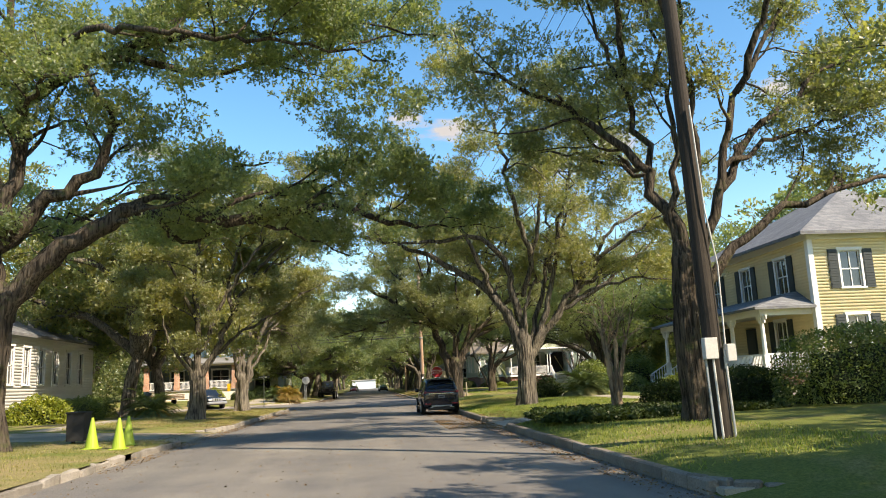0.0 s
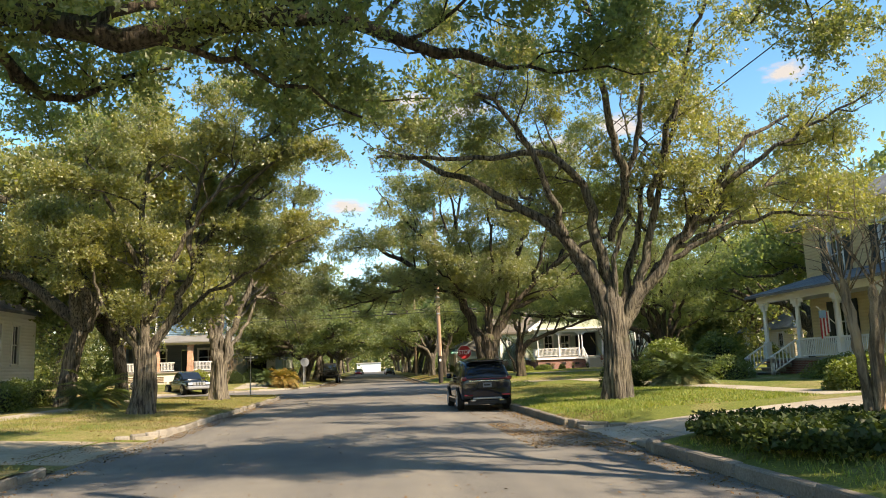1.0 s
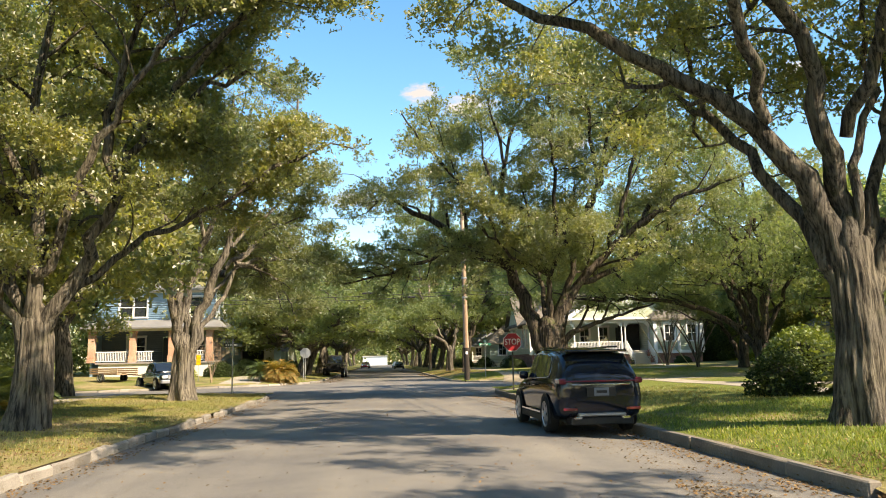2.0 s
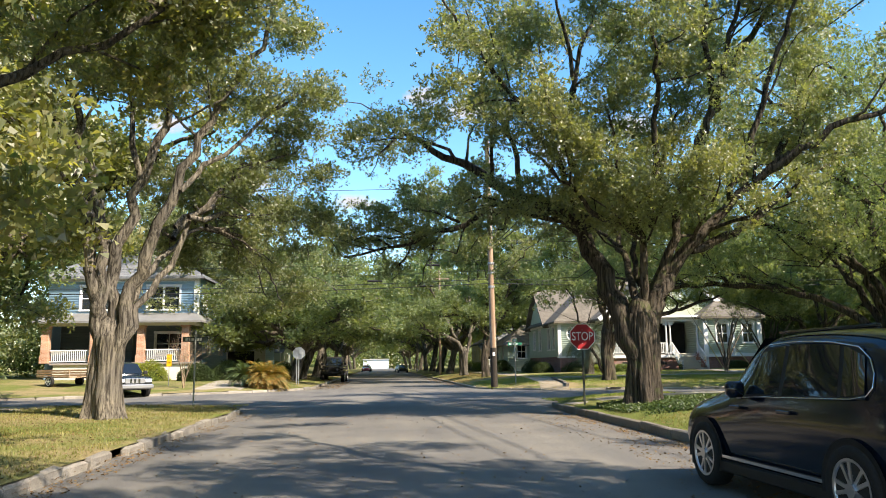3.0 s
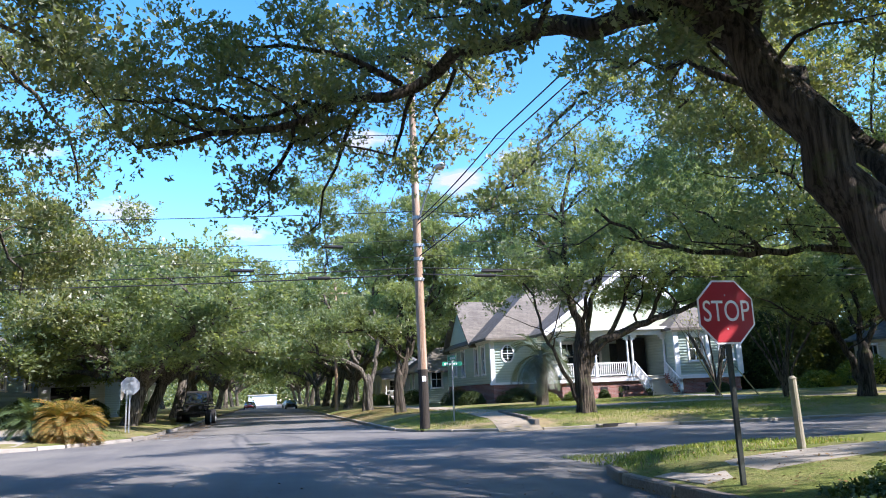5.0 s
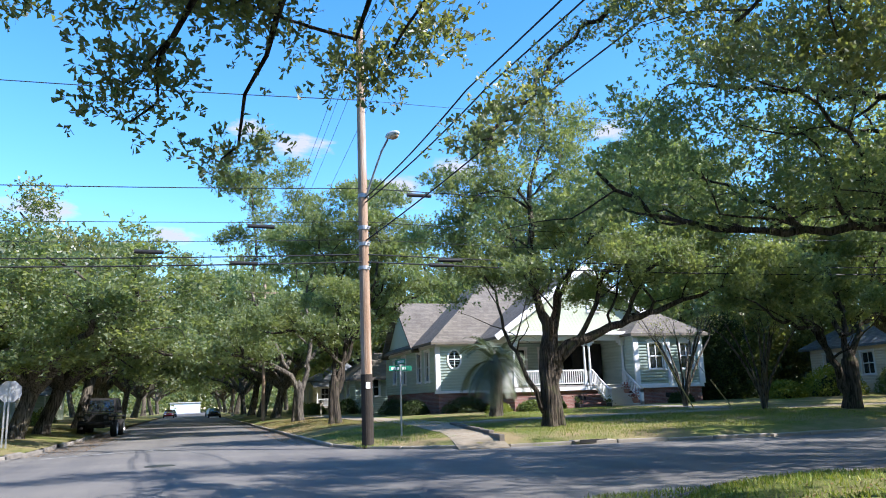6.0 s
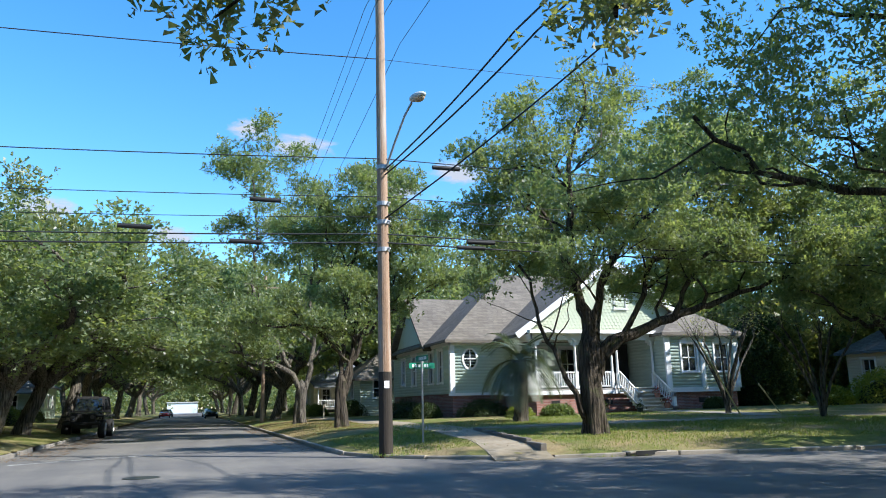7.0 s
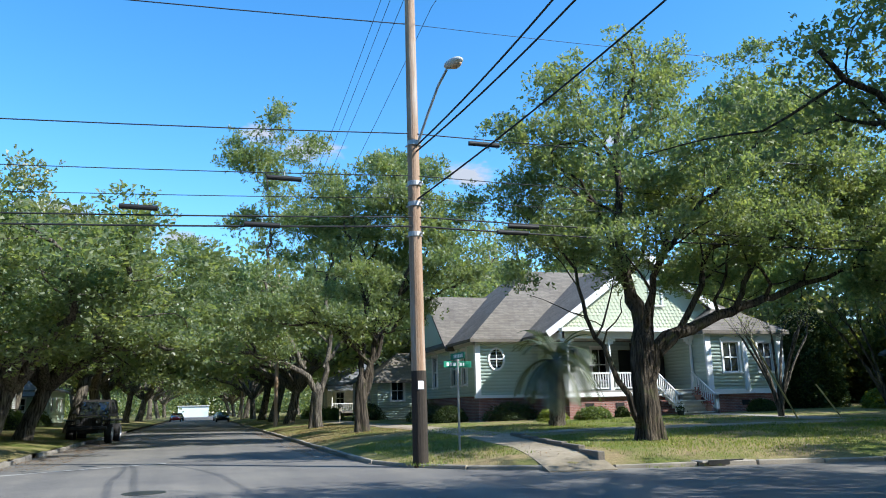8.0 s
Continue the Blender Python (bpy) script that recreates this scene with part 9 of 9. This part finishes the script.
def utility_pole():
    px, py, h = 5.78, 72.63, 14.5
    s = tagged(empty("utility_pole", pose(px, py, ground_z(px, py))), "tall wooden utility pole with cables and a street lamp", "pole")
    bm = bmesh.new()
    rod(bm, (0, 0, -0.5), (-0.12, 0, h), 0.19, 0.125, 18)
    part("pole", bm, POLE_WOOD, s)
    bm = bmesh.new()
    rod(bm, (0, 0, -0.4), (-0.019, 0, 2.2), 0.194, 0.186, 18)
    part("foot", bm, POLE_DARK, s, "creosote-dark pole foot")
    for z in (5.65, 6.45, 7.0, 8.1):
        bm = bmesh.new()
        rod(bm, (-0.045, 0, z - 0.06), (-0.045, 0, z + 0.06), 0.185, sides=16)
        part("band", bm, GALV, s)
        bm = bmesh.new()
        rod(bm, (0.1, -0.25, z), (-0.2, 0.25, z), 0.025, sides=8)
        part("insulator", bm, LAMP_GREY, s)
    part("tag", boxes((-0.09, 0.05, -0.2, -0.185, 1.75, 1.95)), SIGN_WHITE, s, "small white tag")
    # cobra-head street lamp on a slanting arm
    v, f = tube_rows(np.array([(0, -0.15, 8.0), (0.18, -0.5, 8.7), (0.38, -0.9, 9.4), (0.52, -1.2, 9.72)]), np.array([0.035] * 4), 8)
    arm = put(new("lamp_arm", join_tubes("lamp_arm", [(v, f)], (GALV,))), s)
    head = bmesh.new()
    bmesh.ops.create_uvsphere(head, u_segments=18, v_segments=10, radius=1.0)
    bmesh.ops.transform(head, matrix=pose(0.62, -1.45, 9.8, 0, 0, -70) @ Matrix.Diagonal((0.34, 0.17, 0.11, 1)), verts=head.verts)
    part("lamp_head", head, LAMP_GREY, s, "grey cobra-head street lamp", smooth=True)
    lens = bmesh.new()
    bmesh.ops.create_uvsphere(lens, u_segments=16, v_segments=8, radius=1.0)
    bmesh.ops.transform(lens, matrix=pose(0.65, -1.52, 9.73, 0, 0, -70) @ Matrix.Diagonal((0.2, 0.13, 0.1, 1)), verts=lens.verts)
    part("lamp_lens", lens, AMBER, s, "dull amber glass lens", smooth=True)
    return s


def overhead_wires():
    px, py, g = 5.7, 72.63, 0.33
    s = tagged(empty("overhead_wires"), "black overhead cables strung between utility poles", "wires")
    # along the crossing street
    for z, zl, zr, r in ((8.1, 8.0, 8.4, 0.016), (6.95, 7.1, 7.1, 0.012), (6.35, 6.4, 6.5, 0.01), (5.85, 5.9, 6.1, 0.02), (5.6, 5.65, 5.8, 0.024)):
        wire_part(s, [(-34, py + 1.5, zl + g), (px, py - 0.1, z + g)], r, 0.45)
        wire_part(s, [(px, py - 0.1, z + g), (44, py - 3.5, zr + g)], r, 0.45)
    wire_part(s, [(-34, py + 1.5, 12.2), (px - 0.1, py, 11.6)], 0.016, 0.5)
    wire_part(s, [(px - 0.1, py, 11.6), (44, py - 3.5, 12.2)], 0.008, 0.5)
    # towards the near right pole
    for z, x2, z2 in ((7.75, 7.0, 9.25), (7.6, 7.55, 9.35), (6.3, 9.65, 9.65)):
        wire_part(s, [(px + 0.05, py - 0.1, z + g), (x2, 65.8, z2), (x2 + 5.5, 30.0, 12.5)], 0.024, 0.12)
    # along the avenue, high up
    for k, (dx, z) in enumerate(((-0.5, 13.2), (-0.2, 13.3), (0.15, 13.2), (0.6, 12.2))):
        wire_part(s, [(px + dx, py, z), (6.0 + dx, 113.3, z - 1.5), (6.0 + dx, 165, z - 1.5)], 0.009, 0.5)
        wire_part(s, [(px + dx, py, z), (7.0 + dx, 13.0, 12.5)], 0.009, 0.7)
    # splice cases on the cables
    for i, (x, z) in enumerate(((-0.9, 5.82), (1.9, 5.52), (8.6, 5.72), (8.3, 5.55), (2.4, 6.72), (7.6, 7.95))):
        c = tagged(empty("splice_case"), "black cable splice case hung on a wire", "cable box")
        bm = bmesh.new()
        rod(bm, (x - 0.42, py - 0.12 + (0.03 * (px - x) if x < px else -0.07 * (x - px)), z + g - 0.04), (x + 0.42, py - 0.12 + (0.03 * (px - x) if x < px else -0.09 * (x - px)), z + g - 0.05), 0.065, sides=12)
        part("case", bm, TRIM_BLACK, c)
        bm = bmesh.new()
        rod(bm, (x, py - 0.12 + (0.03 * (px - x) if x < px else -0.08 * (x - px)), z + g), (x, py - 0.12 + (0.03 * (px - x) if x < px else -0.08 * (x - px)), z + g + 0.12), 0.012, sides=6)
        part("hanger", bm, GALV, c)


def plain_pole(x, y, h, r, label, lean=0.0, material=None, boxes_on=False):
    s = tagged(empty("utility_pole", pose(x, y, ground_z(x, y))), label, "pole")
    bm = bmesh.new()
    rod(bm, (0, 0, -0.4), (lean, 0, h), r, r * 0.7, 16)
    part("pole", bm, material or POLE_WOOD, s)
    if boxes_on:
        for dx, dy in ((-0.2, -0.13), (-0.1, -0.2), (0.14, -0.17)):
            bm = bmesh.new()
            rod(bm, (dx, dy, -0.2), (dx + lean * 0.2, dy, 1.5), 0.022, sides=8)
            part("conduit", bm, LAMP_GREY, s, "pale grey conduit")
        part("meter_box", boxes((-0.3, -0.06, -0.26, -0.12, 1.35, 1.72), bevel=0.01), LAMP_GREY, s, "grey metal cable box")
        part("meter_box", boxes((0.1, 0.26, -0.26, -0.12, 1.3, 1.6), bevel=0.01), LAMP_GREY, s, "grey metal cable box")
        v, f = tube_rows(np.array([(0.1, -0.2, 1.6), (0.12, -0.2, 3.0), (-0.02, -0.21, 4.0), (-0.1, -0.2, 6.0)]), np.array([0.015] * 4), 6)
        put(new("cable", join_tubes("cable", [(v, f)], (LAMP_GREY,))), s)
    else:
        bm = bmesh.new()
        for zz in (h - 1.0,):
            box(bm, -1.1, 1.1, -0.06, 0.06, zz, zz + 0.12)
        part("crossarm", bm, POLE_WOOD, s)
    return s


def ground_strip(name, pts, width, material, label, category, lift=0.012, thick=0.1, joint=1.5):
    """A paved strip along a line, laid slab by slab on the ground."""
    thing = tagged(empty(name), label, category, kind="structure")
    acc = 0.0
    for (x0, y0), (x1, y1) in zip(pts, pts[1:]):
        L = math.hypot(x1 - x0, y1 - y0)
        n = max(1, round(L / joint))
        tx, ty = (x1 - x0) / L, (y1 - y0) / L
        nx, ny = -ty, tx
        for i in range(n):
            a, b = L * i / n + 0.006, L * (i + 1) / n - 0.006
            bm = bmesh.new()
            top, low = [], []
            for s, w in ((a, -width / 2), (b, -width / 2), (b, width / 2), (a, width / 2)):
                x, y = x0 + tx * s + nx * w, y0 + ty * s + ny * w
                z = ground_z(x, y)
                top.append(bm.verts.new((x, y, z + lift)))
                low.append(bm.verts.new((x, y, z - thick)))
            bm.faces.new(top)
            for j in range(4):
                bm.faces.new((top[j], low[j], low[(j + 1) % 4], top[(j + 1) % 4]))
            bmesh.ops.recalc_face_normals(bm, faces=bm.faces)
            part("slab", bm, material, thing)
    return thing


def paths():
    ground_strip("drive_1", [(4.98, 26.0), (6.2, 26.0), (8.0, 26.0), (22.0, 26.0)], 3.1, CONCRETE, "concrete driveway apron crossing the verge", "driveway", joint=1.4, lift=0.02)
    ground_strip("drive_2", [(-4.93, 27.0), (-22.0, 27.0)], 4.2, DUSTY, "dusty pale driveway across the verge", "driveway", joint=1.8, lift=0.02)
    ground_strip("pavement_1", [(11.9, 28.4), (11.9, 57.0)], 1.2, CONCRETE, "narrow concrete footpath across the lawns", "footpath")
    ground_strip("pavement_2", [(8.5, 69.5), (9.2, 73.2), (9.7, 78.6), (9.9, 112.0)], 1.5, DUSTY, "concrete footpath along the avenue", "footpath")
    ground_strip("pavement_3", [(10.2, 78.6), (20.0, 76.4), (36.0, 72.0)], 1.2, DUSTY, "concrete footpath along the side street", "footpath")
    ground_strip("pavement_4", [(22.7, 84.9), (22.6, 77.0)], 1.3, CONCRETE, "concrete garden path to the porch steps", "footpath")
    ground_strip("pavement_5", [(5.1, 53.3), (14.0, 54.0)], 1.1, CONCRETE, "concrete footpath beside the stop sign", "footpath")
    ground_strip("pavement_6", [(13.1, 44.2), (17.6, 43.7)], 1.3, CONCRETE, "concrete garden path to the white porch", "footpath")
    ground_strip("pavement_7", [(-11.6, 30.2), (-11.6, 56.0)], 1.2, CONCRETE, "narrow footpath across the left lawns", "footpath")
    ground_strip("drive_3", [(-9.6, 73.2), (-9.8, 92.0)], 2.6, CONCRETE, "pale driveway beside the blue house", "driveway", joint=1.8)
    # raised edge beside the corner footpath
    e = tagged(empty("path_edging"), "low concrete edging along the corner path", "edging", kind="structure")
    for i in range(6):
        y = 70.2 + i * 1.2
        x = 9.4 + 0.14 * i
        z = ground_z(x, y + 0.6)
        st = part("edging_stone", boxes((-0.085, 0.085, -0.59, 0.59, -0.15, 0.11), bevel=0.015), KERBSTONE, e)
        st.matrix_local = pose(x, y + 0.6, z, 0, 0, -6.5)
    # storm drain in the far kerb
    d = tagged(empty("storm_drain"), "dark storm drain slot in the kerb", "drain", kind="structure")
    x = 11.75
    y = block_xy(1, 1, x - KERB_R, 0)[1]
    # black box on the kerb face paints the dark of the opening
    part("slot", boxes((x - 0.45, x + 0.45, y - 0.105, y - 0.085, 0.02, 0.12)), TRIM_BLACK, d)
    part("cover", boxes((x - 0.6, x + 0.6, y - 0.07, y + 0.4, 0.06, 0.105), bevel=0.01), CONCRETE, d)
    line = tagged(empty("stop_line"), "worn white line painted across the road", "marking", kind="structure")
    V, F = [], []
    for i in range(13):
        x = -4.3 + 0.34 * i
        for k in (0, 0.16):
            V.append((x, 76.1 + 0.16 * i + k + 0.03 * math.sin(5 * i + 9 * k), 0.012 - 0.0018 * x * x))
    F = [(2 * i, 2 * i + 2, 2 * i + 3, 2 * i + 1) for i in range(12)]
    put(new("paint_stroke", mesh_from("paint_stroke", V, F, (LINE_PAINT,))), line)
    m = tagged(empty("manhole"), "dark iron manhole cover in the road", "manhole", kind="structure")
    bm = bmesh.new()
    rod(bm, (-0.25, 69.7, -0.05), (-0.25, 69.7, 0.008), 0.38, sides=28)
    part("cover", bm, POST_DARK, m)


def small_things():
    stop_sign(5.36, 52.3, 2, "red octagonal stop sign on a dark steel post")
    stop_sign(-5.83, 80.0, 186, "metal back of a stop sign on a pale post", 2.0, True, GALV, True)
    street_name_sign(7.24, 74.0, 2.3, "green street name blades on a galvanised post")
    street_name_sign(-6.98, 57.1, 2.3, "near-black street name blades on a thin post, seen from behind", dark=True)
    utility_pole()
    overhead_wires()
    plain_pole(6.9, 12.95, 11.0, 0.17, "dark leaning utility pole with conduits and boxes", -0.25, POLE_DARK, True)
    plain_pole(6.0, 113.3, 11.5, 0.16, "pale wooden utility pole along the avenue")
    plain_pole(6.0, 165.0, 11.5, 0.16, "pale wooden utility pole along the avenue")
    plain_pole(44.0, 69.2, 12.5, 0.16, "wooden utility pole along the side street")
    plain_pole(-34.0, 74.2, 12.5, 0.16, "wooden utility pole along the side street")
    # wooden post near the stop sign
    p = tagged(empty("wooden_post", pose(7.6, 54.15, ground_z(7.6, 54.15), 0, -1, 0)), "weathered leaning wooden post on the corner lawn", "post")
    bm = bmesh.new()
    rod(bm, (0, 0, -0.3), (0, 0, 1.0), 0.062, 0.055, 12)
    part("shaft", bm, POST_WOOD, p)
    bm = bmesh.new()
    rod(bm, (0, 0, 1.0), (0, 0, 1.04), 0.064, 0.03, 12)
    part("cap", bm, POST_WOOD, p)
    # yellow marker post
    y = tagged(empty("marker_post", pose(-12.9, 76.0, ground_z(-12.9, 76.0))), "yellow marker plate on a thin post", "sign")
    part("post", boxes((-0.02, 0.02, -0.02, 0.02, -0.2, 1.75)), GALV, y)
    part("plate", boxes((-0.15, 0.15, -0.045, -0.03, 1.1, 1.8), bevel=0.004), SIGN_YELLOW, y, "orange-yellow plate")
    # lime cones at the drive
    for i, (x, yy) in enumerate(((-6.2, 20.2), (-5.5, 20.05), (-5.68, 21.4))):
        c = tagged(empty("traffic_cone", pose(x, yy, ground_z(x, yy))), "lime-yellow safety cone on the verge", "cone", "lime cones")
        bm = bmesh.new()
        rod(bm, (0, 0, 0.03), (0, 0, 0.78), 0.17, 0.03, 18)
        part("cone", bm, CONE_LIME, c)
        part("base", boxes((-0.19, 0.19, -0.19, 0.19, 0, 0.035), bevel=0.01), CONE_LIME, c)
    # a dark bin by the left drive
    b = tagged(empty("bin", pose(-7.4, 22.6, ground_z(-7.4, 22.6))), "dark wheeled bin beside the drive", "bin")
    bm = bmesh.new()
    prism(bm, [(-0.24, -0.26), (0.24, -0.26), (0.24, 0.26), (-0.24, 0.26)], 0.75, pose(0, 0, 0.08))
    part("tub", bm, TRIM_BLACK, b)
    part("lid", boxes((-0.27, 0.27, -0.3, 0.29, 0.83, 0.88), bevel=0.015), TRIM_BLACK, b)
    for k in (-1, 1):
        bm = bmesh.new()
        rod(bm, (k * 0.2, 0.24, 0.1), (k * 0.26, 0.24, 0.1), 0.1, sides=16)
        part("wheel", bm, RUBBER, b)
    # guy wires by the crepe myrtle
    for i, (x0, z0, x1) in enumerate(((18.6, 6.0, 21.6), (21.9, 2.9, 23.6))):
        w = tagged(empty("guy_wire"), "slanting pole stay with a pale guard sleeve", "wire")
        g = ground_z(x1, 77.6)
        bm = bmesh.new()
        rod(bm, (x1, 77.6, g - 0.05), (x1 + (x0 - x1) * 0.55, 77.7, g + (z0 - g) * 0.55), 0.03, sides=8)
        part("sleeve", bm, CONE_TAN, w)
        bm = bmesh.new()
        rod(bm, (x1 + (x0 - x1) * 0.5, 77.7, g + (z0 - g) * 0.5), (x0, 77.8, z0), 0.012, sides=6)
        part("cable", bm, WIRE, w)
    # potted plants on the porch steps
    for i, (x, yy, z) in enumerate(((23.35, 85.9, 1.42), (23.4, 85.2, 0.9), (21.5, 84.7, 0.72), (18.3, 86.2, 0.75), (20.4, 86.2, 0.75))):
        pt = tagged(empty("flower_pot", pose(x, yy, z)), "clay pot with reddish flowers" if i < 2 else "dark clay garden pot", "pot")
        bm = bmesh.new()
        rod(bm, (0, 0, 0), (0, 0, 0.26), 0.11, 0.17, 16)
        part("pot", bm, TERRACOTTA if i < 2 else POST_DARK, pt)
        rng = np.random.default_rng(300 + i)
        c = rng.normal(0, 0.1, (90, 3)) + np.array([0, 0, 0.38])
        put(new("plant", leaf_cloud("plant", c, 1, 0.09, 0.03, 1.0, FLOWER_RED if i < 2 else HEDGE_DARK, rng, 0.7)), pt)
    # mail box on a post along the avenue
    mb = tagged(empty("mailbox", pose(9.9, 108.0, ground_z(9.9, 108.0))), "dark mailbox on a post", "mailbox")
    part("post", boxes((-0.05, 0.05, -0.05, 0.05, -0.2, 1.0)), POST_WOOD, mb)
    part("box", boxes((-0.1, 0.1, -0.26, 0.26, 1.0, 1.24), bevel=0.04), POST_DARK, mb)


CONE_TAN = plain("guard_tan", (0.5, 0.42, 0.18), 0.6)
FLOWER_RED = leaf_material("flower_red", [(0.25, 0.04, 0.05), (0.35, 0.08, 0.1), (0.1, 0.1, 0.03)])


CLOUDS = [(91.8, 12.2, 5, 2.2), (86.5, 20.0, 5, 2.2), (100.5, 13.4, 7, 3), (75.5, 15.8, 9, 3.4),
          (83.0, 19.0, 7, 2.6), (70.5, 17.2, 6.5, 2.8), (58.6, 19.2, 5, 2.2), (105.8, 17.2, 4.5, 2)]


PALE_SLAB = paint("pale_slab", (0.56, 0.65, 0.7))


def far_end():
    """What closes the avenue far off: a pale slab added for the bright blue-white patch at the end."""
    h = tagged(empty("far_building"), "pale blue-white slab across the far end of the avenue", "building")
    part("wall", boxes((-7, 3, 334, 340, -0.3, 3.6)), PALE_SLAB, h)
    part("roof", boxes((-7.3, 3.3, 333.6, 340.4, 3.6, 3.85)), LAMP_GREY, h)


def clouds():
    """A few small fair-weather clouds: soft sheets hung far off in the sky, glowing in place of sunlit vapour."""
    m = bpy.data.materials.new("cloud")
    m.use_nodes = True
    nt = m.node_tree
    nt.nodes.remove(nt.nodes["Principled BSDF"])
    tc = nt.nodes.new("ShaderNodeTexCoord")
    oi = nt.nodes.new("ShaderNodeObjectInfo")
    shift = nt.nodes.new("ShaderNodeVectorMath")
    shift.operation = "ADD"
    nt.links.new(tc.outputs["Object"], shift.inputs[0])
    nt.links.new(oi.outputs["Location"], shift.inputs[1])
    n = noise_node(nt, shift.outputs[0], 1.7, 7, 0.62)
    ln = nt.nodes.new("ShaderNodeVectorMath")
    ln.operation = "LENGTH"
    nt.links.new(tc.outputs["Object"], ln.inputs[0])
    sub = nt.nodes.new("ShaderNodeMath")
    sub.operation = "SUBTRACT"
    nt.links.new(n, sub.inputs[0])
    half = nt.nodes.new("ShaderNodeMath")
    half.operation = "MULTIPLY"
    half.inputs[1].default_value = 0.62
    nt.links.new(ln.outputs["Value"], half.inputs[0])
    nt.links.new(half.outputs[0], sub.inputs[1])
    a = ramp(nt, sub.outputs[0], [(0.06, (0, 0, 0)), (0.34, (0.95, 0.95, 0.95))])
    # an even emission stands for the sunlight on the cloud
    em, tr, mx = nt.nodes.new("ShaderNodeEmission"), nt.nodes.new("ShaderNodeBsdfTransparent"), nt.nodes.new("ShaderNodeMixShader")
    em.inputs[0].default_value = (0.92, 0.94, 1.0, 1)
    em.inputs[1].default_value = 0.36
    nt.links.new(a, mx.inputs[0])
    nt.links.new(tr.outputs[0], mx.inputs[1])
    nt.links.new(em.outputs[0], mx.inputs[2])
    nt.links.new(mx.outputs[0], nt.nodes["Material Output"].inputs[0])
    for az, el, w, h in CLOUDS:
        a, e = radians(az), radians(el)
        d = Vector((math.cos(a) * math.cos(e), math.sin(a) * math.cos(e), math.sin(e))) * 3500
        bm = bmesh.new()
        bmesh.ops.create_grid(bm, x_segments=2, y_segments=2, size=1.0)
        ob = part("cloud", bm, m, None)
        k = 3500 * math.tan(radians(1))
        ob.matrix_world = look(d, (0, 0, 0)) @ Matrix.Diagonal((k * w / 2, k * h / 2, 1, 1))
        tagged(ob, "small white fair-weather cloud", "cloud", kind="structure")

# ---- setting out ----
street_trees()
row_trees()
houses()
vehicles()
plants()
small_things()
far_end()
clouds()
paths()
litter()
kerbs()
